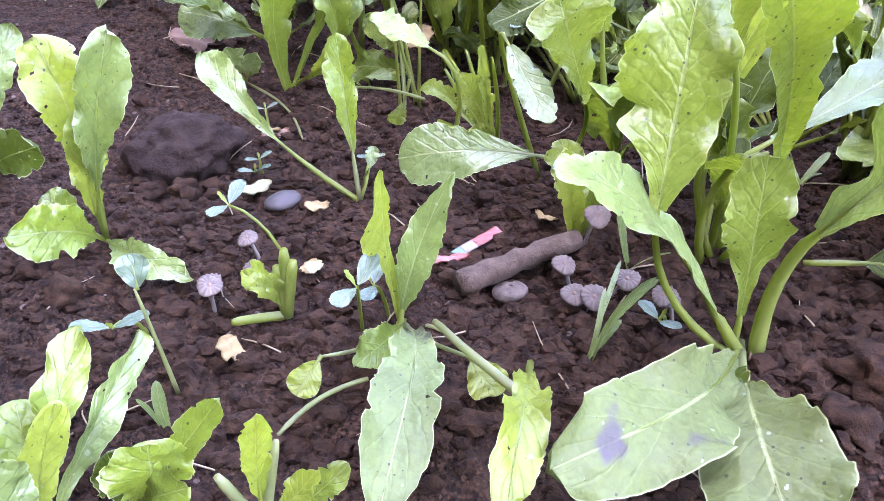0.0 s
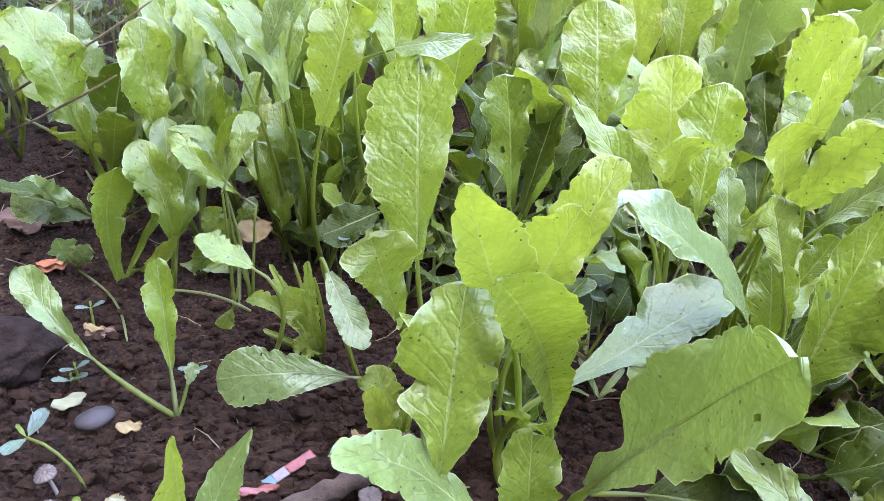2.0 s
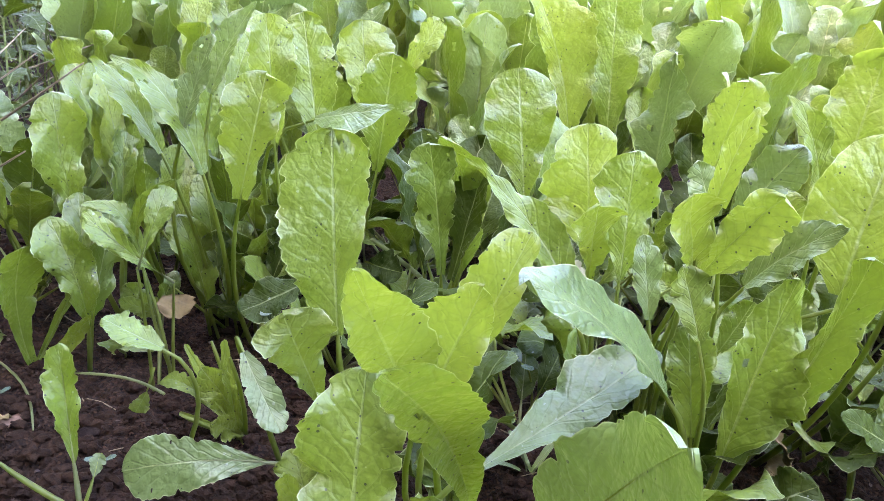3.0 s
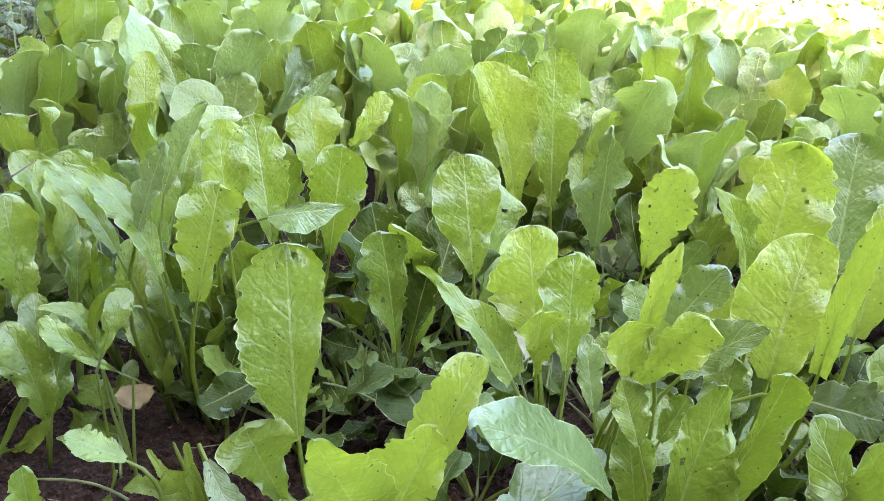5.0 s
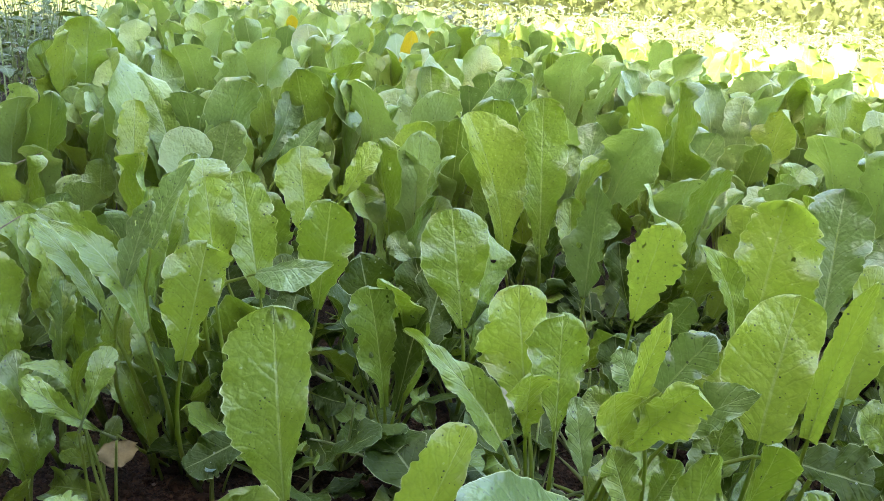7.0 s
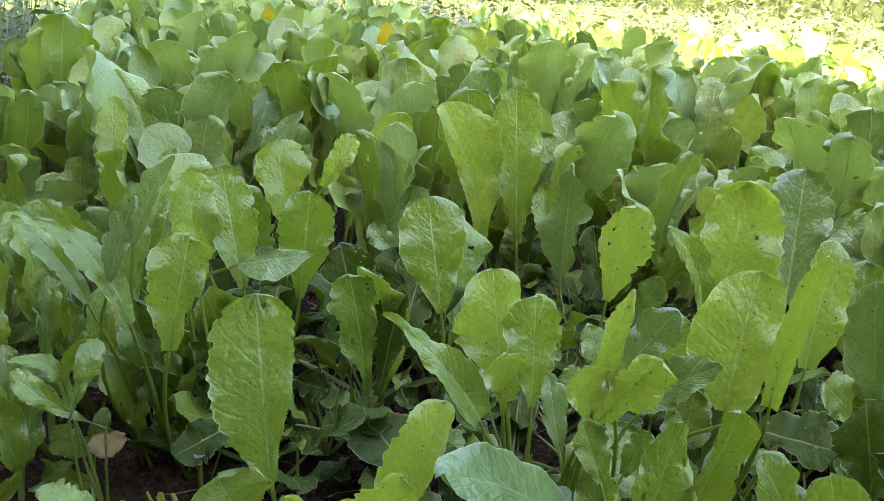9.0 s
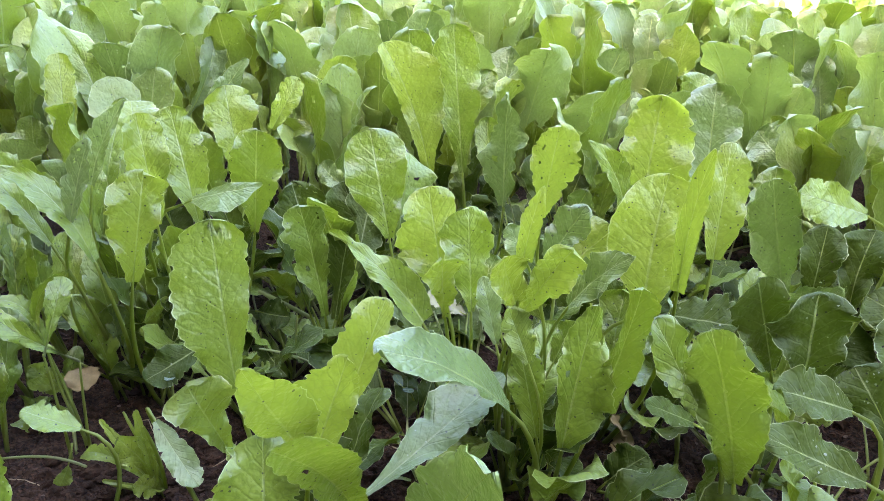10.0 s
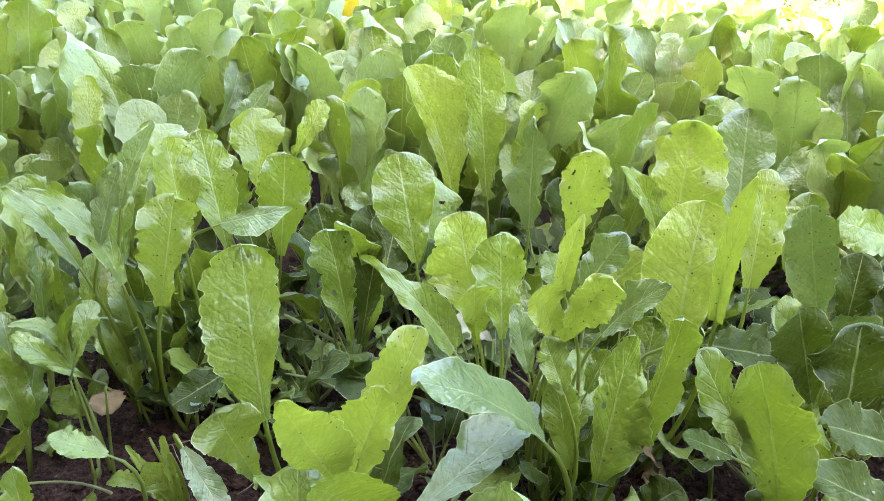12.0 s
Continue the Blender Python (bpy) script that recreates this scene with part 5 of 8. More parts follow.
leaf(p, -0.009, -0.008, 0.003, 352, 68, 0.138, 0.050, -36, 0.10, GREEN, shape="wedge", st=0.21, ruf=0.11, lobe=0.18, holes=1, fold=16, nu=32, nv=4)
leaf(p, -0.007, -0.006, 0.003, 222, 74, 0.199, 0.059, 28, 0.02, GREEN, shape="oval_wedge", st=0.31, ruf=0.11, lobe=0.19, holes=1, fold=15, nu=32, nv=4)
blade(p, (-0.020, 0.083, 0.184), (0.006, 0.083, 0.220), (0.039, 0.081, 0.260), (4.6, 10.7, 13.8, 15.3, 12.2, 2.3), (4.6, 12.3, 18.4, 19.8, 13.7, 2.3), 61, GREY_SHEEN, fold=12)
blade(p, (0.041, -0.068, 0.202), (0.058, -0.073, 0.231), (0.075, -0.069, 0.259), (3.8, 8.8, 12.6, 13.8, 13.8, 10.0), (3.8, 7.6, 11.3, 12.6, 12.5, 8.8), 76, LIME, fold=14, holes=2, lobe=0.12, chew=0.6)
p = plant(-0.045, 0.180, "mustard plant of thin pale stalks with small ragged leaves")
blade(p, (-0.023, 0.019, 0.091), (-0.024, 0.022, 0.134), (0.005, 0.009, 0.166), (2.0, 2.9, 4.3, 5.7, 5.6, 1.4), (2.0, 2.9, 4.3, 6.6, 6.6, 1.4), 89, GREEN, fold=22, thick=0.8)
blade(p, (-0.023, 0.019, 0.096), (-0.035, 0.026, 0.132), (-0.064, 0.027, 0.141), (2.1, 4.2, 6.2, 7.2, 6.1, 2.0), (2.1, 4.2, 6.2, 7.2, 6.1, 2.0), -29, GREEN, fold=16, thick=0.8)
p = plant(-0.190, 0.360, "mustard plant with a large grey-green leaf and a yellow-green one")
leaf(p, 0.004, -0.004, 0.003, 301, 74, 0.161, 0.047, -2, 0.04, DARK_SHADE, shape="long", st=0.35, ruf=0.15, lobe=0.12, holes=2, fold=17, nu=32, nv=4)
leaf(p, -0.008, -0.004, 0.003, 296, 60, 0.130, 0.036, -18, 0.03, GREEN, shape="long", st=0.34, ruf=0.11, lobe=0.12, holes=0, fold=20, nu=32, nv=4)
leaf(p, -0.001, -0.008, 0.003, 175, 70, 0.197, 0.060, -48, 0.06, GREEN, shape="spade", st=0.32, ruf=0.16, lobe=0.09, holes=1, fold=23, nu=32, nv=4)
leaf(p, 0.004, 0.000, 0.003, 6, 51, 0.128, 0.047, 10, 0.05, DARK_SHADE, shape="long", st=0.23, ruf=0.13, lobe=0.16, holes=2, fold=21, nu=32, nv=4)
blade(p, (-0.039, 0.092, 0.042), (-0.055, 0.102, 0.113), (-0.075, 0.116, 0.173), (4.7, 14.0, 23.1, 26.3, 22.6, 10.1), (4.7, 12.8, 23.1, 27.4, 22.6, 10.1), -38, GREY_SHEEN, fold=8)
blade(p, (-0.027, 0.126, 0.072), (0.006, 0.124, 0.126), (0.036, 0.129, 0.176), (3.6, 10.8, 15.5, 15.4, 11.7, 2.9), (3.6, 9.6, 13.1, 13.0, 8.2, 2.3), 93, LIME, fold=16, lobe=0.09)
blade(p, (-0.019, 0.010, 0.067), (0.016, -0.008, 0.090), (0.049, -0.026, 0.113), (3.7, 13.3, 20.4, 22.5, 19.9, 10.4), (3.7, 13.3, 19.2, 21.3, 18.7, 10.4), 67, GREY_SHEEN, fold=6, chew=0.6)
p = plant(-0.150, 0.235, "mustard plant with a cupped pale leaf on thick stalks")
blade(p, (-0.008, -0.024, -0.003), (-0.010, -0.034, 0.059), (0.004, -0.043, 0.109), (3.7, 6.3, 9.7, 14.7, 16.9, 12.4), (3.7, 6.3, 8.8, 15.6, 19.5, 14.1), 174, GREEN, fold=24)
blade(p, (-0.005, -0.023, 0.001), (0.026, -0.022, 0.061), (0.048, -0.032, 0.095), (1.9, 2.9, 4.7, 6.5, 6.4, 1.8), (1.9, 2.9, 4.7, 7.4, 6.4, 1.8), 78, GREEN, fold=20)
p = plant(-0.049, -0.089, "mustard plant with ragged lime leaf and a toothed grey-green one")
blade(p, (-0.003, -0.000, 0.009), (-0.006, -0.009, 0.061), (-0.005, -0.015, 0.102), (1.7, 2.8, 6.0, 17.3, 6.6, 1.2), (1.7, 2.2, 2.7, 3.1, 2.8, 1.2), -146, LIME, fold=22, lobe=0.05)
blade(p, (-0.001, -0.000, 0.014), (0.010, -0.002, 0.056), (0.026, 0.002, 0.091), (1.7, 7.8, 9.8, 8.6, 4.7, 0.8), (1.7, 7.2, 10.4, 9.1, 5.8, 0.8), 79, GREY_SHEEN, fold=12, tooth=0.06)
p = plant(0.009, 0.100, "mustard plant eaten down to bare yellow-green stalks")
blade(p, (-0.007, -0.002, 0.013), (-0.022, -0.004, 0.049), (-0.037, 0.001, 0.079), (1.7, 2.4, 3.2, 3.6, 3.5, 1.9), (1.7, 2.4, 3.2, 3.6, 3.5, 1.9), -61, LIME, fold=30, lobe=0.25, notch=((0.2, 0.2, 0.2),))
blade(p, (-0.005, -0.002, 0.013), (-0.009, -0.004, 0.050), (-0.012, -0.000, 0.082), (1.7, 2.9, 4.0, 4.8, 3.9, 2.7), (1.7, 2.9, 4.0, 4.0, 3.5, 2.3), -60, LIME, fold=26, lobe=0.2, notch=((-0.3, 0.2, 0.2),))
blade(p, (-0.003, -0.003, 0.008), (-0.023, -0.009, 0.023), (-0.042, -0.008, 0.032), (1.6, 2.0, 2.0, 2.0, 2.0, 1.6), (1.6, 2.0, 2.0, 2.0, 2.0, 1.6), -64, LIME, fold=30)
blade(p, (-0.007, -0.003, 0.011), (-0.034, 0.002, 0.044), (-0.052, -0.007, 0.057), (1.3, 2.1, 3.8, 5.9, 6.6, 3.3), (1.3, 2.1, 3.8, 6.7, 7.4, 3.3), -49, LIME, fold=14)
p = plant(0.400, -0.160, "mustard plant with large shaded leaves at the bed's edge")
leaf(p, -0.009, 0.007, 0.003, 74, 53, 0.150, 0.053, 46, 0.10, GREEN, shape="wedge", st=0.25, ruf=0.11, lobe=0.12, holes=1, fold=22, nu=32, nv=4)
leaf(p, -0.001, -0.004, 0.003, 243, 49, 0.139, 0.037, -23, 0.07, DARK_SHADE, shape="spade", st=0.28, ruf=0.13, lobe=0.15, holes=2, fold=26, nu=32, nv=4)
blade(p, (0.004, 0.005, 0.150), (-0.024, 0.009, 0.162), (-0.052, 0.012, 0.173), (3.4, 8.9, 12.2, 12.7, 10.0, 2.6), (3.4, 10.3, 16.3, 18.8, 15.3, 3.9), -51, DARK_SHADE, fold=10)
blade(p, (-0.009, -0.024, 0.123), (-0.043, -0.015, 0.142), (-0.076, -0.007, 0.161), (3.3, 8.5, 12.3, 12.8, 10.1, 3.1), (3.3, 9.8, 15.5, 17.3, 13.9, 4.4), -52, DARK_SHADE, fold=10)
blade(p, (-0.049, 0.076, 0.108), (-0.069, 0.077, 0.120), (-0.089, 0.077, 0.132), (2.6, 5.9, 8.4, 9.1, 7.4, 2.4), (2.6, 5.9, 8.4, 9.1, 7.4, 2.4), -45, DARK_SHADE, fold=10)


# ---- plants in the foreground ----
p = plant(0.117, -0.105, "large mustard plant with broad pale leaves over the path edge")
leaf(p, 0.000, 0.000, 0.004, -133.8, 17.1, 0.170, 0.042, -31, 0.1, STAINED, shape="long", st=0.12, fold=16, lobe=0.04, twist=10, hook=0, rag=0, tooth=0.015, holes=0, ruf=0.2)
leaf(p, 0.000, 0.000, 0.004, -102.2, 12.1, 0.143, 0.051, 23, 0.1, STAINED, shape="round", st=0.38, fold=10, tooth=0.015, lobe=0.05, holes=0, pale=True)
leaf(p, 0.040, 0.037, 0.024, -13.3, -4.0, 0.113, 0.048, 51, 0.05, DARK_SHADE, shape="oval", st=0.25, fold=8, twist=-31, ruf=0.2, lobe=0.15, holes=2, hook=0.17)
leaf(p, 0.000, 0.000, 0.004, -116.2, 13.2, 0.088, 0.027, 1, 0.06, DARK_SHADE, shape="oval", st=0.30, holes=3, fold=19, twist=-22, ruf=0.15, lobe=0.09, hook=0.25)
leaf(p, -0.106, -0.023, 0.014, -100.0, 23.8, 0.124, 0.020, -5, 0.1, LIME, shape="long", st=0.30, fold=27, twist=37, ruf=0.22, lobe=0.16, holes=1, hook=0.26)
p = plant(0.297, -0.120)
leaf(p, 0.000, 0.000, 0.004, 159.3, 41.1, 0.114, 0.024, -42, 0.12, GREY_SHEEN, shape="long", st=0.20, fold=34, twist=24, ruf=0.14, lobe=0.13, holes=2, hook=0.23)
leaf(p, 0.000, 0.000, 0.004, 95.7, 73.3, 0.063, 0.024, -45, 0.05, GREEN, shape="long")
leaf(p, 0.000, 0.000, 0.004, -156.7, 17.7, 0.066, 0.035, -36, 0.08, DARK_SHADE, shape="round", st=0.20)
leaf(p, 0.000, 0.000, 0.004, 54.0, 41.1, 0.091, 0.035, -9, 0.06, DARK_SHADE, shape="oval", fold=28, twist=-37, ruf=0.16, lobe=0.08, holes=1, hook=0.23)
leaf(p, 0.000, 0.000, 0.004, -102.1, 58.3, 0.082, 0.038, 116, 0.06, DARK_SHADE, shape="long", fold=34, twist=-22, ruf=0.15, lobe=0.11, holes=3, hook=0.03)
p = plant(0.330, -0.013)
leaf(p, 0.000, 0.000, 0.004, -75.0, 17.1, 0.068, 0.031, 60, 0.08, DARK_SHADE, shape="long", st=0.20)
leaf(p, 0.000, 0.000, 0.004, -32.0, 48.6, 0.053, 0.040, 60, 0.1, DARK_SHADE, shape="long", st=0.20)
p = plant(0.063, 0.038, "mustard plant with a flat spoon-shaped leaf lying over the soil")
leaf(p, -0.010, -0.020, 0.034, 178.6, 2.6, 0.111, 0.037, -56, 0.05, GREY_SHEEN, shape="spade", st=0.22, fold=4, ruf=0.02, lobe=0.04, pale=True, twist=27, holes=2, hook=0.14)
leaf(p, -0.016, -0.053, 0.009, 104.7, 58.0, 0.053, 0.026, -16, -0.03, LIME, shape="strap", st=0.15, fold=24, ruf=0.1, lobe=0.2)
p = plant(0.009, 0.107, "mustard plant eaten down to bare yellow-green stalks")
bare_stalk(p, 0.000, 0.000, 0.003, 173.1, 59.7, 0.072, 0.0023, 0.0017, 0, False)
bare_stalk(p, 0.000, 0.000, 0.003, 159.6, 72.7, 0.077, 0.0023, 0.0017, 0, False)
bare_stalk(p, 0.000, 0.000, 0.003, -100.9, 67.8, 0.091, 0.0023, 0.0017, 0, False)
bare_stalk(p, 0.000, 0.000, 0.003, -162.2, 80.4, 0.081, 0.0023, 0.0017, 0, False)
bare_stalk(p, 0.000, 0.000, 0.003, -162.8, 35.4, 0.052, 0.003, 0.003, 0, False)
leaf(p, 0.000, 0.000, 0.004, -154.9, 65.4, 0.071, 0.024, -98, 0.05, LIME, shape="oval", st=0.30, holes=2, lobe=0.25)
leaf(p, -0.061, 0.014, 0.054, -149.4, -63.5, 0.034, 0.013, -58, 0.02, LIME, shape="round", st=0.50)
bare_stalk(p, -0.050, -0.018, 0.053, 144.3, -7.0, 0.082, 0.0014, 0.0012, 0, True)
leaf(p, 0.000, 0.000, 0.004, -129.3, 42.6, 0.044, 0.018, -96, 0.02, LIME, shape="oval", st=0.20, bites=((0, 0.6, 0.6, 0.1),))
p = plant(-0.082, 0.028, "mustard plant with two long narrow leaves bent apart")
leaf(p, 0.000, 0.000, 0.004, 154.7, 37.8, 0.139, 0.022, -40, 0.05, GREY_SHEEN, shape="spade", st=0.42, fold=22, lobe=0.15, twist=-13, ruf=0.15, holes=0, hook=0.15)
leaf(p, 0.000, 0.000, 0.004, 107.9, 74.7, 0.104, 0.021, -4, -0.03, GREEN, shape="long", st=0.28, fold=34, lobe=0.2, pale=True, twist=25, ruf=0.13, holes=1, hook=0.04)
leaf(p, 0.000, 0.000, 0.004, 60.6, 56.7, 0.036, 0.009, 34, 0.02, GREY_SHEEN, shape="round", st=0.60)
p = plant(-0.049, -0.089, "mustard plant with ragged lime leaves, one drooping")
leaf(p, 0.000, 0.000, 0.004, -90.7, 14.4, 0.141, 0.030, -9, 0.16, STAINED, shape="spade", st=0.10, fold=24, lobe=0.1, pale=True, twist=15, ruf=0.12, holes=1, hook=0.06)
leaf(p, -0.035, -0.044, 0.024, -121.3, -22.6, 0.021, 0.015, -32, 0.05, LIME, shape="round", st=0.12, fold=6, lobe=0.0, tooth=0.0)
leaf(p, 0.031, -0.045, 0.024, -51.9, -20.7, 0.023, 0.019, 29, 0.05, LIME, shape="round", st=0.12, fold=6, bites=((1, 0.95, 0.6, 0.12),), lobe=0.0, tooth=0.0)
bare_stalk(p, 0.000, 0.000, 0.003, -128.7, 19.7, 0.059, 0.0016, 0.0012, 0, True)
bare_stalk(p, 0.000, 0.000, 0.003, -55.4, 20.1, 0.058, 0.0016, 0.0012, 0, True)
bare_stalk(p, 0.016, -0.021, 0.023, -58.0, 7.6, 0.076, 0.0022, 0.003, 0.12, True)
bare_stalk(p, 0.000, 0.000, 0.003, -39.8, 7.9, 0.036, 0.0014, 0.001, 0.1, True)
leaf(p, 0.000, 0.000, 0.004, -110.4, 20.1, 0.058, 0.018, -40, 0.05, GREEN, shape="oval", st=0.10)
bare_stalk(p, -0.014, -0.053, 0.018, -132.4, 5.8, 0.049, 0.0014, 0.0014, 0.05, True)
p = plant(-0.232, -0.007)
leaf(p, 0.000, 0.000, 0.004, -72.6, 84.5, 0.131, 0.035, -168, 0.02, LIME, shape="spade", st=0.30, lobe=0.18, fold=27, twist=-22, ruf=0.14, holes=3, hook=0.19)
leaf(p, 0.000, 0.000, 0.004, -23.3, 70.6, 0.143, 0.029, 131, 0.02, GREY_SHEEN, shape="spade", st=0.25, fold=30, lobe=0.12, twist=-9, ruf=0.18, holes=1, hook=0.13)
leaf(p, 0.000, 0.000, 0.004, -31.2, 79.4, 0.092, 0.023, 146, 0.02, LIME, shape="long", st=0.20, fold=27, lobe=0.2, twist=-15, ruf=0.13, holes=0, hook=0.06)
leaf(p, 0.000, 0.000, 0.004, -111.5, 34.1, 0.071, 0.032, -80, 0.1, GREEN, shape="round", st=0.15)
leaf(p, 0.000, 0.000, 0.004, -40.3, 9.5, 0.091, 0.019, 40, 0.12, GREY_SHEEN, shape="long", st=0.10, lobe=0.2, fold=22, twist=-1, ruf=0.16, holes=0, hook=0.15)
leaf(p, 0.000, 0.000, 0.004, 173.2, 43.8, 0.043, 0.023, -45, 0.05, GREEN, shape="round", st=0.25)
p = plant(-0.347, 0.083)
leaf(p, 0.000, 0.000, 0.004, -24.5, 25.8, 0.069, 0.034, 86, 0.08, DARK_SHADE, shape="round", st=0.20)
leaf(p, 0.000, 0.000, 0.004, 53.2, 61.6, 0.102, 0.023, 62, 0.04, GREY_SHEEN, shape="long", fold=16, twist=11, ruf=0.15, lobe=0.16, holes=0, hook=0.05)
p = plant(-0.154, -0.192, "mustard seedling with crowded rounded green leaves")
leaf(p, 0.000, 0.000, 0.004, -23.5, 67.8, 0.049, 0.033, 138, 0.08, GREEN, shape="round", st=0.20)
leaf(p, 0.000, 0.000, 0.004, -0.1, 53.4, 0.075, 0.013, 76, 0.03, GREEN, shape="long", lobe=0.2)
leaf(p, 0.000, 0.000, 0.004, -80.4, 78.5, 0.041, 0.019, -149, 0.06, DARK_SHADE, shape="round", st=0.20)
leaf(p, 0.000, 0.000, 0.004, -26.6, 40.7, 0.046, 0.019, 61, 0.06, GREEN, shape="round", st=0.30)
bare_stalk(p, 0.000, 0.000, 0.003, -18.7, 17.1, 0.068, 0.003, 0.002, 0, True)
p = plant(-0.099, -0.206)
leaf(p, 0.000, 0.000, 0.004, -14.6, 83.2, 0.065, 0.012, 119, -0.02, LIME, shape="oval", st=0.25)
leaf(p, 0.000, 0.000, 0.004, 6.0, 51.3, 0.038, 0.012, 58, 0.03, LIME, shape="oval", st=0.30, bites=((1, 0.8, 0.5, 0.08),))
bare_stalk(p, 0.000, 0.000, 0.003, 23.3, 76.2, 0.046, 0.003, 0.0022, 0, True)
bare_stalk(p, 0.000, 0.000, 0.003, -141.2, 73.5, 0.042, 0.003, 0.0025, 0, True)
leaf(p, 0.000, 0.000, 0.004, 8.0, 40.3, 0.046, 0.013, 49, 0.05, GREEN, shape="long", lobe=0.2)
p = plant(-0.184, -0.212)
leaf(p, 0.000, 0.000, 0.004, 71.8, 53.1, 0.088, 0.019, 40, 0.06, GREEN, shape="spade", st=0.10, lobe=0.2, fold=30, twist=38, ruf=0.2, holes=1, hook=0.18)
leaf(p, 0.000, 0.000, 0.004, 33.6, 69.5, 0.069, 0.016, 76, -0.02, LIME, shape="strap", st=0.05, fold=25)
leaf(p, 0.000, 0.000, 0.004, 62.9, 37.2, 0.091, 0.017, 66, 0.06, GREY_SHEEN, shape="long", st=0.10, fold=34, twist=-28, ruf=0.16, lobe=0.09, holes=3, hook=0.18)
leaf(p, 0.000, 0.000, 0.004, 103.1, 59.7, 0.058, 0.026, 21, 0.05, GREEN, shape="round")
leaf(p, 0.000, 0.000, 0.004, -157.7, 80.7, 0.051, 0.030, -61, 0.05, GREY_SHEEN, shape="round")
p = plant(-0.154, -0.132, "thin bolting seedling with a heart-shaped tip leaf")
leaf(p, -0.005, 0.002, 0.064, 112.4, 67.4, 0.016, 0.014, 4, 0.03, COTY, shape="round", st=0.02, lobe=0.0, tooth=0.0, nu=16)
bare_stalk(p, 0.000, 0.000, 0.003, 164.5, 84.3, 0.062, 0.0016, 0.001, 0, True)
p = plant(-0.110, -0.083, "stub of a mustard plant chewed to short stalks")
bare_stalk(p, 0.000, 0.000, 0.003, 42.5, 84.1, 0.040, 0.0042, 0.0034, 0, False)
bare_stalk(p, 0.000, 0.000, 0.003, 4.3, 77.8, 0.035, 0.0042, 0.0034, 0, False)
bare_stalk(p, 0.000, 0.000, 0.003, 128.7, 84.1, 0.030, 0.0042, 0.0034, 0, False)
leaf(p, 0.000, 0.000, 0.004, -162.3, 61.0, 0.037, 0.010, -70, 0.05, LIME, shape="long", st=0.25, lobe=0.3)
leaf(p, 0.000, 0.000, 0.004, -172.2, 71.4, 0.038, 0.008, -69, 0.02, LIME, shape="strap", st=0.20, lobe=0.3, fold=30)
leaf(p, 0.000, 0.000, 0.004, -164.5, 79.6, 0.028, 0.010, -81, 0.02, LIME, shape="long", st=0.20, lobe=0.3, fold=30)
bare_stalk(p, 0.000, 0.000, 0.003, -149.1, 15.9, 0.029, 0.0034, 0.003, -0.04, False)
p = plant(0.048, -0.015, "lime leaf stub beside a fallen stick")
leaf(p, 0.000, 0.000, 0.004, -134.3, 75.4, 0.072, 0.017, -139, -0.02, LIME, shape="strap", st=0.05, fold=30)
leaf(p, 0.000, 0.000, 0.004, -27.8, 77.6, 0.051, 0.009, 98, 0.02, GREEN, shape="strap", st=0.05, fold=20, thick=1.5)
p = plant(-0.155, 0.224)
leaf(p, -0.040, 0.071, 0.019, -169.6, 24.4, 0.073, 0.042, -67, 0.05, GREY_SHEEN, shape="long", st=0.10, fold=8, holes=2)
leaf(p, 0.000, 0.000, 0.004, -47.2, 38.4, 0.097, 0.014, 111, 0.02, LIME, shape="long", lobe=0.25, fold=31, twist=-12, ruf=0.21, holes=0, hook=0.27)
p = plant(-0.198, 0.231)
leaf(p, 0.000, 0.000, 0.004, -115.5, 65.2, 0.039, 0.022, -123, 0.04, GREY_SHEEN, shape="round", st=0.25, lobe=0.3)
leaf(p, 0.000, 0.000, 0.004, -40.3, 52.1, 0.038, 0.017, 127, 0.04, GREY_SHEEN, shape="round", st=0.20, lobe=0.3)
bare_stalk(p, 0.000, 0.000, 0.003, -60.1, 1.7, 0.133, 0.0014, 0.0012, 0, True)
p = plant(-0.235, 0.480)
leaf(p, 0.000, 0.000, 0.004, -142.7, 58.0, 0.130, 0.041, -67, 0.08, LIME, shape="long", st=0.30, fold=34, twist=32, ruf=0.17, lobe=0.11, holes=1, hook=0.27)
bare_stalk(p, 0.000, 0.000, 0.003, -125.4, 38.4, 0.113, 0.0022, 0.0018, 0, True)
p = plant(-0.322, 0.474)
leaf(p, 0.000, 0.000, 0.004, -50.9, 75.0, 0.176, 0.034, 160, 0.03, LIME, shape="long", st=0.40, fold=26, twist=-13, ruf=0.19, lobe=0.11, holes=3, hook=0.11)
leaf(p, 0.000, 0.000, 0.004, -83.8, 58.6, 0.188, 0.049, -158, 0.03, GREEN, shape="spade", fold=34, twist=15, ruf=0.2, lobe=0.14, holes=0, hook=0.06)
bare_stalk(p, 0.000, 0.000, 0.003, 27.5, 77.4, 0.154, 0.0022, 0.0016, 0, True)
bare_stalk(p, 0.000, 0.000, 0.003, -87.9, 56.4, 0.120, 0.0022, 0.0016, 0, True)
p = plant(0.076, 0.063, "mustard plant with one tall upright spoon-shaped leaf")
leaf(p, 0.036, 0.224, 0.034, -80.7, -7.0, 0.082, 0.030, 24, 0.05, DARK_SHADE, shape="oval", st=0.03, fold=28, twist=-36, ruf=0.19, lobe=0.13, holes=0, hook=0.14)
leaf_stalk(p, 0.036, 0.224, 0.034, 0.0016)
leaf(p, 0.012, 0.010, 0.003, -102, 60, 0.103, 0.046, 18, 0.06, GREEN, shape='oval_wedge', st=0.15, ruf=0.18, lobe=0.16, holes=2, nu=30, nv=4)
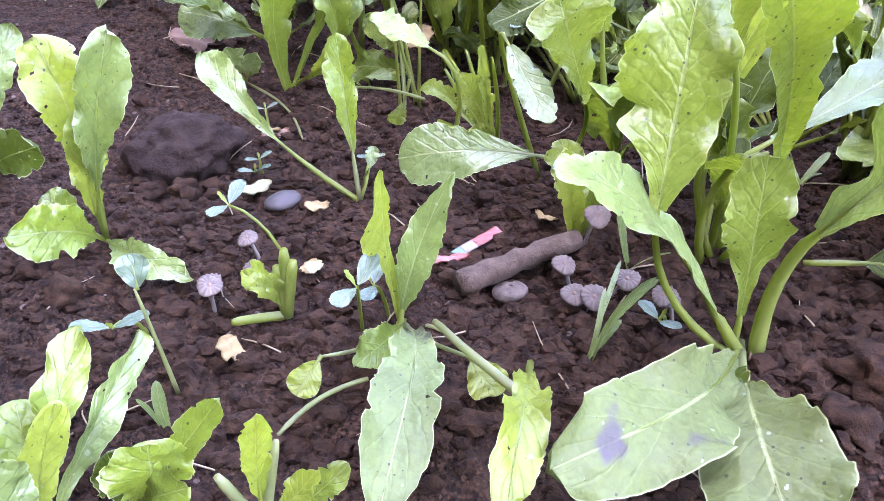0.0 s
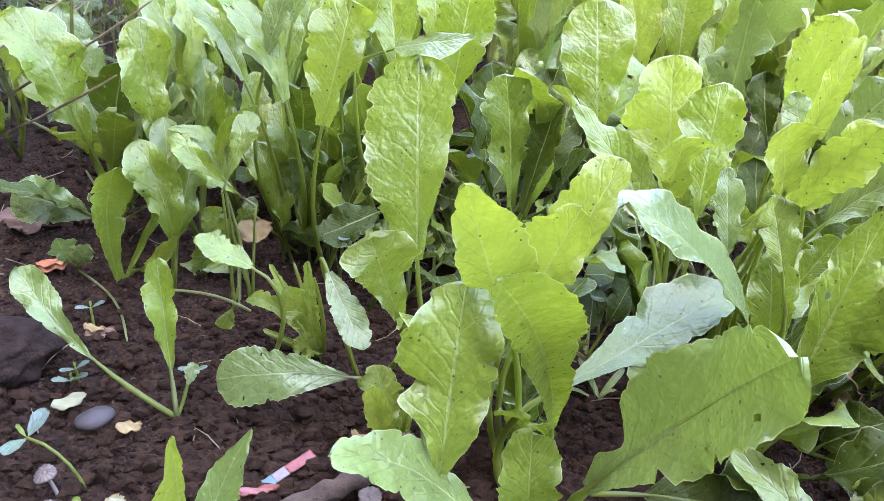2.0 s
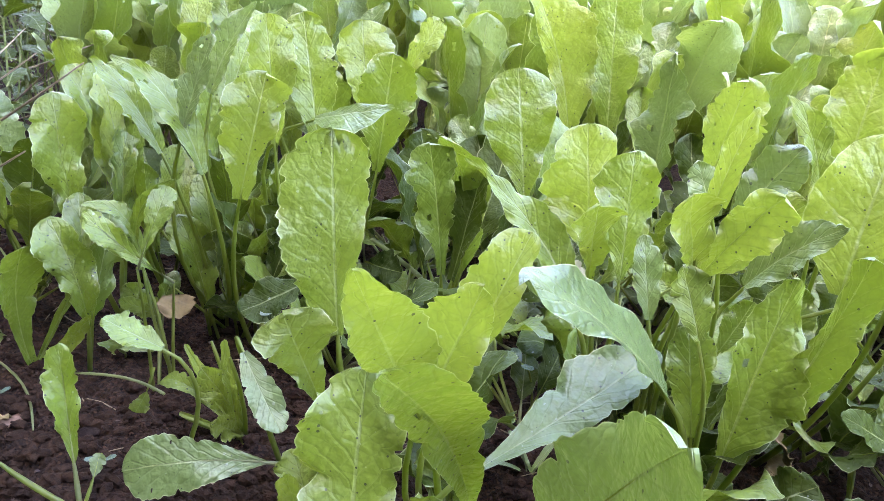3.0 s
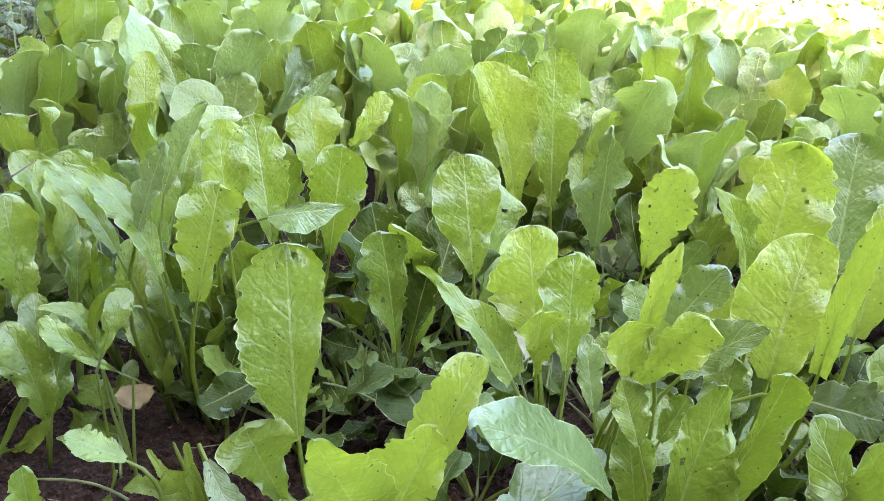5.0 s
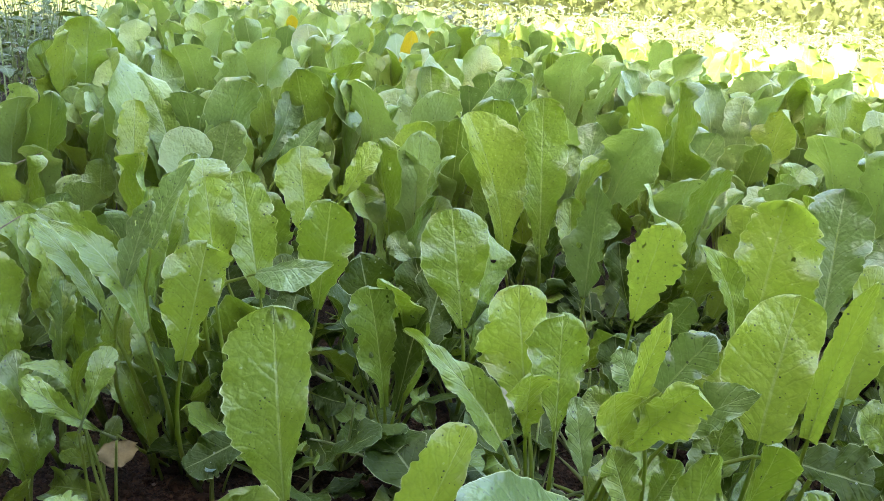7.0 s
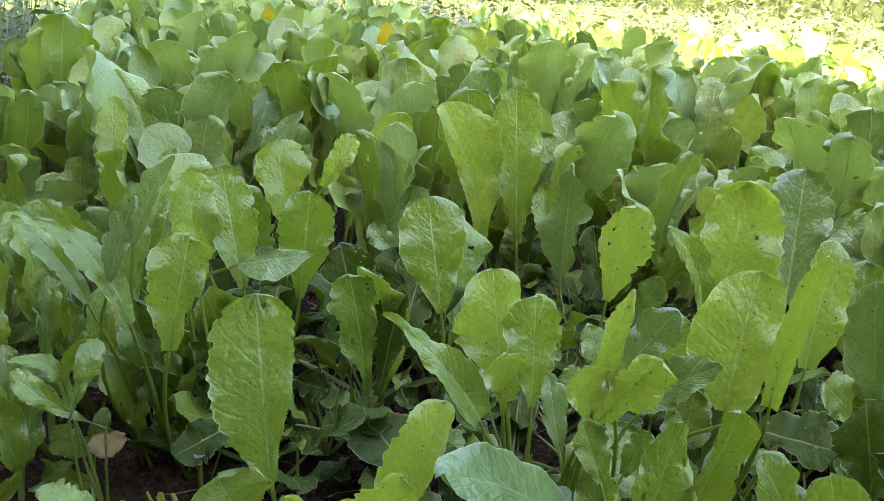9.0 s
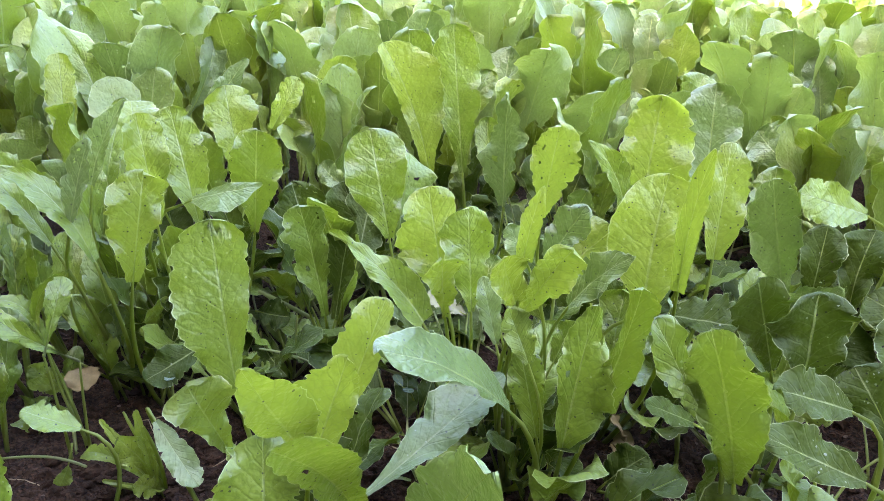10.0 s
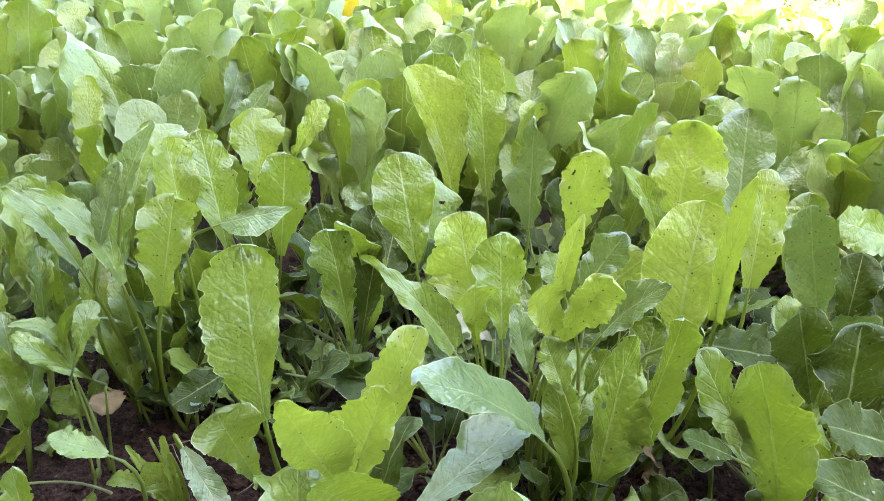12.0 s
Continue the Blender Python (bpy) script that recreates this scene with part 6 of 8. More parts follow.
leaf(p, 0.007, 0.010, 0.003, -85, 55, 0.125, 0.057, 23, 0.05, GREEN, shape='wedge', st=0.15, ruf=0.18, lobe=0.16, holes=0, nu=30, nv=4)
leaf(p, 0.006, -0.001, 0.003, -34, 56, 0.091, 0.041, 4, 0.10, GREEN, shape='wedge', st=0.15, ruf=0.18, lobe=0.16, holes=0, nu=30, nv=4)
p = plant(0.148, 0.006, "mustard plant with broad yellow-green leaves chewed at the tips")
leaf(p, 0.012, -0.004, 0.003, -157, 39, 0.112, 0.047, 10, 0.07, DARK_SHADE, shape='wedge', st=0.15, ruf=0.18, lobe=0.16, holes=0, nu=30, nv=4)
p = plant(0.248, 0.093, "mustard plant with a pale two-lobed leaf and a pointed side leaf")
leaf(p, 0.055, 0.167, 0.064, -135.2, 0.0, 0.099, 0.045, -42, 0.1, DARK_SHADE, shape="oval", st=0.03, fold=30, twist=24, ruf=0.15, lobe=0.09, holes=2, hook=0.13)
leaf_stalk(p, 0.055, 0.167, 0.064, 0.0015)
leaf(p, 0.050, 0.112, 0.056, -11.4, 57.2, 0.069, 0.030, 66, 0.05, GREEN, shape="wedge", st=0.03, lobe=0.25)
leaf_stalk(p, 0.050, 0.112, 0.056, 0.0013)
leaf(p, 0.056, 0.104, 0.054, 147.4, 25.5, 0.046, 0.030, -24, 0.1, SCRAP, shape="long", st=0.03)
leaf_stalk(p, 0.056, 0.104, 0.054, 0.0013)
leaf(p, 0.002, -0.010, 0.003, -156, 62, 0.116, 0.048, -25, 0.09, GREEN, shape='oval_wedge', st=0.15, ruf=0.18, lobe=0.16, holes=1, nu=30, nv=4)
leaf(p, 0.007, -0.000, 0.003, -99, 65, 0.089, 0.035, 25, 0.09, GREEN, shape='wedge', st=0.15, ruf=0.18, lobe=0.16, holes=2, nu=30, nv=4)
leaf(p, -0.002, -0.002, 0.003, -68, 41, 0.123, 0.052, 25, 0.10, DARK_SHADE, shape='oval_wedge', st=0.15, ruf=0.18, lobe=0.16, holes=0, nu=30, nv=4)
leaf(p, -0.003, -0.005, 0.003, -29, 41, 0.099, 0.039, 18, 0.06, DARK_SHADE, shape='wedge', st=0.15, ruf=0.18, lobe=0.16, holes=0, nu=30, nv=4)
p = plant(0.296, 0.034, "mustard plant with cupped leaves, grey-green above and lime below")
leaf(p, -0.016, 0.040, 0.111, -23.2, 44.9, 0.121, 0.043, -112, 0.05, LIME, shape="wedge", st=0.03, fold=22, hook=0, twist=-8, ruf=0.16, lobe=0.16, holes=0)
leaf_stalk(p, -0.016, 0.040, 0.111, 0.0013)
leaf(p, 0.075, 0.103, 0.164, -94.8, 48.1, 0.060, 0.025, 134, 0.05, GREY_SHEEN, shape="long", st=0.03)
leaf_stalk(p, 0.075, 0.103, 0.164, 0.0016)
leaf(p, 0.083, 0.153, 0.064, -76.6, 28.4, 0.063, 0.029, 86, 0.05, DARK_SHADE, shape="oval", st=0.03)
leaf_stalk(p, 0.083, 0.153, 0.064, 0.0015)
leaf(p, 0.072, 0.115, 0.057, 139.9, 41.1, 0.056, 0.029, -65, 0.05, GREEN, shape="wedge", st=0.03, lobe=0.28)
leaf_stalk(p, 0.072, 0.115, 0.057, 0.0014)
leaf(p, -0.002, -0.006, 0.003, -151, 42, 0.077, 0.034, 4, 0.04, DARK_SHADE, shape='wedge', st=0.15, ruf=0.18, lobe=0.16, holes=0, nu=30, nv=4)
leaf(p, 0.005, 0.008, 0.003, -17, 57, 0.103, 0.038, -14, 0.09, GREEN, shape='oval_wedge', st=0.15, ruf=0.18, lobe=0.16, holes=2, nu=30, nv=4)
p = plant(0.408, 0.032, "mustard plant with very broad upright yellow-green leaves")
leaf(p, 0.044, 0.086, 0.081, -170.7, 28.0, 0.091, 0.030, -82, 0.05, DARK_SHADE, shape="oval_wedge", st=0.03, fold=20, twist=-15, ruf=0.18, lobe=0.1, holes=2, hook=0.01)
leaf_stalk(p, 0.044, 0.086, 0.081, 0.0013)
leaf(p, 0.003, 0.007, 0.003, -135, 41, 0.093, 0.034, -26, 0.04, GREEN, shape='wedge', st=0.15, ruf=0.18, lobe=0.16, holes=2, nu=30, nv=4)
leaf(p, 0.002, -0.008, 0.003, -95, 65, 0.097, 0.048, -7, 0.03, DARK_SHADE, shape='oval_wedge', st=0.15, ruf=0.18, lobe=0.16, holes=1, nu=30, nv=4)
leaf(p, -0.012, -0.012, 0.003, -81, 49, 0.085, 0.042, 17, 0.07, DARK_SHADE, shape='wedge', st=0.15, ruf=0.18, lobe=0.16, holes=2, nu=30, nv=4)
leaf(p, -0.002, 0.006, 0.003, -22, 42, 0.088, 0.038, 11, 0.05, GREEN, shape='oval_wedge', st=0.15, ruf=0.18, lobe=0.16, holes=2, nu=30, nv=4)
p = plant(0.244, -0.056, "mustard plant with glossy hooded leaf and broad holed leaves")
leaf(p, 0.053, 0.074, 0.034, -98.9, 0.0, 0.020, 0.030, 25, 0.1, GREEN, shape="oval", st=0.03)
leaf_stalk(p, 0.053, 0.074, 0.034, 0.0012)
leaf(p, -0.007, 0.004, 0.003, -145, 60, 0.107, 0.042, -16, 0.04, GREEN, shape='wedge', st=0.15, ruf=0.18, lobe=0.16, holes=1, nu=30, nv=4)
leaf(p, -0.005, 0.001, 0.003, -103, 45, 0.078, 0.036, -18, 0.10, DARK_SHADE, shape='oval_wedge', st=0.15, ruf=0.18, lobe=0.16, holes=1, nu=30, nv=4)
leaf(p, 0.006, -0.001, 0.003, -73, 65, 0.104, 0.048, -20, 0.09, GREEN, shape='oval_wedge', st=0.15, ruf=0.18, lobe=0.16, holes=0, nu=30, nv=4)
leaf(p, 0.011, 0.003, 0.003, -37, 41, 0.121, 0.043, 5, 0.03, DARK_SHADE, shape='wedge', st=0.15, ruf=0.18, lobe=0.16, holes=1, nu=30, nv=4)
p = plant(0.361, -0.131, "mustard plant with one large curved wavy leaf")
leaf(p, 0.134, 0.113, 0.044, -53.2, 12.5, 0.046, 0.021, 90, 0.05, GREEN, shape="long", st=0.03)
leaf_stalk(p, 0.134, 0.113, 0.044, 0.0015)
leaf(p, -0.002, 0.002, 0.003, -136, 65, 0.118, 0.054, 23, 0.12, DARK_SHADE, shape='oval_wedge', st=0.15, ruf=0.18, lobe=0.16, holes=2, nu=30, nv=4)
leaf(p, -0.002, 0.005, 0.003, -116, 42, 0.099, 0.046, -15, 0.06, DARK_SHADE, shape='wedge', st=0.15, ruf=0.18, lobe=0.16, holes=2, nu=30, nv=4)
leaf(p, -0.004, -0.004, 0.003, -79, 43, 0.105, 0.050, 4, 0.06, DARK_SHADE, shape='wedge', st=0.15, ruf=0.18, lobe=0.16, holes=2, nu=30, nv=4)
leaf(p, -0.007, 0.004, 0.003, -41, 52, 0.113, 0.042, -24, 0.08, GREEN, shape='wedge', st=0.15, ruf=0.18, lobe=0.16, holes=0, nu=30, nv=4)
p = plant(0.379, -0.044)
leaf(p, 0.057, 0.083, 0.054, -147.9, 11.0, 0.052, 0.023, -36, 0.05, DARK_SHADE, shape="long", st=0.03)
leaf_stalk(p, 0.057, 0.083, 0.054, 0.0013)
leaf(p, 0.056, 0.074, 0.054, -33.8, 20.9, 0.028, 0.024, 58, 0.1, GREEN, shape="long", st=0.03)
leaf_stalk(p, 0.056, 0.074, 0.054, 0.0012)
p = plant(0.570, 0.050)
leaf(p, 0.011, 0.024, 0.058, 100.1, 78.2, 0.154, 0.047, -54, 0.05, GREEN, shape="wedge", st=0.03, pale=True, hook=0, fold=34, twist=1, ruf=0.11, lobe=0.08, holes=2)
leaf_stalk(p, 0.011, 0.024, 0.058, 0.0011)
leaf(p, -0.001, 0.015, 0.071, 165.1, 45.0, 0.060, 0.042, -63, 0.05, GREEN, shape="wedge", st=0.03)
leaf_stalk(p, -0.001, 0.015, 0.071, 0.0011)
leaf(p, -0.036, -0.002, 0.104, -66.9, 26.5, 0.067, 0.031, 115, 0.1, GREY_SHEEN, shape="long", st=0.03)
leaf_stalk(p, -0.036, -0.002, 0.104, 0.0012)
leaf(p, 0.015, -0.002, 0.056, 29.0, 82.7, 0.109, 0.044, 11, 0.05, DARK_SHADE, shape="wedge", st=0.03, fold=34, twist=-3, ruf=0.12, lobe=0.12, holes=3, hook=0.03)
leaf_stalk(p, 0.015, -0.002, 0.056, 0.0011)
p = plant(0.597, 0.011)
leaf(p, 0.018, 0.016, 0.065, 17.0, 81.7, 0.100, 0.048, 20, 0.05, DARK_SHADE, shape="wedge", st=0.03, fold=26, twist=24, ruf=0.21, lobe=0.06, holes=3, hook=0.25)
leaf_stalk(p, 0.018, 0.016, 0.065, 0.0011)
leaf(p, -0.029, 0.013, 0.022, -37.8, 65.9, 0.079, 0.065, 66, 0.05, DARK_SHADE, shape="oval_wedge", st=0.03)
p = plant(0.521, -0.107)
leaf(p, -0.065, -0.055, 0.083, 108.7, 55.0, 0.075, 0.046, -59, 0.05, DARK_SHADE, shape="wide_wedge", st=0.03)
leaf_stalk(p, -0.065, -0.055, 0.083, 0.0013)
leaf(p, 0.013, -0.015, 0.068, 103.1, 66.7, 0.094, 0.048, -61, 0.05, DARK_SHADE, shape="wedge", st=0.03, fold=31, twist=-4, ruf=0.2, lobe=0.16, holes=3, hook=0.22)
leaf_stalk(p, 0.013, -0.015, 0.068, 0.0011)
leaf(p, 0.039, 0.057, 0.031, 156.0, 35.5, 0.073, 0.046, -77, 0.05, DARK_SHADE, shape="oval_wedge", st=0.03)
leaf_stalk(p, 0.039, 0.057, 0.031, 0.0011)
leaf(p, 0.061, 0.031, 0.102, 113.6, 30.3, 0.062, 0.038, -43, 0.05, DARK_SHADE, shape="wedge", st=0.03)
leaf_stalk(p, 0.061, 0.031, 0.102, 0.0013)
p = plant(0.185, 0.310, "dark green mustard plant with chewed leaves and cut stalks")
leaf(p, 0.002, 0.033, 0.019, 142.7, 79.2, 0.139, 0.060, -60, 0.05, DARK_SHADE, shape="wedge", st=0.03, bites=((1, 0.55, 0.5, 0.05), (0, 0.35, 0.4, 0.05)), holes=4, lobe=0.22, hook=0, fold=34, twist=-8, ruf=0.14)
leaf(p, 0.054, 0.093, 0.054, 19.2, 16.9, 0.034, 0.026, 58, 0.05, DARK_SHADE, shape="round", st=0.03)
leaf_stalk(p, 0.054, 0.093, 0.054, 0.0013)
leaf(p, -0.028, -0.052, 0.024, -121.9, 0.0, 0.050, 0.030, -36, 0.05, DARK_SHADE, shape="oval", st=0.03, holes=3)
leaf(p, -0.076, -0.041, 0.054, -40.4, 0.0, 0.037, 0.031, 61, 0.05, DARK_SHADE, shape="oval", st=0.03)
leaf_stalk(p, -0.076, -0.041, 0.054, 0.0012)
leaf(p, -0.010, -0.000, 0.003, -156, 55, 0.109, 0.045, 29, 0.06, GREEN, shape='wedge', st=0.15, ruf=0.18, lobe=0.16, holes=1, nu=30, nv=4)
bare_stalk(p, 0.000, 0.000, 0.003, -170.5, 67.6, 0.065, 0.0022, 0.0016, 0, True)
bare_stalk(p, 0.000, 0.000, 0.003, 2.5, 49.9, 0.092, 0.0022, 0.0016, 0.1, True)
bare_stalk(p, 0.000, 0.000, 0.003, -142.0, 40.3, 0.124, 0.003, 0.003, 0, True)
p = plant(0.082, 0.348, "mustard plant with a bent-over pale leaf")
leaf(p, -0.057, -0.026, 0.186, 101.4, 74.2, 0.083, 0.046, -10, 0.1, LIME, shape="wide_wedge", st=0.03, fold=32, twist=-26, ruf=0.21, lobe=0.07, holes=1, hook=0.27)
leaf_stalk(p, -0.057, -0.026, 0.186, 0.0015)
leaf(p, 0.044, 0.074, 0.132, 115.7, 78.5, 0.125, 0.059, -31, 0.05, LIME, shape="wedge", st=0.03, hook=0, fold=24, twist=-27, ruf=0.11, lobe=0.12, holes=0)
leaf_stalk(p, 0.044, 0.074, 0.132, 0.0014)
leaf(p, 0.038, 0.031, 0.047, 151.7, 73.4, 0.112, 0.036, -63, 0.05, DARK_SHADE, shape="wedge", st=0.03, fold=34, twist=-9, ruf=0.12, lobe=0.13, holes=3, hook=0.16)
leaf_stalk(p, 0.038, 0.031, 0.047, 0.0011)
leaf(p, 0.006, 0.003, 0.003, -153, 54, 0.087, 0.035, -12, 0.04, GREEN, shape='wedge', st=0.15, ruf=0.18, lobe=0.16, holes=2, nu=30, nv=4)
leaf(p, 0.005, -0.003, 0.003, -120, 38, 0.118, 0.050, 5, 0.06, GREEN, shape='wedge', st=0.15, ruf=0.18, lobe=0.16, holes=0, nu=30, nv=4)
leaf(p, 0.001, 0.003, 0.003, -74, 50, 0.099, 0.046, 15, 0.06, DARK_SHADE, shape='wedge', st=0.15, ruf=0.18, lobe=0.16, holes=1, nu=30, nv=4)
leaf(p, 0.006, 0.008, 0.003, -28, 57, 0.120, 0.058, -29, 0.10, DARK_SHADE, shape='oval_wedge', st=0.15, ruf=0.18, lobe=0.16, holes=0, nu=30, nv=4)
p = plant(0.136, 0.759)
leaf(p, -0.065, -0.011, 0.146, 15.4, 61.3, 0.146, 0.045, 90, 0.05, GREY_SHEEN, shape="wedge", st=0.03, hook=0, fold=34, twist=23, ruf=0.12, lobe=0.06, holes=3)
leaf_stalk(p, -0.065, -0.011, 0.146, 0.0014)
leaf(p, 0.023, 0.026, 0.146, 7.8, 53.2, 0.126, 0.044, 73, 0.05, LIME, shape="wedge", st=0.03, holes=4, lobe=0.24, fold=34, twist=13, ruf=0.21, hook=0.21)
leaf_stalk(p, 0.023, 0.026, 0.146, 0.0014)
leaf(p, 0.043, -0.170, 0.169, -74.3, 11.7, 0.123, 0.030, 90, 0.05, GREEN, shape="oval", st=0.03, fold=34, twist=38, ruf=0.19, lobe=0.07, holes=0, hook=0.22)
leaf_stalk(p, 0.043, -0.170, 0.169, 0.0017)
leaf(p, 0.055, -0.115, 0.124, -104.3, -7.2, 0.160, 0.028, -16, 0.05, DARK_SHADE, shape="long", st=0.03, fold=30, twist=-31, ruf=0.13, lobe=0.15, holes=2, hook=0.28)
leaf_stalk(p, 0.055, -0.115, 0.124, 0.0015)
p = plant(0.256, 0.566, "mustard plant with tall upright leaves")
leaf(p, 0.004, -0.012, 0.003, -141, 39, 0.080, 0.040, 14, 0.10, DARK_SHADE, shape='oval_wedge', st=0.15, ruf=0.18, lobe=0.16, holes=2, nu=30, nv=4)
leaf(p, -0.010, 0.007, 0.003, -119, 42, 0.119, 0.041, -20, 0.09, GREEN, shape='oval_wedge', st=0.15, ruf=0.18, lobe=0.16, holes=2, nu=30, nv=4)
leaf(p, -0.011, 0.011, 0.003, -67, 49, 0.089, 0.037, 0, 0.05, GREEN, shape='wedge', st=0.15, ruf=0.18, lobe=0.16, holes=0, nu=30, nv=4)
leaf(p, 0.008, -0.011, 0.003, -16, 52, 0.118, 0.046, -22, 0.08, GREEN, shape='wedge', st=0.15, ruf=0.18, lobe=0.16, holes=2, nu=30, nv=4)
p = plant(0.261, 0.349, "mustard plant with one wide round-tipped leaf")
leaf(p, -0.006, 0.067, 0.116, 150.6, 39.7, 0.060, 0.028, -69, 0.1, GREY_SHEEN, shape="oval_wedge", st=0.03, holes=3)
leaf_stalk(p, -0.006, 0.067, 0.116, 0.0013)
leaf(p, -0.004, -0.007, 0.003, -165, 47, 0.086, 0.038, -30, 0.10, DARK_SHADE, shape='wedge', st=0.15, ruf=0.18, lobe=0.16, holes=0, nu=30, nv=4)
leaf(p, -0.008, 0.006, 0.003, -102, 53, 0.119, 0.041, -21, 0.06, GREEN, shape='oval_wedge', st=0.15, ruf=0.18, lobe=0.16, holes=0, nu=30, nv=4)
leaf(p, 0.004, -0.003, 0.003, -56, 46, 0.087, 0.030, -11, 0.10, GREEN, shape='oval_wedge', st=0.15, ruf=0.18, lobe=0.16, holes=2, nu=30, nv=4)
leaf(p, 0.004, -0.008, 0.003, -18, 59, 0.108, 0.042, 19, 0.06, DARK_SHADE, shape='oval_wedge', st=0.15, ruf=0.18, lobe=0.16, holes=1, nu=30, nv=4)
p = plant(0.391, 0.489, "mustard plant with tall upright leaves")
leaf(p, 0.052, 0.081, 0.127, 0.4, 66.7, 0.127, 0.040, 64, 0.05, GREEN, shape="wedge", st=0.03, fold=26, twist=-7, ruf=0.19, lobe=0.14, holes=1, hook=0.11)
leaf_stalk(p, 0.052, 0.081, 0.127, 0.0014)
leaf(p, -0.010, 0.002, 0.003, -159, 52, 0.088, 0.036, -1, 0.09, GREEN, shape='wedge', st=0.15, ruf=0.18, lobe=0.16, holes=1, nu=30, nv=4)
leaf(p, 0.001, 0.003, 0.003, -113, 47, 0.094, 0.034, -14, 0.03, DARK_SHADE, shape='oval_wedge', st=0.15, ruf=0.18, lobe=0.16, holes=0, nu=30, nv=4)
leaf(p, 0.005, 0.001, 0.003, -57, 52, 0.117, 0.057, -7, 0.09, DARK_SHADE, shape='wedge', st=0.15, ruf=0.18, lobe=0.16, holes=1, nu=30, nv=4)
leaf(p, -0.000, -0.011, 0.003, -44, 57, 0.099, 0.049, 6, 0.07, GREEN, shape='oval_wedge', st=0.15, ruf=0.18, lobe=0.16, holes=2, nu=30, nv=4)
p = plant(0.423, 0.329)
leaf(p, 0.016, 0.072, 0.087, 121.3, 75.4, 0.121, 0.035, -54, 0.05, GREEN, shape="wedge", st=0.03, fold=34, twist=13, ruf=0.11, lobe=0.14, holes=0, hook=0.05)
leaf_stalk(p, 0.016, 0.072, 0.087, 0.0013)
p = plant(0.461, 0.306)
leaf(p, 0.024, 0.046, 0.068, 127.7, 70.5, 0.102, 0.038, -62, 0.05, DARK_SHADE, shape="wedge", st=0.03, fold=34, twist=12, ruf=0.18, lobe=0.14, holes=1, hook=0.15)
leaf_stalk(p, 0.024, 0.046, 0.068, 0.0012)
leaf(p, 0.025, 0.060, 0.062, -13.0, 64.8, 0.091, 0.035, 66, 0.05, DARK_SHADE, shape="wedge", st=0.03, fold=20, twist=35, ruf=0.17, lobe=0.13, holes=0, hook=0.23)
leaf_stalk(p, 0.025, 0.060, 0.062, 0.0012)
p = plant(0.742, 0.627)
leaf(p, -0.028, -0.005, 0.030, 92.7, 83.4, 0.221, 0.082, -35, 0.05, GREY_SHEEN, shape="wedge", st=0.03, hook=0.1, fold=20, twist=26, ruf=0.15, lobe=0.16, holes=1)
leaf_stalk(p, -0.028, -0.005, 0.030, 0.0010)
leaf(p, -0.090, -0.105, 0.088, 129.2, 64.2, 0.107, 0.050, -67, 0.05, GREEN, shape="wide_wedge", st=0.03, fold=27, twist=-36, ruf=0.2, lobe=0.12, holes=0, hook=0.07)
leaf_stalk(p, -0.090, -0.105, 0.088, 0.0014)
leaf(p, -0.075, -0.092, 0.080, -9.1, 71.6, 0.120, 0.050, 62, 0.05, GREY_SHEEN, shape="wedge", st=0.03, fold=26, twist=1, ruf=0.18, lobe=0.06, holes=2, hook=0.03)
leaf_stalk(p, -0.075, -0.092, 0.080, 0.0014)
leaf(p, 0.178, 0.234, 0.070, -1.8, 78.6, 0.218, 0.066, 56, 0.05, GREEN, shape="wedge", st=0.03, fold=34, twist=4, ruf=0.16, lobe=0.15, holes=3, hook=0.29)
leaf_stalk(p, 0.178, 0.234, 0.070, 0.0019)
p = plant(0.951, 0.729)
leaf(p, 0.164, 0.212, 0.019, 113.8, 80.2, 0.272, 0.063, -60, 0.05, GREY_SHEEN, shape="wedge", st=0.03, hook=0, fold=18, twist=8, ruf=0.14, lobe=0.12, holes=1)
leaf(p, -0.028, -0.041, 0.116, 129.3, 49.2, 0.103, 0.045, -73, 0.12, GREY_SHEEN, shape="wedge", st=0.03, fold=24, twist=-21, ruf=0.19, lobe=0.11, holes=3, hook=0.28)
leaf_stalk(p, -0.028, -0.041, 0.116, 0.0013)
leaf(p, -0.130, -0.158, 0.112, -13.8, 66.7, 0.100, 0.063, 62, 0.05, GREEN, shape="wedge", st=0.03, fold=34, twist=-5, ruf=0.13, lobe=0.1, holes=3, hook=0.24)
leaf_stalk(p, -0.130, -0.158, 0.112, 0.0016)
p = plant(0.890, 0.400)
leaf(p, -0.050, 0.004, 0.142, 72.5, 78.0, 0.115, 0.069, -26, 0.05, GREEN, shape="wedge", st=0.03, fold=22, twist=-14, ruf=0.2, lobe=0.07, holes=1, hook=0.26)
leaf_stalk(p, -0.050, 0.004, 0.142, 0.0014)
leaf(p, 0.050, -0.012, 0.108, 94.9, 76.6, 0.150, 0.050, -51, 0.05, GREY_SHEEN, shape="wedge", st=0.03, hook=0, fold=23, twist=35, ruf=0.14, lobe=0.12, holes=3)
leaf_stalk(p, 0.050, -0.012, 0.108, 0.0013)
leaf(p, -0.008, 0.028, 0.101, -5.0, 74.0, 0.086, 0.058, 48, 0.12, GREY_SHEEN, shape="wedge", st=0.03, fold=18, twist=-9, ruf=0.17, lobe=0.12, holes=1, hook=0.1)
leaf_stalk(p, -0.008, 0.028, 0.101, 0.0012)
p = plant(0.738, 0.195)
leaf(p, -0.002, 0.055, 0.165, -33.5, 35.4, 0.084, 0.053, 101, 0.1, GREY_SHEEN, shape="wedge", st=0.03, fold=23, twist=5, ruf=0.17, lobe=0.09, holes=0, hook=0.05)
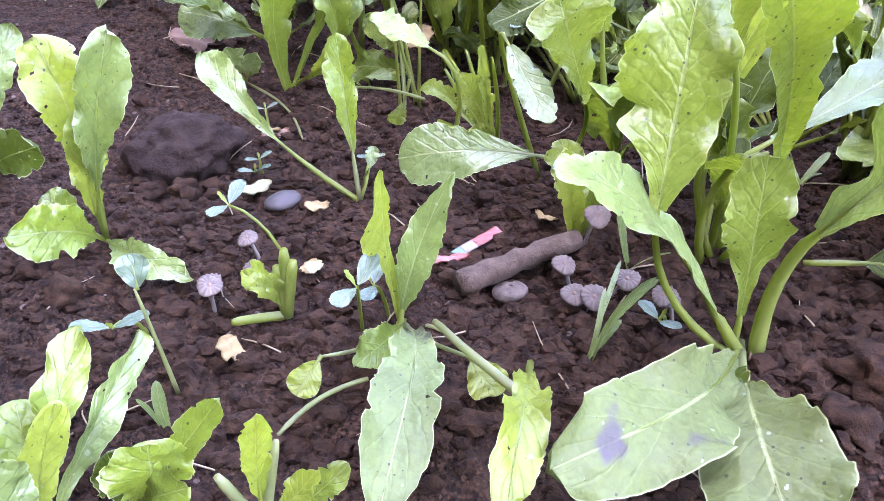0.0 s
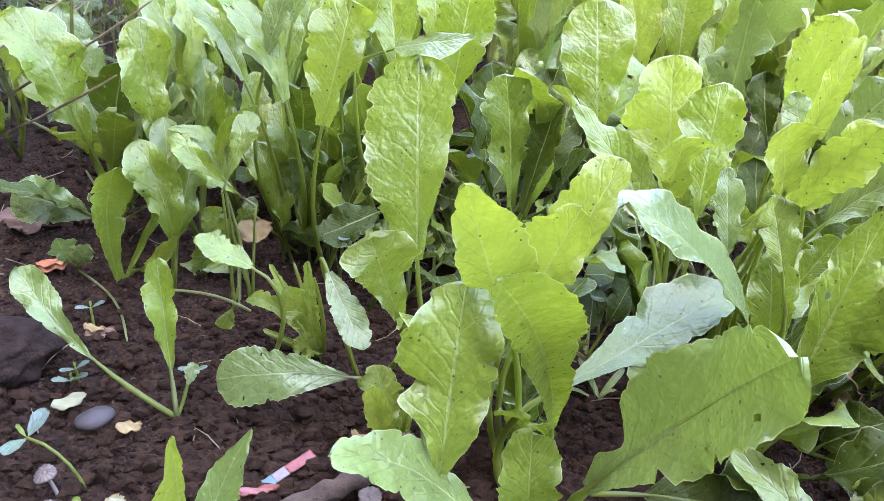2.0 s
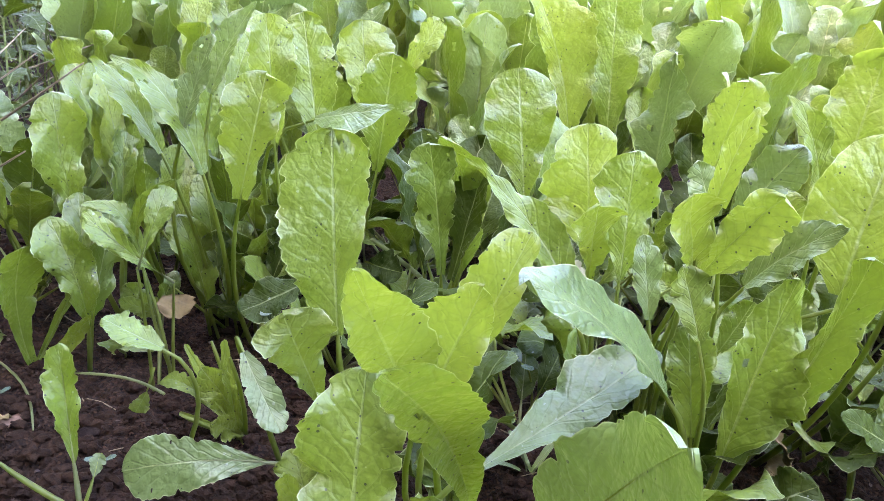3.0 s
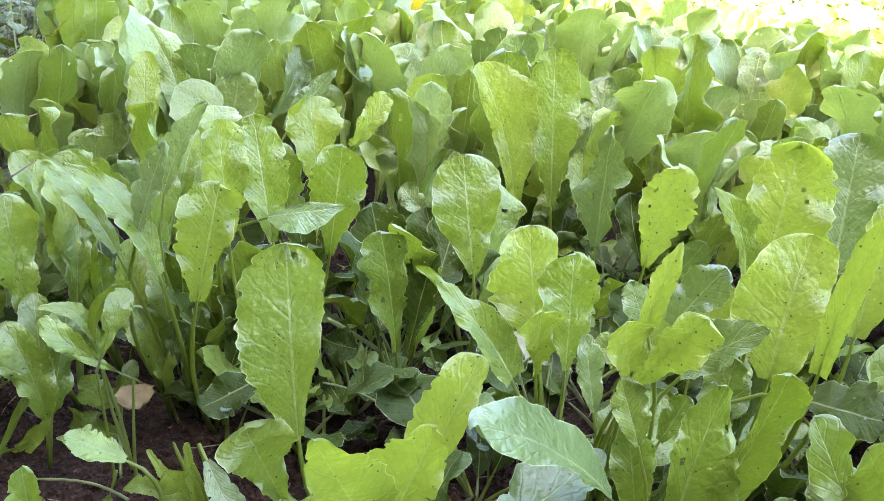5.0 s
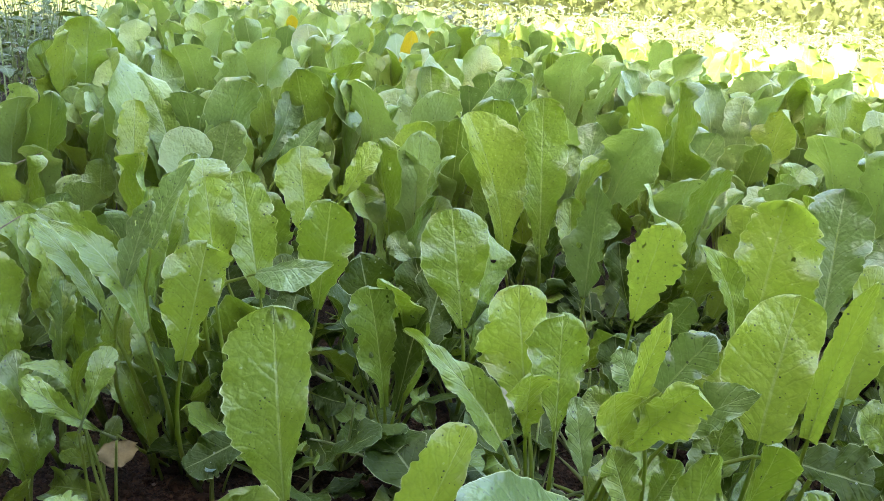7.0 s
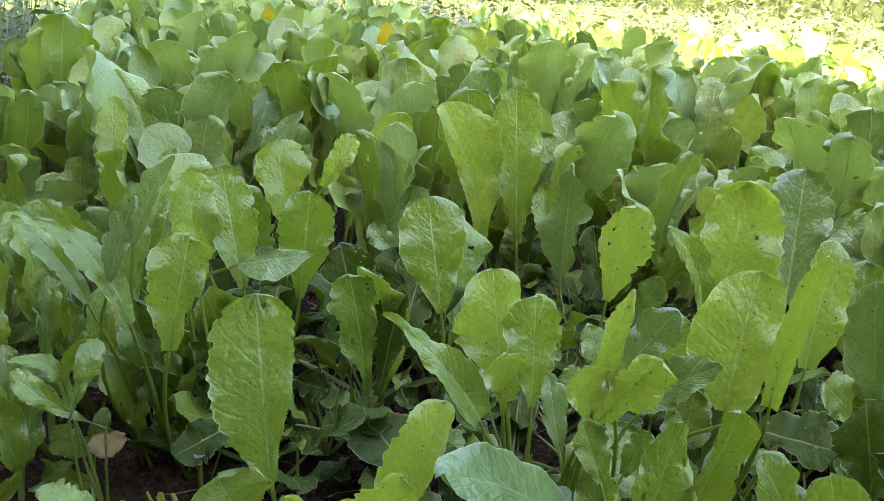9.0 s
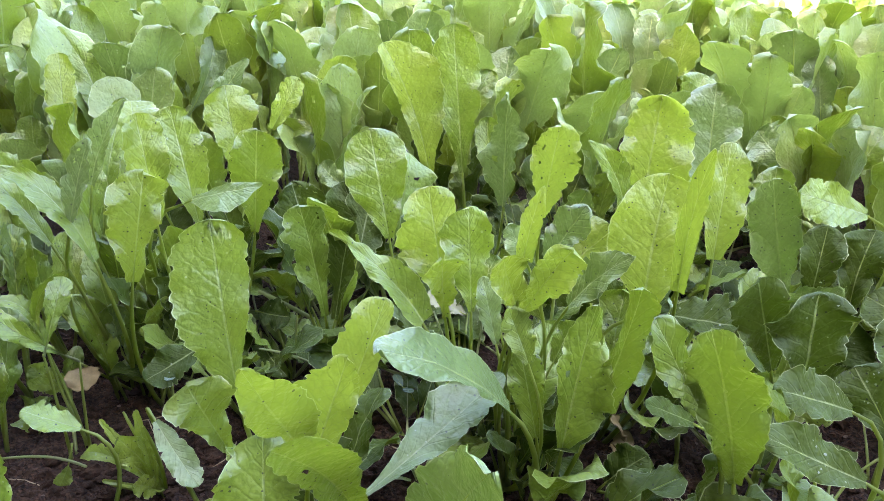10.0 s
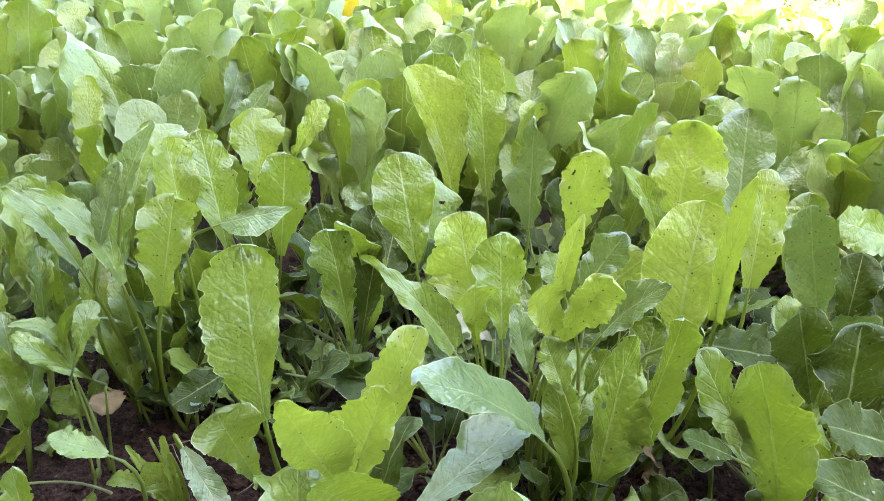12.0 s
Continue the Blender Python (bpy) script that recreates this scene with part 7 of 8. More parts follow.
leaf_stalk(p, -0.002, 0.055, 0.165, 0.0014)
leaf(p, 0.034, 0.003, 0.127, -23.4, 64.5, 0.085, 0.057, 59, 0.05, GREEN, shape="wedge", st=0.03, fold=24, twist=28, ruf=0.13, lobe=0.14, holes=1, hook=0.09)
leaf_stalk(p, 0.034, 0.003, 0.127, 0.0013)
leaf(p, -0.051, -0.023, 0.162, 118.1, 35.3, 0.073, 0.049, -69, 0.1, GREY_SHEEN, shape="wedge", st=0.03)
leaf_stalk(p, -0.051, -0.023, 0.162, 0.0014)
p = plant(-0.011, 0.258, "clump of mustard stalks with crumpled lime leaves")
leaf(p, -0.050, 0.180, 0.028, -177.4, 58.9, 0.205, 0.041, -55, 0.05, GREEN, shape="wedge", st=0.03, holes=3, fold=27, twist=-17, ruf=0.19, lobe=0.07, hook=0.03)
leaf(p, -0.004, 0.106, 0.116, 179.8, 42.7, 0.144, 0.043, -59, 0.05, GREEN, shape="wedge", st=0.03, hook=0, fold=27, twist=2, ruf=0.11, lobe=0.13, holes=1)
leaf_stalk(p, -0.004, 0.106, 0.116, 0.0014)
leaf(p, -0.005, -0.012, 0.054, 110.4, 79.9, 0.050, 0.024, -14, 0.05, GREY_SHEEN, shape="wide_wedge", st=0.03, ruf=0.2)
leaf_stalk(p, -0.005, -0.012, 0.054, 0.0011)
leaf(p, -0.049, -0.015, 0.107, 50.6, 72.1, 0.070, 0.017, 45, 0.05, LIME, shape="wedge", st=0.03, lobe=0.26)
leaf_stalk(p, -0.049, -0.015, 0.107, 0.0013)
bare_stalk(p, -0.005, 0.011, 0.003, -149.3, 49.3, 0.066, 0.0019, 0.0015, 0, False)
bare_stalk(p, -0.009, -0.008, 0.003, 142.2, 75.2, 0.062, 0.0019, 0.0015, 0, False)
bare_stalk(p, 0.011, -0.006, 0.003, -15.6, 64.7, 0.055, 0.0019, 0.0015, 0, False)
p = plant(-0.060, 0.165, "mustard plant of thin pale stalks with small ragged leaves")
leaf(p, -0.006, 0.002, 0.104, 37.7, 64.2, 0.066, 0.019, 56, 0.08, GREEN, shape="wedge", st=0.03, pale=True, hook=0.3)
leaf_stalk(p, -0.006, 0.002, 0.104, 0.0012)
leaf(p, 0.016, 0.017, 0.087, -179.1, 43.4, 0.082, 0.019, -66, 0.1, GREEN, shape="wedge", st=0.03, pale=True, fold=18, twist=-13, ruf=0.18, lobe=0.13, holes=2, hook=0.21)
leaf_stalk(p, 0.016, 0.017, 0.087, 0.0012)
leaf(p, -0.003, 0.080, 0.034, -160.8, 21.0, 0.028, 0.021, -67, 0.05, LIME, shape="oval", st=0.03)
leaf_stalk(p, -0.003, 0.080, 0.034, 0.0012)
leaf(p, -0.006, 0.080, 0.034, -140.0, 29.0, 0.041, 0.012, -77, 0.05, LIME, shape="long", st=0.03)
leaf_stalk(p, -0.006, 0.080, 0.034, 0.0012)
p = plant(-0.167, 0.367)
leaf(p, 0.009, 0.026, 0.069, 29.0, 60.5, 0.086, 0.025, 68, 0.05, GREY_SHEEN, shape="wedge", st=0.03, lobe=0.25, fold=27, twist=-24, ruf=0.16, holes=1, hook=0.07)
leaf_stalk(p, 0.009, 0.026, 0.069, 0.0011)
p = plant(0.029, 0.210)
leaf(p, -0.006, 0.009, 0.049, 24.8, 69.3, 0.058, 0.026, 59, 0.05, DARK_SHADE, shape="wedge", st=0.03)
leaf_stalk(p, -0.006, 0.009, 0.049, 0.0010)
leaf(p, 0.014, 0.021, 0.034, 2.3, 19.3, 0.030, 0.022, 63, 0.05, GREEN, shape="oval", st=0.03)
leaf_stalk(p, 0.014, 0.021, 0.034, 0.0010)
p = plant(-0.009, 0.267, "bushy mustard clump with rolled and crumpled low leaves")
leaf(p, -0.017, -0.019, 0.019, 163.6, 77.4, 0.101, 0.038, -46, 0.05, GREEN, shape="wedge", st=0.03, fold=34, ruf=0.2, twist=28, lobe=0.12, holes=2, hook=0.07)
leaf(p, 0.012, 0.013, 0.019, 15.7, 74.2, 0.136, 0.037, 89, 0.05, GREEN, shape="wedge", st=0.03, fold=32, twist=5, ruf=0.15, lobe=0.08, holes=0, hook=0.01)
leaf(p, -0.000, -0.006, 0.019, 34.7, 80.1, 0.088, 0.034, 55, 0.05, GREEN, shape="oval_wedge", st=0.03, ruf=0.25, lobe=0.2, fold=34, twist=15, holes=2, hook=0.02)
leaf(p, -0.002, 0.021, 0.019, 155.2, 80.1, 0.127, 0.031, -57, 0.05, GREEN, shape="wedge", st=0.03, fold=34, twist=34, ruf=0.11, lobe=0.15, holes=0, hook=0.26)
leaf(p, 0.040, 0.015, 0.016, 48.1, 60.2, 0.075, 0.032, 36, 0.05, GREEN, shape="oval_wedge", st=0.03)
p = plant(-0.069, 0.250, "small mustard plant with crinkled low leaves")
leaf(p, 0.012, -0.041, 0.019, 143.5, -8.6, 0.065, 0.031, -52, 0.1, GREEN, shape="oval", st=0.03, ruf=0.25, lobe=0.2)
leaf(p, 0.000, 0.005, 0.019, -170.9, 56.1, 0.044, 0.021, -71, 0.05, LIME, shape="long", st=0.03, ruf=0.2)
leaf(p, -0.000, -0.006, 0.019, 39.2, 64.3, 0.049, 0.016, 51, 0.05, GREEN, shape="oval", st=0.03, ruf=0.2)
p = plant(-0.033, 0.354)
leaf(p, 0.000, 0.000, 0.004, 48.8, 74.7, 0.263, 0.033, 41, 0.04, GREEN, shape="long", st=0.44, fold=30, twist=-14, ruf=0.14, lobe=0.09, holes=0, hook=0.09)
leaf(p, 0.000, 0.000, 0.004, 4.1, 87.2, 0.234, 0.033, 119, 0.04, GREEN, shape="long", st=0.42, holes=4, fold=19, twist=-5, ruf=0.11, lobe=0.13, hook=0.14)
leaf(p, 0.000, 0.000, 0.004, 55.4, 67.6, 0.263, 0.041, 35, 0.04, LIME, st=0.42, fold=34, twist=-3, ruf=0.12, lobe=0.09, holes=1, hook=0.11)
p = plant(-0.071, 0.331)
leaf(p, 0.000, 0.000, 0.004, -146.9, 77.6, 0.230, 0.039, -89, 0.04, LIME, shape="long", st=0.39, fold=32, twist=-21, ruf=0.18, lobe=0.08, holes=1, hook=0.16)
leaf(p, 0.000, 0.000, 0.004, -122.5, 77.9, 0.189, 0.031, -135, 0.04, GREEN, shape="long", st=0.42, fold=34, twist=17, ruf=0.16, lobe=0.09, holes=2, hook=0.08)
leaf(p, 0.000, 0.000, 0.004, 53.5, 78.9, 0.142, 0.028, 41, 0.04, LIME, shape="strap", st=0.28, lobe=0.2, fold=19, twist=-4, ruf=0.15, holes=3, hook=0.29)
leaf(p, 0.000, 0.000, 0.004, -171.9, 83.9, 0.136, 0.027, -87, 0.04, GREEN, st=0.28, fold=18, twist=14, ruf=0.18, lobe=0.1, holes=3, hook=0.21)
p = plant(-0.102, 0.273)
leaf(p, 0.000, 0.000, 0.004, -168.0, 80.2, 0.203, 0.043, -86, 0.04, GREEN, st=0.42, fold=27, twist=-25, ruf=0.2, lobe=0.15, holes=3, hook=0.01)
leaf(p, 0.000, 0.000, 0.004, 98.5, 81.9, 0.213, 0.033, 27, 0.04, LIME, st=0.42, fold=24, twist=-30, ruf=0.18, lobe=0.15, holes=0, hook=0.02)
leaf(p, 0.000, 0.000, 0.004, 61.1, 81.6, 0.177, 0.025, 37, 0.04, GREEN, st=0.42, lobe=0.2, fold=32, twist=-14, ruf=0.15, holes=3, hook=0.19)
p = plant(-0.114, 0.201)
leaf(p, 0.000, 0.000, 0.004, -166.4, 83.3, 0.131, 0.040, -86, 0.1, GREEN, st=0.28, fold=34, twist=13, ruf=0.16, lobe=0.06, holes=2, hook=0.22)
leaf(p, 0.000, 0.000, 0.004, 45.9, 74.7, 0.134, 0.032, 80, 0.04, GREEN, st=0.28, fold=24, twist=13, ruf=0.19, lobe=0.11, holes=2, hook=0.2)
leaf(p, 0.000, 0.000, 0.004, 94.8, 77.9, 0.145, 0.028, 7, 0.04, GREEN, st=0.28, fold=34, twist=-3, ruf=0.15, lobe=0.15, holes=1, hook=0.28)


# ---- litter, seedlings and mushrooms ----
lump("stone", -0.212, 0.097, 0.031, 0.72, STONE, "dark rough rounded stone half sunk in the soil", "stone", seed=3, rough=0.26, rz=10, detail=5, stretch=1.2, sink=0.25)
lump("pebble", -0.131, 0.028, 0.0085, 0.6, PEBBLE, "smooth grey oval pebble on the soil", "pebble", seed=5, rough=0.1, rz=35, stretch=1.5, detail=3, sink=-0.1)
lump("soil_clod", -0.016, -0.069, 0.005, 0.65, CLOD, "crumbly lump of dark brown soil", "soil clod", "soil clods", seed=11, rz=0, rough=0.75, detail=3)
lump("soil_clod", -0.002, -0.028, 0.004, 0.69, CLOD, "crumbly lump of dark brown soil", "soil clod", "soil clods", seed=12, rz=47, rough=0.75, detail=3)
lump("soil_clod", -0.131, -0.003, 0.004, 0.73, CLOD, "crumbly lump of dark brown soil", "soil clod", "soil clods", seed=13, rz=94, rough=0.75, detail=3)
lump("soil_clod", 0.006, -0.067, 0.007, 0.77, CLOD, "crumbly lump of dark brown soil", "soil clod", "soil clods", seed=14, rz=141, rough=0.75, detail=3)
lump("soil_clod", -0.016, -0.067, 0.006, 0.81, CLOD, "crumbly lump of dark brown soil", "soil clod", "soil clods", seed=15, rz=8, rough=0.75, detail=3)
lump("soil_clod", 0.143, -0.087, 0.009, 0.65, CLOD, "crumbly lump of dark brown soil", "soil clod", "soil clods", seed=16, rz=55, rough=0.75, detail=3)
lump("soil_clod", 0.145, -0.129, 0.010, 0.69, CLOD, "crumbly lump of dark brown soil", "soil clod", "soil clods", seed=17, rz=102, rough=0.75, detail=3)
lump("soil_clod", 0.165, -0.139, 0.014, 0.73, CLOD, "crumbly lump of dark brown soil", "soil clod", "soil clods", seed=18, rz=149, rough=0.75, detail=3)
lump("soil_clod", 0.053, -0.190, 0.008, 0.77, CLOD, "crumbly lump of dark brown soil", "soil clod", "soil clods", seed=19, rz=16, rough=0.75, detail=3)
lump("soil_clod", -0.029, -0.155, 0.008, 0.81, CLOD, "crumbly lump of dark brown soil", "soil clod", "soil clods", seed=20, rz=63, rough=0.75, detail=3)
lump("soil_clod", -0.225, 0.052, 0.008, 0.65, CLOD, "crumbly lump of dark brown soil", "soil clod", "soil clods", seed=21, rz=110, rough=0.75, detail=3)
lump("soil_clod", -0.205, 0.055, 0.007, 0.69, CLOD, "crumbly lump of dark brown soil", "soil clod", "soil clods", seed=22, rz=157, rough=0.75, detail=3)
lump("soil_clod", -0.108, 0.011, 0.006, 0.73, CLOD, "crumbly lump of dark brown soil", "soil clod", "soil clods", seed=23, rz=24, rough=0.75, detail=3)
lump("soil_clod", -0.131, 0.068, 0.006, 0.77, CLOD, "crumbly lump of dark brown soil", "soil clod", "soil clods", seed=24, rz=71, rough=0.75, detail=3)
lump("soil_clod", -0.200, 0.014, 0.007, 0.81, CLOD, "crumbly lump of dark brown soil", "soil clod", "soil clods", seed=25, rz=118, rough=0.75, detail=3)
lump("soil_clod", -0.124, 0.088, 0.007, 0.65, CLOD, "crumbly lump of dark brown soil", "soil clod", "soil clods", seed=26, rz=165, rough=0.75, detail=3)
lump("soil_clod", -0.123, 0.039, 0.006, 0.69, CLOD, "crumbly lump of dark brown soil", "soil clod", "soil clods", seed=27, rz=32, rough=0.75, detail=3)
lump("soil_clod", -0.108, 0.062, 0.007, 0.73, CLOD, "crumbly lump of dark brown soil", "soil clod", "soil clods", seed=28, rz=79, rough=0.75, detail=3)
lump("soil_clod", -0.233, -0.064, 0.009, 0.77, CLOD, "crumbly lump of dark brown soil", "soil clod", "soil clods", seed=29, rz=126, rough=0.75, detail=3)
lump("soil_clod", -0.263, -0.037, 0.008, 0.81, CLOD, "crumbly lump of dark brown soil", "soil clod", "soil clods", seed=30, rz=173, rough=0.75, detail=3)
lump("soil_clod", 0.135, -0.119, 0.007, 0.65, CLOD, "crumbly lump of dark brown soil", "soil clod", "soil clods", seed=31, rz=40, rough=0.75, detail=3)
lump("soil_clod", 0.144, -0.162, 0.012, 0.69, CLOD, "crumbly lump of dark brown soil", "soil clod", "soil clods", seed=32, rz=87, rough=0.75, detail=3)
lump("nut", 0.006, -0.068, 0.0075, 0.62, HUSK, "speckled grey-brown seed husk on the soil", "seed husk", seed=40, rz=10, stretch=1.3, rough=0.08, detail=3, sink=0.1)
lump("snail_shell", -0.096, 0.119, 0.0065, 0.6, STONE, "small black and white banded shell", "shell", seed=41, rz=40, stretch=1.4, rough=0.12, detail=3)
rod("stick", (-0.021, -0.071, 0.012), (0.046, -0.029, 0.010), 0.0072, 0.0058, WOOD, "weathered grey-brown stick lying on the soil", "stick", 0.05, 2, 12, sides=10)
w = tagged(anchor("sweet_wrapper", -0.011, -0.028, ground_z(-0.011, -0.028) + 0.009, 43), "torn red, white and teal sweet wrapper strip on the soil", "wrapper")
for nm, mt, off, wid in (("red_end", RED, 0.0097, 0.0201), ("white_middle", WHITE, -0.0048, 0.0097), ("teal_end", TEAL, -0.0149, 0.0105)):
    vv, ff = curved_sheet(nm, wid, 0.0062, 0.0004, 0.04, 5, 0.02, taper=0.0, wave=0.01)
    mesh_object(nm, vv, ff, mt, w).matrix_basis = pose(off, 0, 0, 18, 0, 0)

scrap("wrapper_scrap", -0.026, -0.045, 0.005, 0.022, 0.006, 8, 0.15, RED, "small torn strip of red wrapper", "wrapper", 6)
scrap("dry_leaf", -0.052, 0.234, 0.038, 0.031, 0.022, 20, 0.25, DRY, "curled tan dead leaf among the stalks", "dead leaf", 7, rx=35)
scrap("dry_leaf", -0.155, 0.134, 0.006, 0.020, 0.011, 15, 0.2, DRY_BROWN, "brown curled dead leaf on the soil", "dead leaf", 8, rx=15)
scrap("dry_leaf", -0.259, 0.302, 0.012, 0.045, 0.032, 60, 0.25, DRY_BROWN, "large crumpled brown dead leaf", "dead leaf", 9, rx=25)
scrap("dry_leaf", -0.381, 0.744, 0.060, 0.05, 0.04, 60, 0.2, DRY_BROWN, "large crumpled brown dead leaf", "dead leaf", 19, rx=65)
scrap("leaf_scrap", -0.151, 0.045, 0.009, 0.020, 0.013, 40, 0.15, SCRAP, "pale yellow withered seed leaf", "leaf scrap", 10)
scrap("leaf_scrap", -0.106, 0.010, 0.009, 0.014, 0.010, 0, 0.25, DRY, "shrivelled tan scrap of dead leaf", "leaf scrap", 30, rx=0)
scrap("leaf_scrap", -0.102, -0.051, 0.009, 0.012, 0.008, 53, 0.25, DRY, "shrivelled tan scrap of dead leaf", "leaf scrap", 31, rx=17)
scrap("leaf_scrap", -0.132, -0.112, 0.009, 0.018, 0.013, 106, 0.25, DRY, "shrivelled tan scrap of dead leaf", "leaf scrap", 32, rx=34)
scrap("leaf_scrap", -0.159, 0.135, 0.009, 0.016, 0.011, 159, 0.25, DRY, "shrivelled tan scrap of dead leaf", "leaf scrap", 33, rx=11)
scrap("leaf_scrap", -0.100, -0.051, 0.009, 0.010, 0.007, 32, 0.25, SCRAP, "shrivelled tan scrap of dead leaf", "leaf scrap", 34, rx=28)
scrap("leaf_scrap", 0.214, -0.087, 0.009, 0.020, 0.014, 85, 0.25, DRY_BROWN, "shrivelled tan scrap of dead leaf", "leaf scrap", 35, rx=5)
scrap("leaf_scrap", 0.032, 0.000, 0.009, 0.014, 0.010, 138, 0.25, DRY, "shrivelled tan scrap of dead leaf", "leaf scrap", 36, rx=22)
scrap("leaf_scrap", 0.085, 0.450, 0.009, 0.016, 0.011, 11, 0.25, DRY, "shrivelled tan scrap of dead leaf", "leaf scrap", 37, rx=39)
scrap("leaf_scrap", 0.376, 0.020, 0.009, 0.032, 0.022, 64, 0.25, DRY, "shrivelled tan scrap of dead leaf", "leaf scrap", 38, rx=16)
scrap("leaf_scrap", -0.261, 0.284, 0.009, 0.022, 0.015, 117, 0.25, DRY_BROWN, "shrivelled tan scrap of dead leaf", "leaf scrap", 39, rx=33)
scrap("leaf_scrap", -0.098, 0.983, 0.009, 0.030, 0.021, 170, 0.25, DRY, "shrivelled tan scrap of dead leaf", "leaf scrap", 40, rx=10)
scrap("yellow_leaf", 0.349, -0.006, 0.045, 0.026, 0.022, 70, 0.25, DRY, "withered yellow leaf hanging on its stalk", "dead leaf", 45, rx=60)
scrap("dry_leaf", 0.357, -0.008, 0.016, 0.030, 0.018, 110, 0.3, DRY, "pale crumpled dead leaf hanging over the soil", "dead leaf", 46, rx=50)
scrap("brick_chip", -0.215, 0.225, 0.006, 0.026, 0.012, 30, 0.05, ORANGE, "orange chip of brick on the soil", "brick chip", 46, thick=0.005, ragged=0.3)
mushroom(-0.131, -0.041, 0.022, 0.0059, 0.006, 164)
mushroom(-0.131, -0.055, 0.020, 0.0063, 0.006, 275)
mushroom(-0.153, -0.069, 0.018, 0.0067, 0.006, 296)
mushroom(0.039, -0.062, 0.020, 0.0067, 0.006, 125)
mushroom(0.040, -0.075, 0.016, 0.0067, 0.006, 246)
mushroom(0.046, -0.080, 0.018, 0.0070, 0.006, 276)
mushroom(0.061, -0.068, 0.016, 0.0067, 0.006, 336)
mushroom(0.076, -0.085, 0.020, 0.0063, 0.006, 322)
mushroom(-0.149, -0.078, 0.026, 0.0063, 0.006, 296)
mushroom(0.051, -0.028, 0.028, 0.0074, 0.006, 340)
mushroom(0.086, -0.094, 0.020, 0.0059, 0.006, 110)
seedling(-0.120, -0.032, 0.035, 75, 0.019, 0.029, 166)
seedling(-0.069, -0.102, 0.045, 70, 0.020, 0.017, -83)
seedling(-0.057, -0.086, 0.030, 80, 0.017, 0.008, -138)
seedling(-0.161, 0.140, 0.020, 20, 0.011, 0.003, 113)
seedling(-0.154, 0.075, 0.018, 30, 0.010, 0.006, -79)
seedling(-0.082, 0.048, 0.020, 0, 0.010, 0.013, 63)
seedling(-0.160, 0.084, 0.012, 10, 0.012, 0.014, -79)
seedling(0.020, 0.202, 0.075, 60, 0.018, 0.050, -79)
seedling(0.224, 0.117, 0.050, 100, 0.016, 0.020, -147)
seedling(0.568, 0.774, 0.040, 40, 0.018, 0.050, -116)
seedling(0.083, -0.092, 0.020, 300, 0.014, 0.019, -120)
seedling(-0.177, -0.097, 0.030, 200, 0.018, 0.025, -98)
grass_blade_plant(0.039, -0.114, ((15, 55, 0.055, 0.0060, 0.08), (60, 32, 0.057, 0.0030, 0.05), (61, 62, 0.040, 0.0030, 0.1),), "thin blue-green grass tuft on the soil", GREY_SHEEN)
grass_blade_plant(0.039, -0.118, ((10, 62, 0.057, 0.0050, 0.08), (27, 44, 0.029, 0.0050, 0.05),), "thin blue-green grass tuft on the soil", GREY_SHEEN)
grass_blade_plant(0.072, -0.046, ((141, 78, 0.061, 0.0090, -0.03), (-50, 47, 0.041, 0.0040, 0.05),), "thin blue-green grass tuft on the soil", GREY_SHEEN)
grass_blade_plant(-0.153, -0.156, ((104, 81, 0.030, 0.0060, 0.05), (171, 68, 0.022, 0.0030, 0.05),), "thin blue-green grass tuft on the soil", GREY_SHEEN)
grass_blade_plant(0.197, 0.033, ((115, 35, 0.035, 0.0060, 0.05), (28, 40, 0.031, 0.0060, 0.05), (180, 30, 0.030, 0.0050, 0.05), (-46, 56, 0.018, 0.0060, 0.1), (158, 67, 0.032, 0.0050, 0.05),), "thin blue-green grass tuft on the soil", GREY_SHEEN)


# ---- the rest of the bed: rows of further mustard plants ----
def merged_leaf(p, *args, **kw):
    """A leaf of a plant further off: blade and stalk in one mesh."""
    ob = leaf(p, *args, **kw)
    st = ob.children[0]
    a, b = ob.data, st.data
    na = len(a.vertices)
    verts = [v.co[:] for v in a.vertices] + [v.co[:] for v in b.vertices]
    faces = [tuple(f.vertices) for f in a.polygons] + [tuple(i + na for i in f.vertices) for f in b.polygons]
    uva = np.zeros((len(verts), 2), dtype=np.float32)
    for f in a.polygons:
        for li, vi in zip(f.loop_indices, f.vertices):
            uva[vi] = a.uv_layers[0].data[li].uv
    uva[na:] = (0.5, 0.3)
    m, mt = ob.matrix_basis.copy(), a.materials[0]
    bpy.data.objects.remove(st)
    bpy.data.objects.remove(ob)
    made = mesh_object("leaf", verts, faces, mt, p, uv=uva)
    made.matrix_basis = m
    made["uv"] = [float(q) for q in uva.ravel()]
    return made


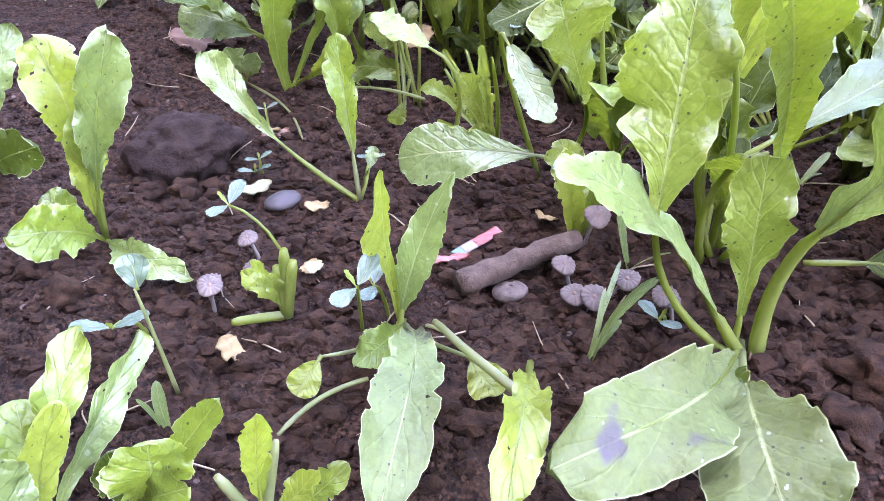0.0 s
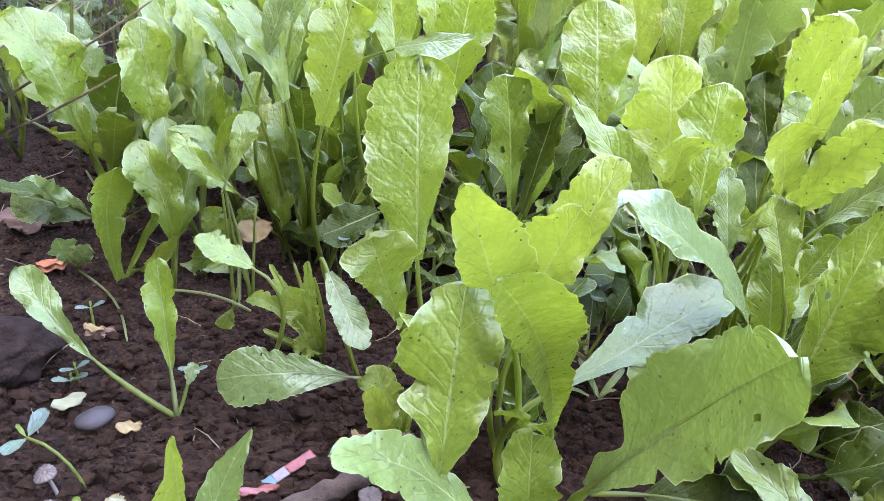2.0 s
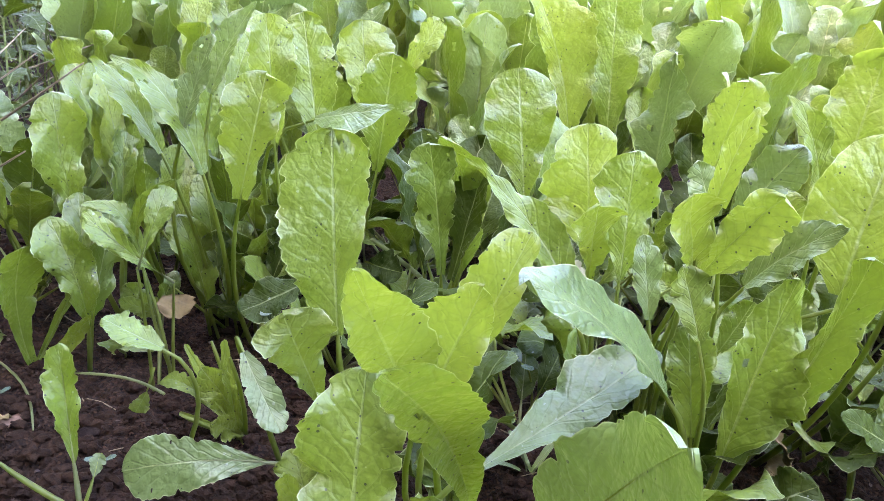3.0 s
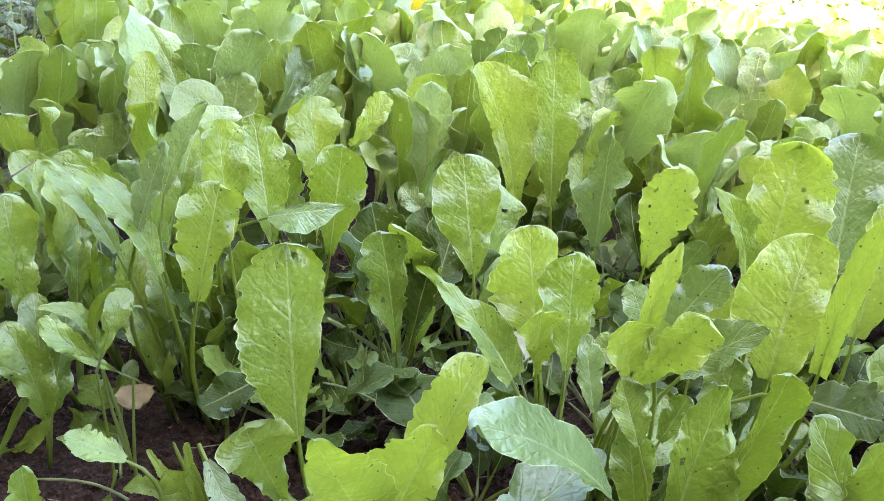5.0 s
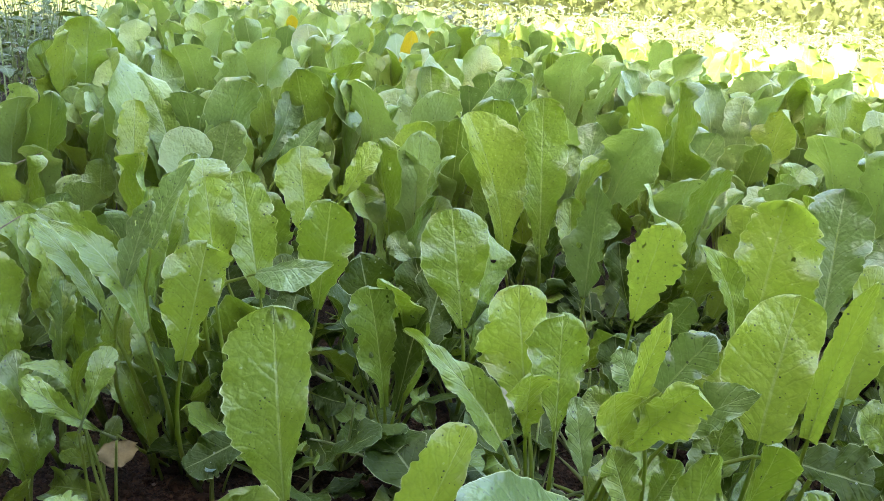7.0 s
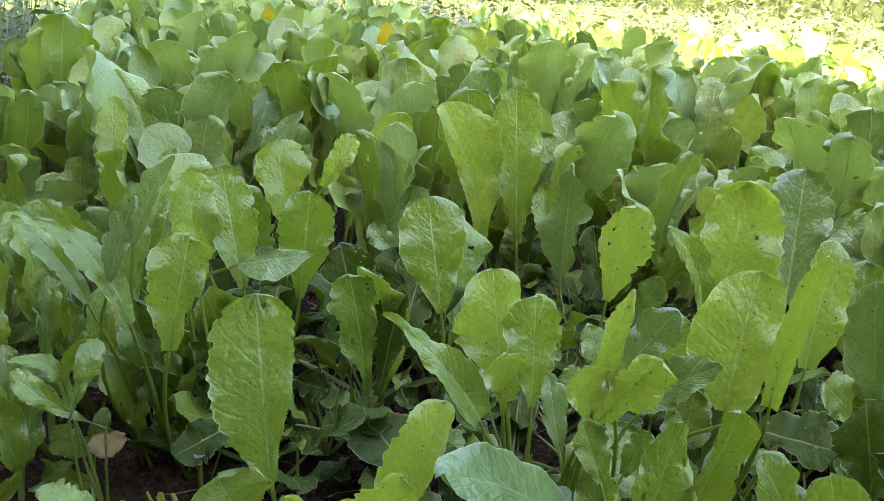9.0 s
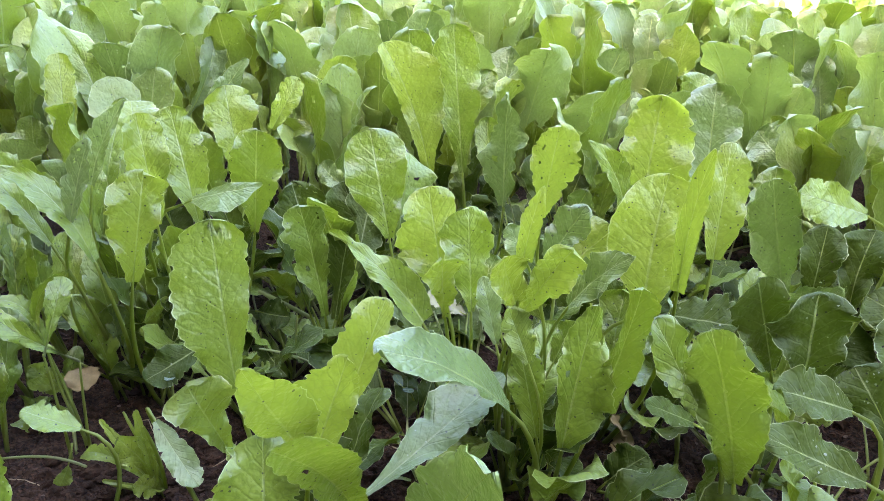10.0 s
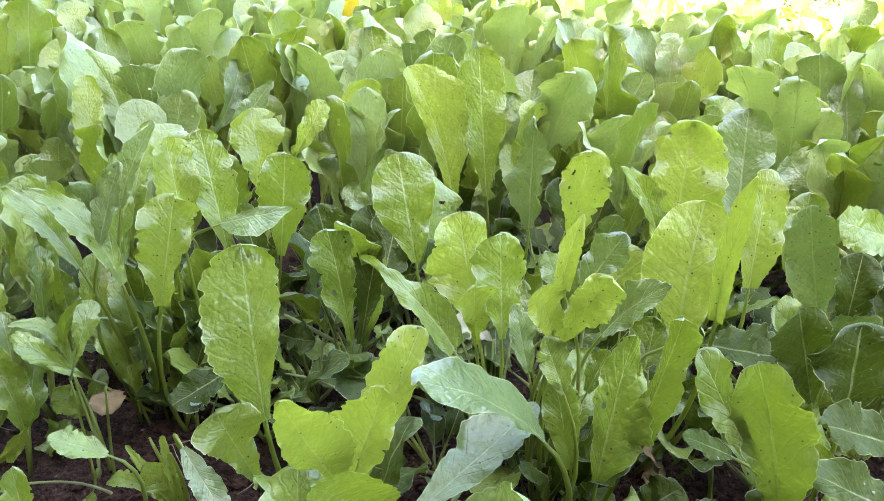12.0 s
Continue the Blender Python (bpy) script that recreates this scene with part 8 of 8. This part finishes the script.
def stock_plant(k, joined):
    """One of the plants that the bed is filled with: six to nine leaves round a crown."""
    rnd = random.Random(100 + k)
    p = plant(0, -8 - k)
    p.location.z = 0
    put = merged_leaf if joined else leaf
    n = rnd.randint(7, 9)
    for i in range(n):
        inner = i >= n - 4
        az = 360 * i / n * 1.7 + rnd.uniform(-25, 25)
        el = rnd.uniform(75, 89) if inner else rnd.uniform(62, 82)
        L = rnd.uniform(0.20, 0.28) if inner else rnd.uniform(0.13, 0.20)
        W = L * (rnd.uniform(0.20, 0.27) if joined else rnd.uniform(0.22, 0.32))
        # many leaves take the paler colour that carries the distant haze
        mt = rnd.choice((PALE_HAZE, LIME, PALE_HAZE, LIME, GREY_SHEEN)) if joined else rnd.choice((PALE_HAZE, GREEN, LIME, PALE_HAZE, GREY_SHEEN)) if inner else rnd.choice((GREEN, LIME, PALE_HAZE, GREEN))
        put(p, 0.006 * math.cos(radians(az)), 0.006 * math.sin(radians(az)), 0.003, az, el, L, W, rnd.uniform(-70, 70), rnd.uniform(0.0, 0.08), mt,
            rnd.choice(("wedge", "wedge", "wedge", "wide_wedge", "oval_wedge", "oval_wedge")), rnd.uniform(0.12, 0.25), fold=rnd.uniform(8, 36), ruf=rnd.uniform(0.08, 0.18), lobe=rnd.uniform(0.10, 0.26),
            holes=0 if joined else rnd.randint(0, 2), nu=20 if joined else 36, nv=2 if joined else 4, hook=rnd.choice((0.0, 0.0, 0.0, 0.12)), twist=rnd.uniform(-35, 35), bites=((rnd.randint(0, 1), rnd.uniform(0.5, 0.95), rnd.uniform(0.15, 0.5), 0.05),))
    return p


def inside_bed(x, y):
    left = -0.21 - 0.08 * (y - 0.6)
    return left < x < 3.2 and x + y < 4.1 and y < 3.6


near_stock = [stock_plant(k, False) for k in range(7)]
far_stock = [stock_plant(20 + k, True) for k in range(8)]
taken = [(o.location.x, o.location.y) for o in scene.objects if o.name.startswith("mustard_plant") and o.location.y > -5]
grow = random.Random(5)
spots = []
for row in range(-3, 32):
    for col in range(-5, 28):
        x = col * 0.122 + (0.05 if row % 2 else 0.0) + grow.uniform(-0.034, 0.034)
        y = row * 0.115 + grow.uniform(-0.03, 0.03)
        spin, size, pick = grow.uniform(0, 360), grow.uniform(0.80, 1.28), grow.randint(0, 55)
        if not inside_bed(x, y) or not (y > 0.30 or x > 0.66) or any((x - a) ** 2 + (y - b) ** 2 < 0.0058 for a, b in taken):
            continue
        if x < 0.0 and y < 1.0:
            size *= 0.85
        size *= 1.0 + 0.08 * min(1.0, max(0.0, (y - 1.2) / 1.0))
        spots.append(((x - 0.3) ** 2 + (y + 0.2) ** 2, x, y, spin, size, pick, grow.uniform(-5, 5), grow.uniform(-5, 5)))
spots.sort()
SINGLE = 215
far_v, far_f, far_uv, far_m, far_n = [], [], [], [], 0
mats = [GREEN, LIME, GREY_SHEEN, PALE_HAZE]
for k, (_, x, y, spin, size, pick, tip_x, tip_y) in enumerate(spots):
    at = pose(x, y, ground_z(x, y) - 0.003, tip_x, tip_y, spin) @ Matrix.Scale(size, 4)
    if k < SINGLE:
        copy_thing(near_stock[pick % len(near_stock)], at).matrix_basis = at
        continue
    for c in far_stock[pick % len(far_stock)].children:
        w = np.array(at @ c.matrix_basis)
        co = np.zeros(len(c.data.vertices) * 3)
        c.data.vertices.foreach_get("co", co)
        co = co.reshape(-1, 3) @ w[:3, :3].T + w[:3, 3]
        far_v.append(co)
        far_uv.append(np.asarray(c["uv"]).reshape(-1, 2))
        far_f += [tuple(i + far_n for i in f.vertices) for f in c.data.polygons]
        far_m += [mats.index(c.data.materials[0])] * len(c.data.polygons)
        far_n += len(co)
far_bed = mesh_object("far_mustard_rows", np.concatenate(far_v), far_f, GREEN, uv=np.concatenate(far_uv))
for extra in mats[1:]:
    far_bed.data.materials.append(extra)
far_bed.data.polygons.foreach_set("material_index", np.array(far_m, dtype=np.int32))
tagged(far_bed, "dense further rows of mustard greens, back rows in sun", "leafy vegetables", "", "stuff")
for o in near_stock + far_stock:
    for c in list(o.children_recursive):
        bpy.data.objects.remove(c)
    bpy.data.objects.remove(o)

# low side leaves and bare stalks crowd the soil between the larger plants; shade is in their dark colour
low = random.Random(21)
filled = 0
while filled < 95:
    x, y = low.uniform(-0.22, 0.85), low.uniform(-0.16, 0.5)
    keep = y > 0.17 + 0.25 * max(0.0, 0.12 - x) if x < 0.2 else (y > 0.03 if x < 0.33 else y > -0.15)
    if not keep or any((x - a) ** 2 + (y - b) ** 2 < 0.0016 for a, b in taken):
        continue
    if (x < 0.06 and y < 0.30) or (x > 0.28 and y < 0.06 and low.random() < 0.7):
        continue
    filled += 1
    taken.append((x, y))
    lp = plant(x, y, "low mustard seedling with small leaves and bare pale stalks")
    for i in range(low.randint(3, 5)):
        az, el, L = low.uniform(0, 360), low.uniform(14, 55), low.uniform(0.06, 0.14)
        leaf(lp, 0, 0, 0.003, az, el, L, L * low.uniform(0.28, 0.45), low.uniform(-30, 30), low.uniform(0.02, 0.12), low.choice((DARK_SHADE, DARK_SHADE, DARK_SHADE, GREEN)),
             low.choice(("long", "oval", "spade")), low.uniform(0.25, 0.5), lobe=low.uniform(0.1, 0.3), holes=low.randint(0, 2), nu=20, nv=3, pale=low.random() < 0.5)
    for i in range(low.randint(2, 4)):
        bare_stalk(lp, 0, 0, 0.002, low.uniform(0, 360), low.uniform(25, 80), low.uniform(0.05, 0.11), 0.0019, 0.0013, low.uniform(-0.03, 0.06), low.random() < 0.5)

# a few yellowed leaves stand out far back in the bed
for x, y, z, az in ((0.553, 1.76, 0.19, 250), (0.30, 2.35, 0.19, 240), (0.72, 2.1, 0.18, 230)):
    yp = plant(x, y, "mustard plant with one bright yellow dying leaf")
    leaf(yp, 0, 0, 0.004, az, 80, z + 0.13, 0.055, 20, 0.05, YELLOW, "oval", 0.3, nu=20, nv=3)
    leaf(yp, 0, 0, 0.004, az + 150, 66, 0.19, 0.06, 10, 0.05, GREEN, "long", 0.2, nu=20, nv=3)


# ---- loose soil crumbs and straw ----
def scatter_crumbs():
    """Loose soil: many fine crumbs and some angular, knobbly larger ones."""
    rng = np.random.default_rng(4)
    kinds = []
    for sub in (1, 2):
        bm = bmesh.new()
        bmesh.ops.create_icosphere(bm, subdivisions=sub, radius=1.0)
        kinds.append((np.array([v.co[:] for v in bm.verts]), np.array([[v.index for v in f.verts] for f in bm.faces])))
        bm.free()
    knobs = []
    for k in range(24):
        base = kinds[1][0]
        off = rng.uniform(-50, 50, 3)
        knobs.append(np.array([1 + 0.55 * noise.noise(Vector(p * 1.6 + off)) + 0.40 * noise.noise(Vector(p * 3.7 + off)) for p in base])[:, None])
    V, Fc, o = [], [], 0
    for i in range(34000):
        x, y = rng.uniform(-0.42, 0.75), rng.uniform(-0.32, 0.62)
        if rng.random() < 0.65:
            x, y = rng.normal(0.02, 0.16), rng.normal(-0.02, 0.12)
        r = 0.0004 + 0.0058 * rng.random() ** 6
        big = r > 0.0022
        base, tri = kinds[1 if big else 0]
        a = rng.uniform(0, 6.283)
        spun = base @ np.array([[math.cos(a), -math.sin(a), 0], [math.sin(a), math.cos(a), 0], [0, 0, 1]])
        j = spun * (knobs[i % 24] if big else 1 + rng.uniform(-0.5, 0.5, (len(base), 1))) * r * np.array([rng.uniform(0.8, 1.4), rng.uniform(0.7, 1.1), rng.uniform(0.5, 0.9)])
        V.append(j + (x, y, ground_z(x, y) + r * 0.25))
        Fc.append(tri + o)
        o += len(base)
    ob = mesh_object("soil_crumbs", np.concatenate(V), [tuple(int(i) for i in f) for f in np.concatenate(Fc)], CLOD, smooth=False)
    return tagged(ob, "loose crumbs of dark brown soil", "soil crumbs", "", "stuff")


scatter_crumbs()


def scatter_straw(name, n, box, z, length, radius, material, label, seed, flat=0.15):
    rnd = random.Random(seed)
    V, Fc = [], []
    for _ in range(n):
        x, y = rnd.uniform(box[0], box[1]), rnd.uniform(box[2], box[3])
        a, e, L = rnd.uniform(0, 6.3), rnd.uniform(-flat, flat) if flat < 0.5 else rnd.uniform(0.1, flat), rnd.uniform(0.4, 1.0) * length
        c = Vector((math.cos(a) * math.cos(e), math.sin(a) * math.cos(e), math.sin(e))) * L
        p = Vector((x, y, ground_z(x, y) + rnd.uniform(0.001, z)))
        side = Vector((-c.y, c.x, 0)) * rnd.uniform(-0.12, 0.12)
        v, f = tube_data([p, p + c * 0.35 + side, p + c * 0.7 + side, p + c], [radius, radius * 0.9, radius * 0.8, radius * 0.4], 4)
        Fc += [tuple(i + len(V) for i in q) for q in f]
        V += v
    return tagged(mesh_object(name, V, Fc, material), label, "straw", "", "stuff")


scatter_straw("root_hairs", 150, (-0.3, 0.5, -0.25, 0.5), 0.006, 0.05, 0.0005, STRAW, "thin dry root threads on the soil", 3)
scatter_straw("dry_straw", 160, (-1.5, -0.28, 0.3, 2.2), 0.12, 0.30, 0.0016, STRAW, "tangle of dry straw beside the bed", 6, 0.7)


# ---- the sunny meadow behind, weeds and an added hedge against low sky light ----
def blades(name, n, where, size, width, material, label, category, seed, lean=0.5):
    rng = np.random.default_rng(seed)
    V, Fc, UV, o = [], [], [], 0
    for _ in range(n):
        x, y = where(rng)
        h, w, a = size * rng.uniform(0.5, 1.15), width * rng.uniform(0.6, 1.3), rng.uniform(0, 6.283)
        l, b = rng.uniform(0.05, lean), rng.uniform(0, 6.283)
        z0 = ground_z(x, y)
        for k, (t, ww) in enumerate(((0, 0.6), (0.4, 1.0), (0.75, 0.75), (1.0, 0.05))):
            cx, cy, cz = x + math.cos(b) * l * h * t * t, y + math.sin(b) * l * h * t * t, z0 + h * t * (1 - 0.35 * l * t)
            dx, dy = math.cos(a) * w * ww / 2, math.sin(a) * w * ww / 2
            V += [(cx - dx, cy - dy, cz), (cx + dx, cy + dy, cz)]
            UV += [(0.15, t), (0.85, t)]
            if k:
                Fc.append((o + 2 * k - 2, o + 2 * k - 1, o + 2 * k + 1, o + 2 * k))
        o += 8
    return tagged(mesh_object(name, V, Fc, material, uv=UV), label, category, "", "stuff")


def leaflets(name, n, where, size, length, material, label, category, seed):
    """Many small pointed leaves at all heights over the ground, in clumps round thin stems."""
    rng = np.random.default_rng(seed)
    V, Fc, UV, o = [], [], [], 0
    while o < n * 6:
        x, y = where(rng)
        z0, h = ground_z(x, y), size * rng.uniform(0.35, 1.1)
        lx, ly = rng.normal(0, 0.25, 2) * h
        for t in np.linspace(0.15, 1.0, rng.integers(5, 11)):
            c = np.array([x + lx * t * t, y + ly * t * t, z0 + h * t])
            b, e, L = rng.uniform(0, 6.283), rng.uniform(-0.3, 0.8), length * rng.uniform(0.6, 1.5)
            d = np.array([math.cos(b) * math.cos(e), math.sin(b) * math.cos(e), math.sin(e)])
            q = np.array([-math.sin(b), math.cos(b), rng.uniform(-0.4, 0.4)]) * L * 0.24
            up = np.array([0, 0, -0.12 * L])
            V += [tuple(c), tuple(c + d * L * 0.35 + q), tuple(c + d * L * 0.35 - q), tuple(c + d * L * 0.7 + q * 0.8 + up), tuple(c + d * L * 0.7 - q * 0.8 + up), tuple(c + d * L + up * 2.2)]
            UV += [(0.5, 0), (0.1, 0.35), (0.9, 0.35), (0.1, 0.7), (0.9, 0.7), (0.5, 1)]
            Fc += [(o, o + 2, o + 1), (o + 1, o + 2, o + 4, o + 3), (o + 3, o + 4, o + 5)]
            o += 6
        w = 0.0012
        V += [(x - w, y, z0), (x + w, y, z0), (x + lx + w, y + ly, z0 + h), (x + lx - w, y + ly, z0 + h), (x, y - w, z0), (x, y + w, z0)]
        UV += [(0.5, 0.5)] * 6
        Fc += [(o, o + 1, o + 2, o + 3), (o + 4, o + 5, o + 2)]
        o += 6
    return tagged(mesh_object(name, V, Fc, material, uv=UV), label, category, "", "stuff")


def meadow_spot(rng):
    while True:
        d = 4.1 + 5.5 * rng.random() ** 1.8
        s = rng.uniform(-4.5, 6.5)
        x, y = d / 2 + s / 2, d / 2 - s / 2
        if y > 0.2 and x > -2.5:
            return x, y


def weed_spot(rng):
    while True:
        x, y = rng.uniform(-1.7, 0.6), rng.uniform(0.45, 4.2)
        if x < -0.25 - 0.08 * (y - 0.6) or (y > 3.6 and x < 0.3):
            return x, y


blades("meadow_grass", 2600, meadow_spot, 0.30, 0.008, GRASS, "tall sunlit yellow-green meadow grass behind the bed", "grass", 8, 0.9)
leaflets("meadow_weeds", 46000, meadow_spot, 0.36, 0.040, WEED, "sunlit small-leaved meadow weeds behind the bed", "weeds", 9)
# side weeds take the dark leaf colour for the shade beside the bed
leaflets("side_weeds", 9000, weed_spot, 0.34, 0.040, DARK_SHADE, "leafy weeds growing beside the bed", "weeds", 10)
blades("side_grass", 500, weed_spot, 0.26, 0.006, GRASS, "long grass beside the bed", "grass", 11, 0.9)


def tree_line():
    """Leafy belt of bushes and trees, added to block low sky light: a dense core with loose leaves over it."""
    rng = np.random.default_rng(15)
    V, Fc, UV = [], [], []

    def wall_run(x0, y0, x1, y1, h, thick, n, leaf_len):
        a, b = np.array([x0, y0]), np.array([x1, y1])
        d = (b - a) / np.linalg.norm(b - a)
        q = np.array([-d[1], d[0]]) * thick
        o, seg = len(V), 24
        for i in range(seg + 1):
            p = a + (b - a) * i / seg
            top = h * (0.86 + 0.10 * math.sin(i * 1.7 + x0) + 0.07 * math.sin(i * 0.7 + y0))
            for k, z in ((0, -0.05), (0, top), (1, top), (1, -0.05)):
                V.append((p[0] + q[0] * k, p[1] + q[1] * k, z))
                UV.append((0.5, 0.5))
        for i in range(seg):
            for k in range(4):
                m = (k + 1) % 4
                Fc.append((o + 4 * i + k, o + 4 * i + m, o + 4 * i + 4 + m, o + 4 * i + 4 + k))
        for _ in range(n):
            p = a + (b - a) * rng.random()
            c = np.array([p[0] - q[0] * rng.random() * 0.35, p[1] - q[1] * rng.random() * 0.35, h * 1.08 * rng.random()])
            u = rng.normal(size=3)
            u /= np.linalg.norm(u)
            w = np.cross(u, rng.normal(size=3))
            w /= np.linalg.norm(w)
            r = leaf_len * rng.uniform(0.6, 1.4)
            o = len(V)
            V.extend([tuple(c - u * r), tuple(c + w * r * 0.5), tuple(c + u * r), tuple(c - w * r * 0.5)])
            UV.extend([(0.5, 0), (0.1, 0.5), (0.5, 1), (0.9, 0.5)])
            Fc.append((o, o + 1, o + 2, o + 3))

    # near run on the left is added to darken that side of the bed
    wall_run(-1.95, -0.95, -2.3, 6.5, 4.6, 0.7, 6000, 0.06)
    wall_run(-6.5, 30.0, 15.0, 28.0, 9.0, 2.0, 9000, 0.13)
    wall_run(14.5, 28.5, 28.0, 8.0, 9.0, 2.0, 9000, 0.13)
    wall_run(27.5, 8.5, 22.0, -10.0, 9.0, 2.0, 3000, 0.16)
    return tagged(mesh_object("tree_line", V, Fc, WEED, uv=UV), "added belt of dark green bushes and trees blocking low sky", "bushes", "", "stuff")


tree_line()
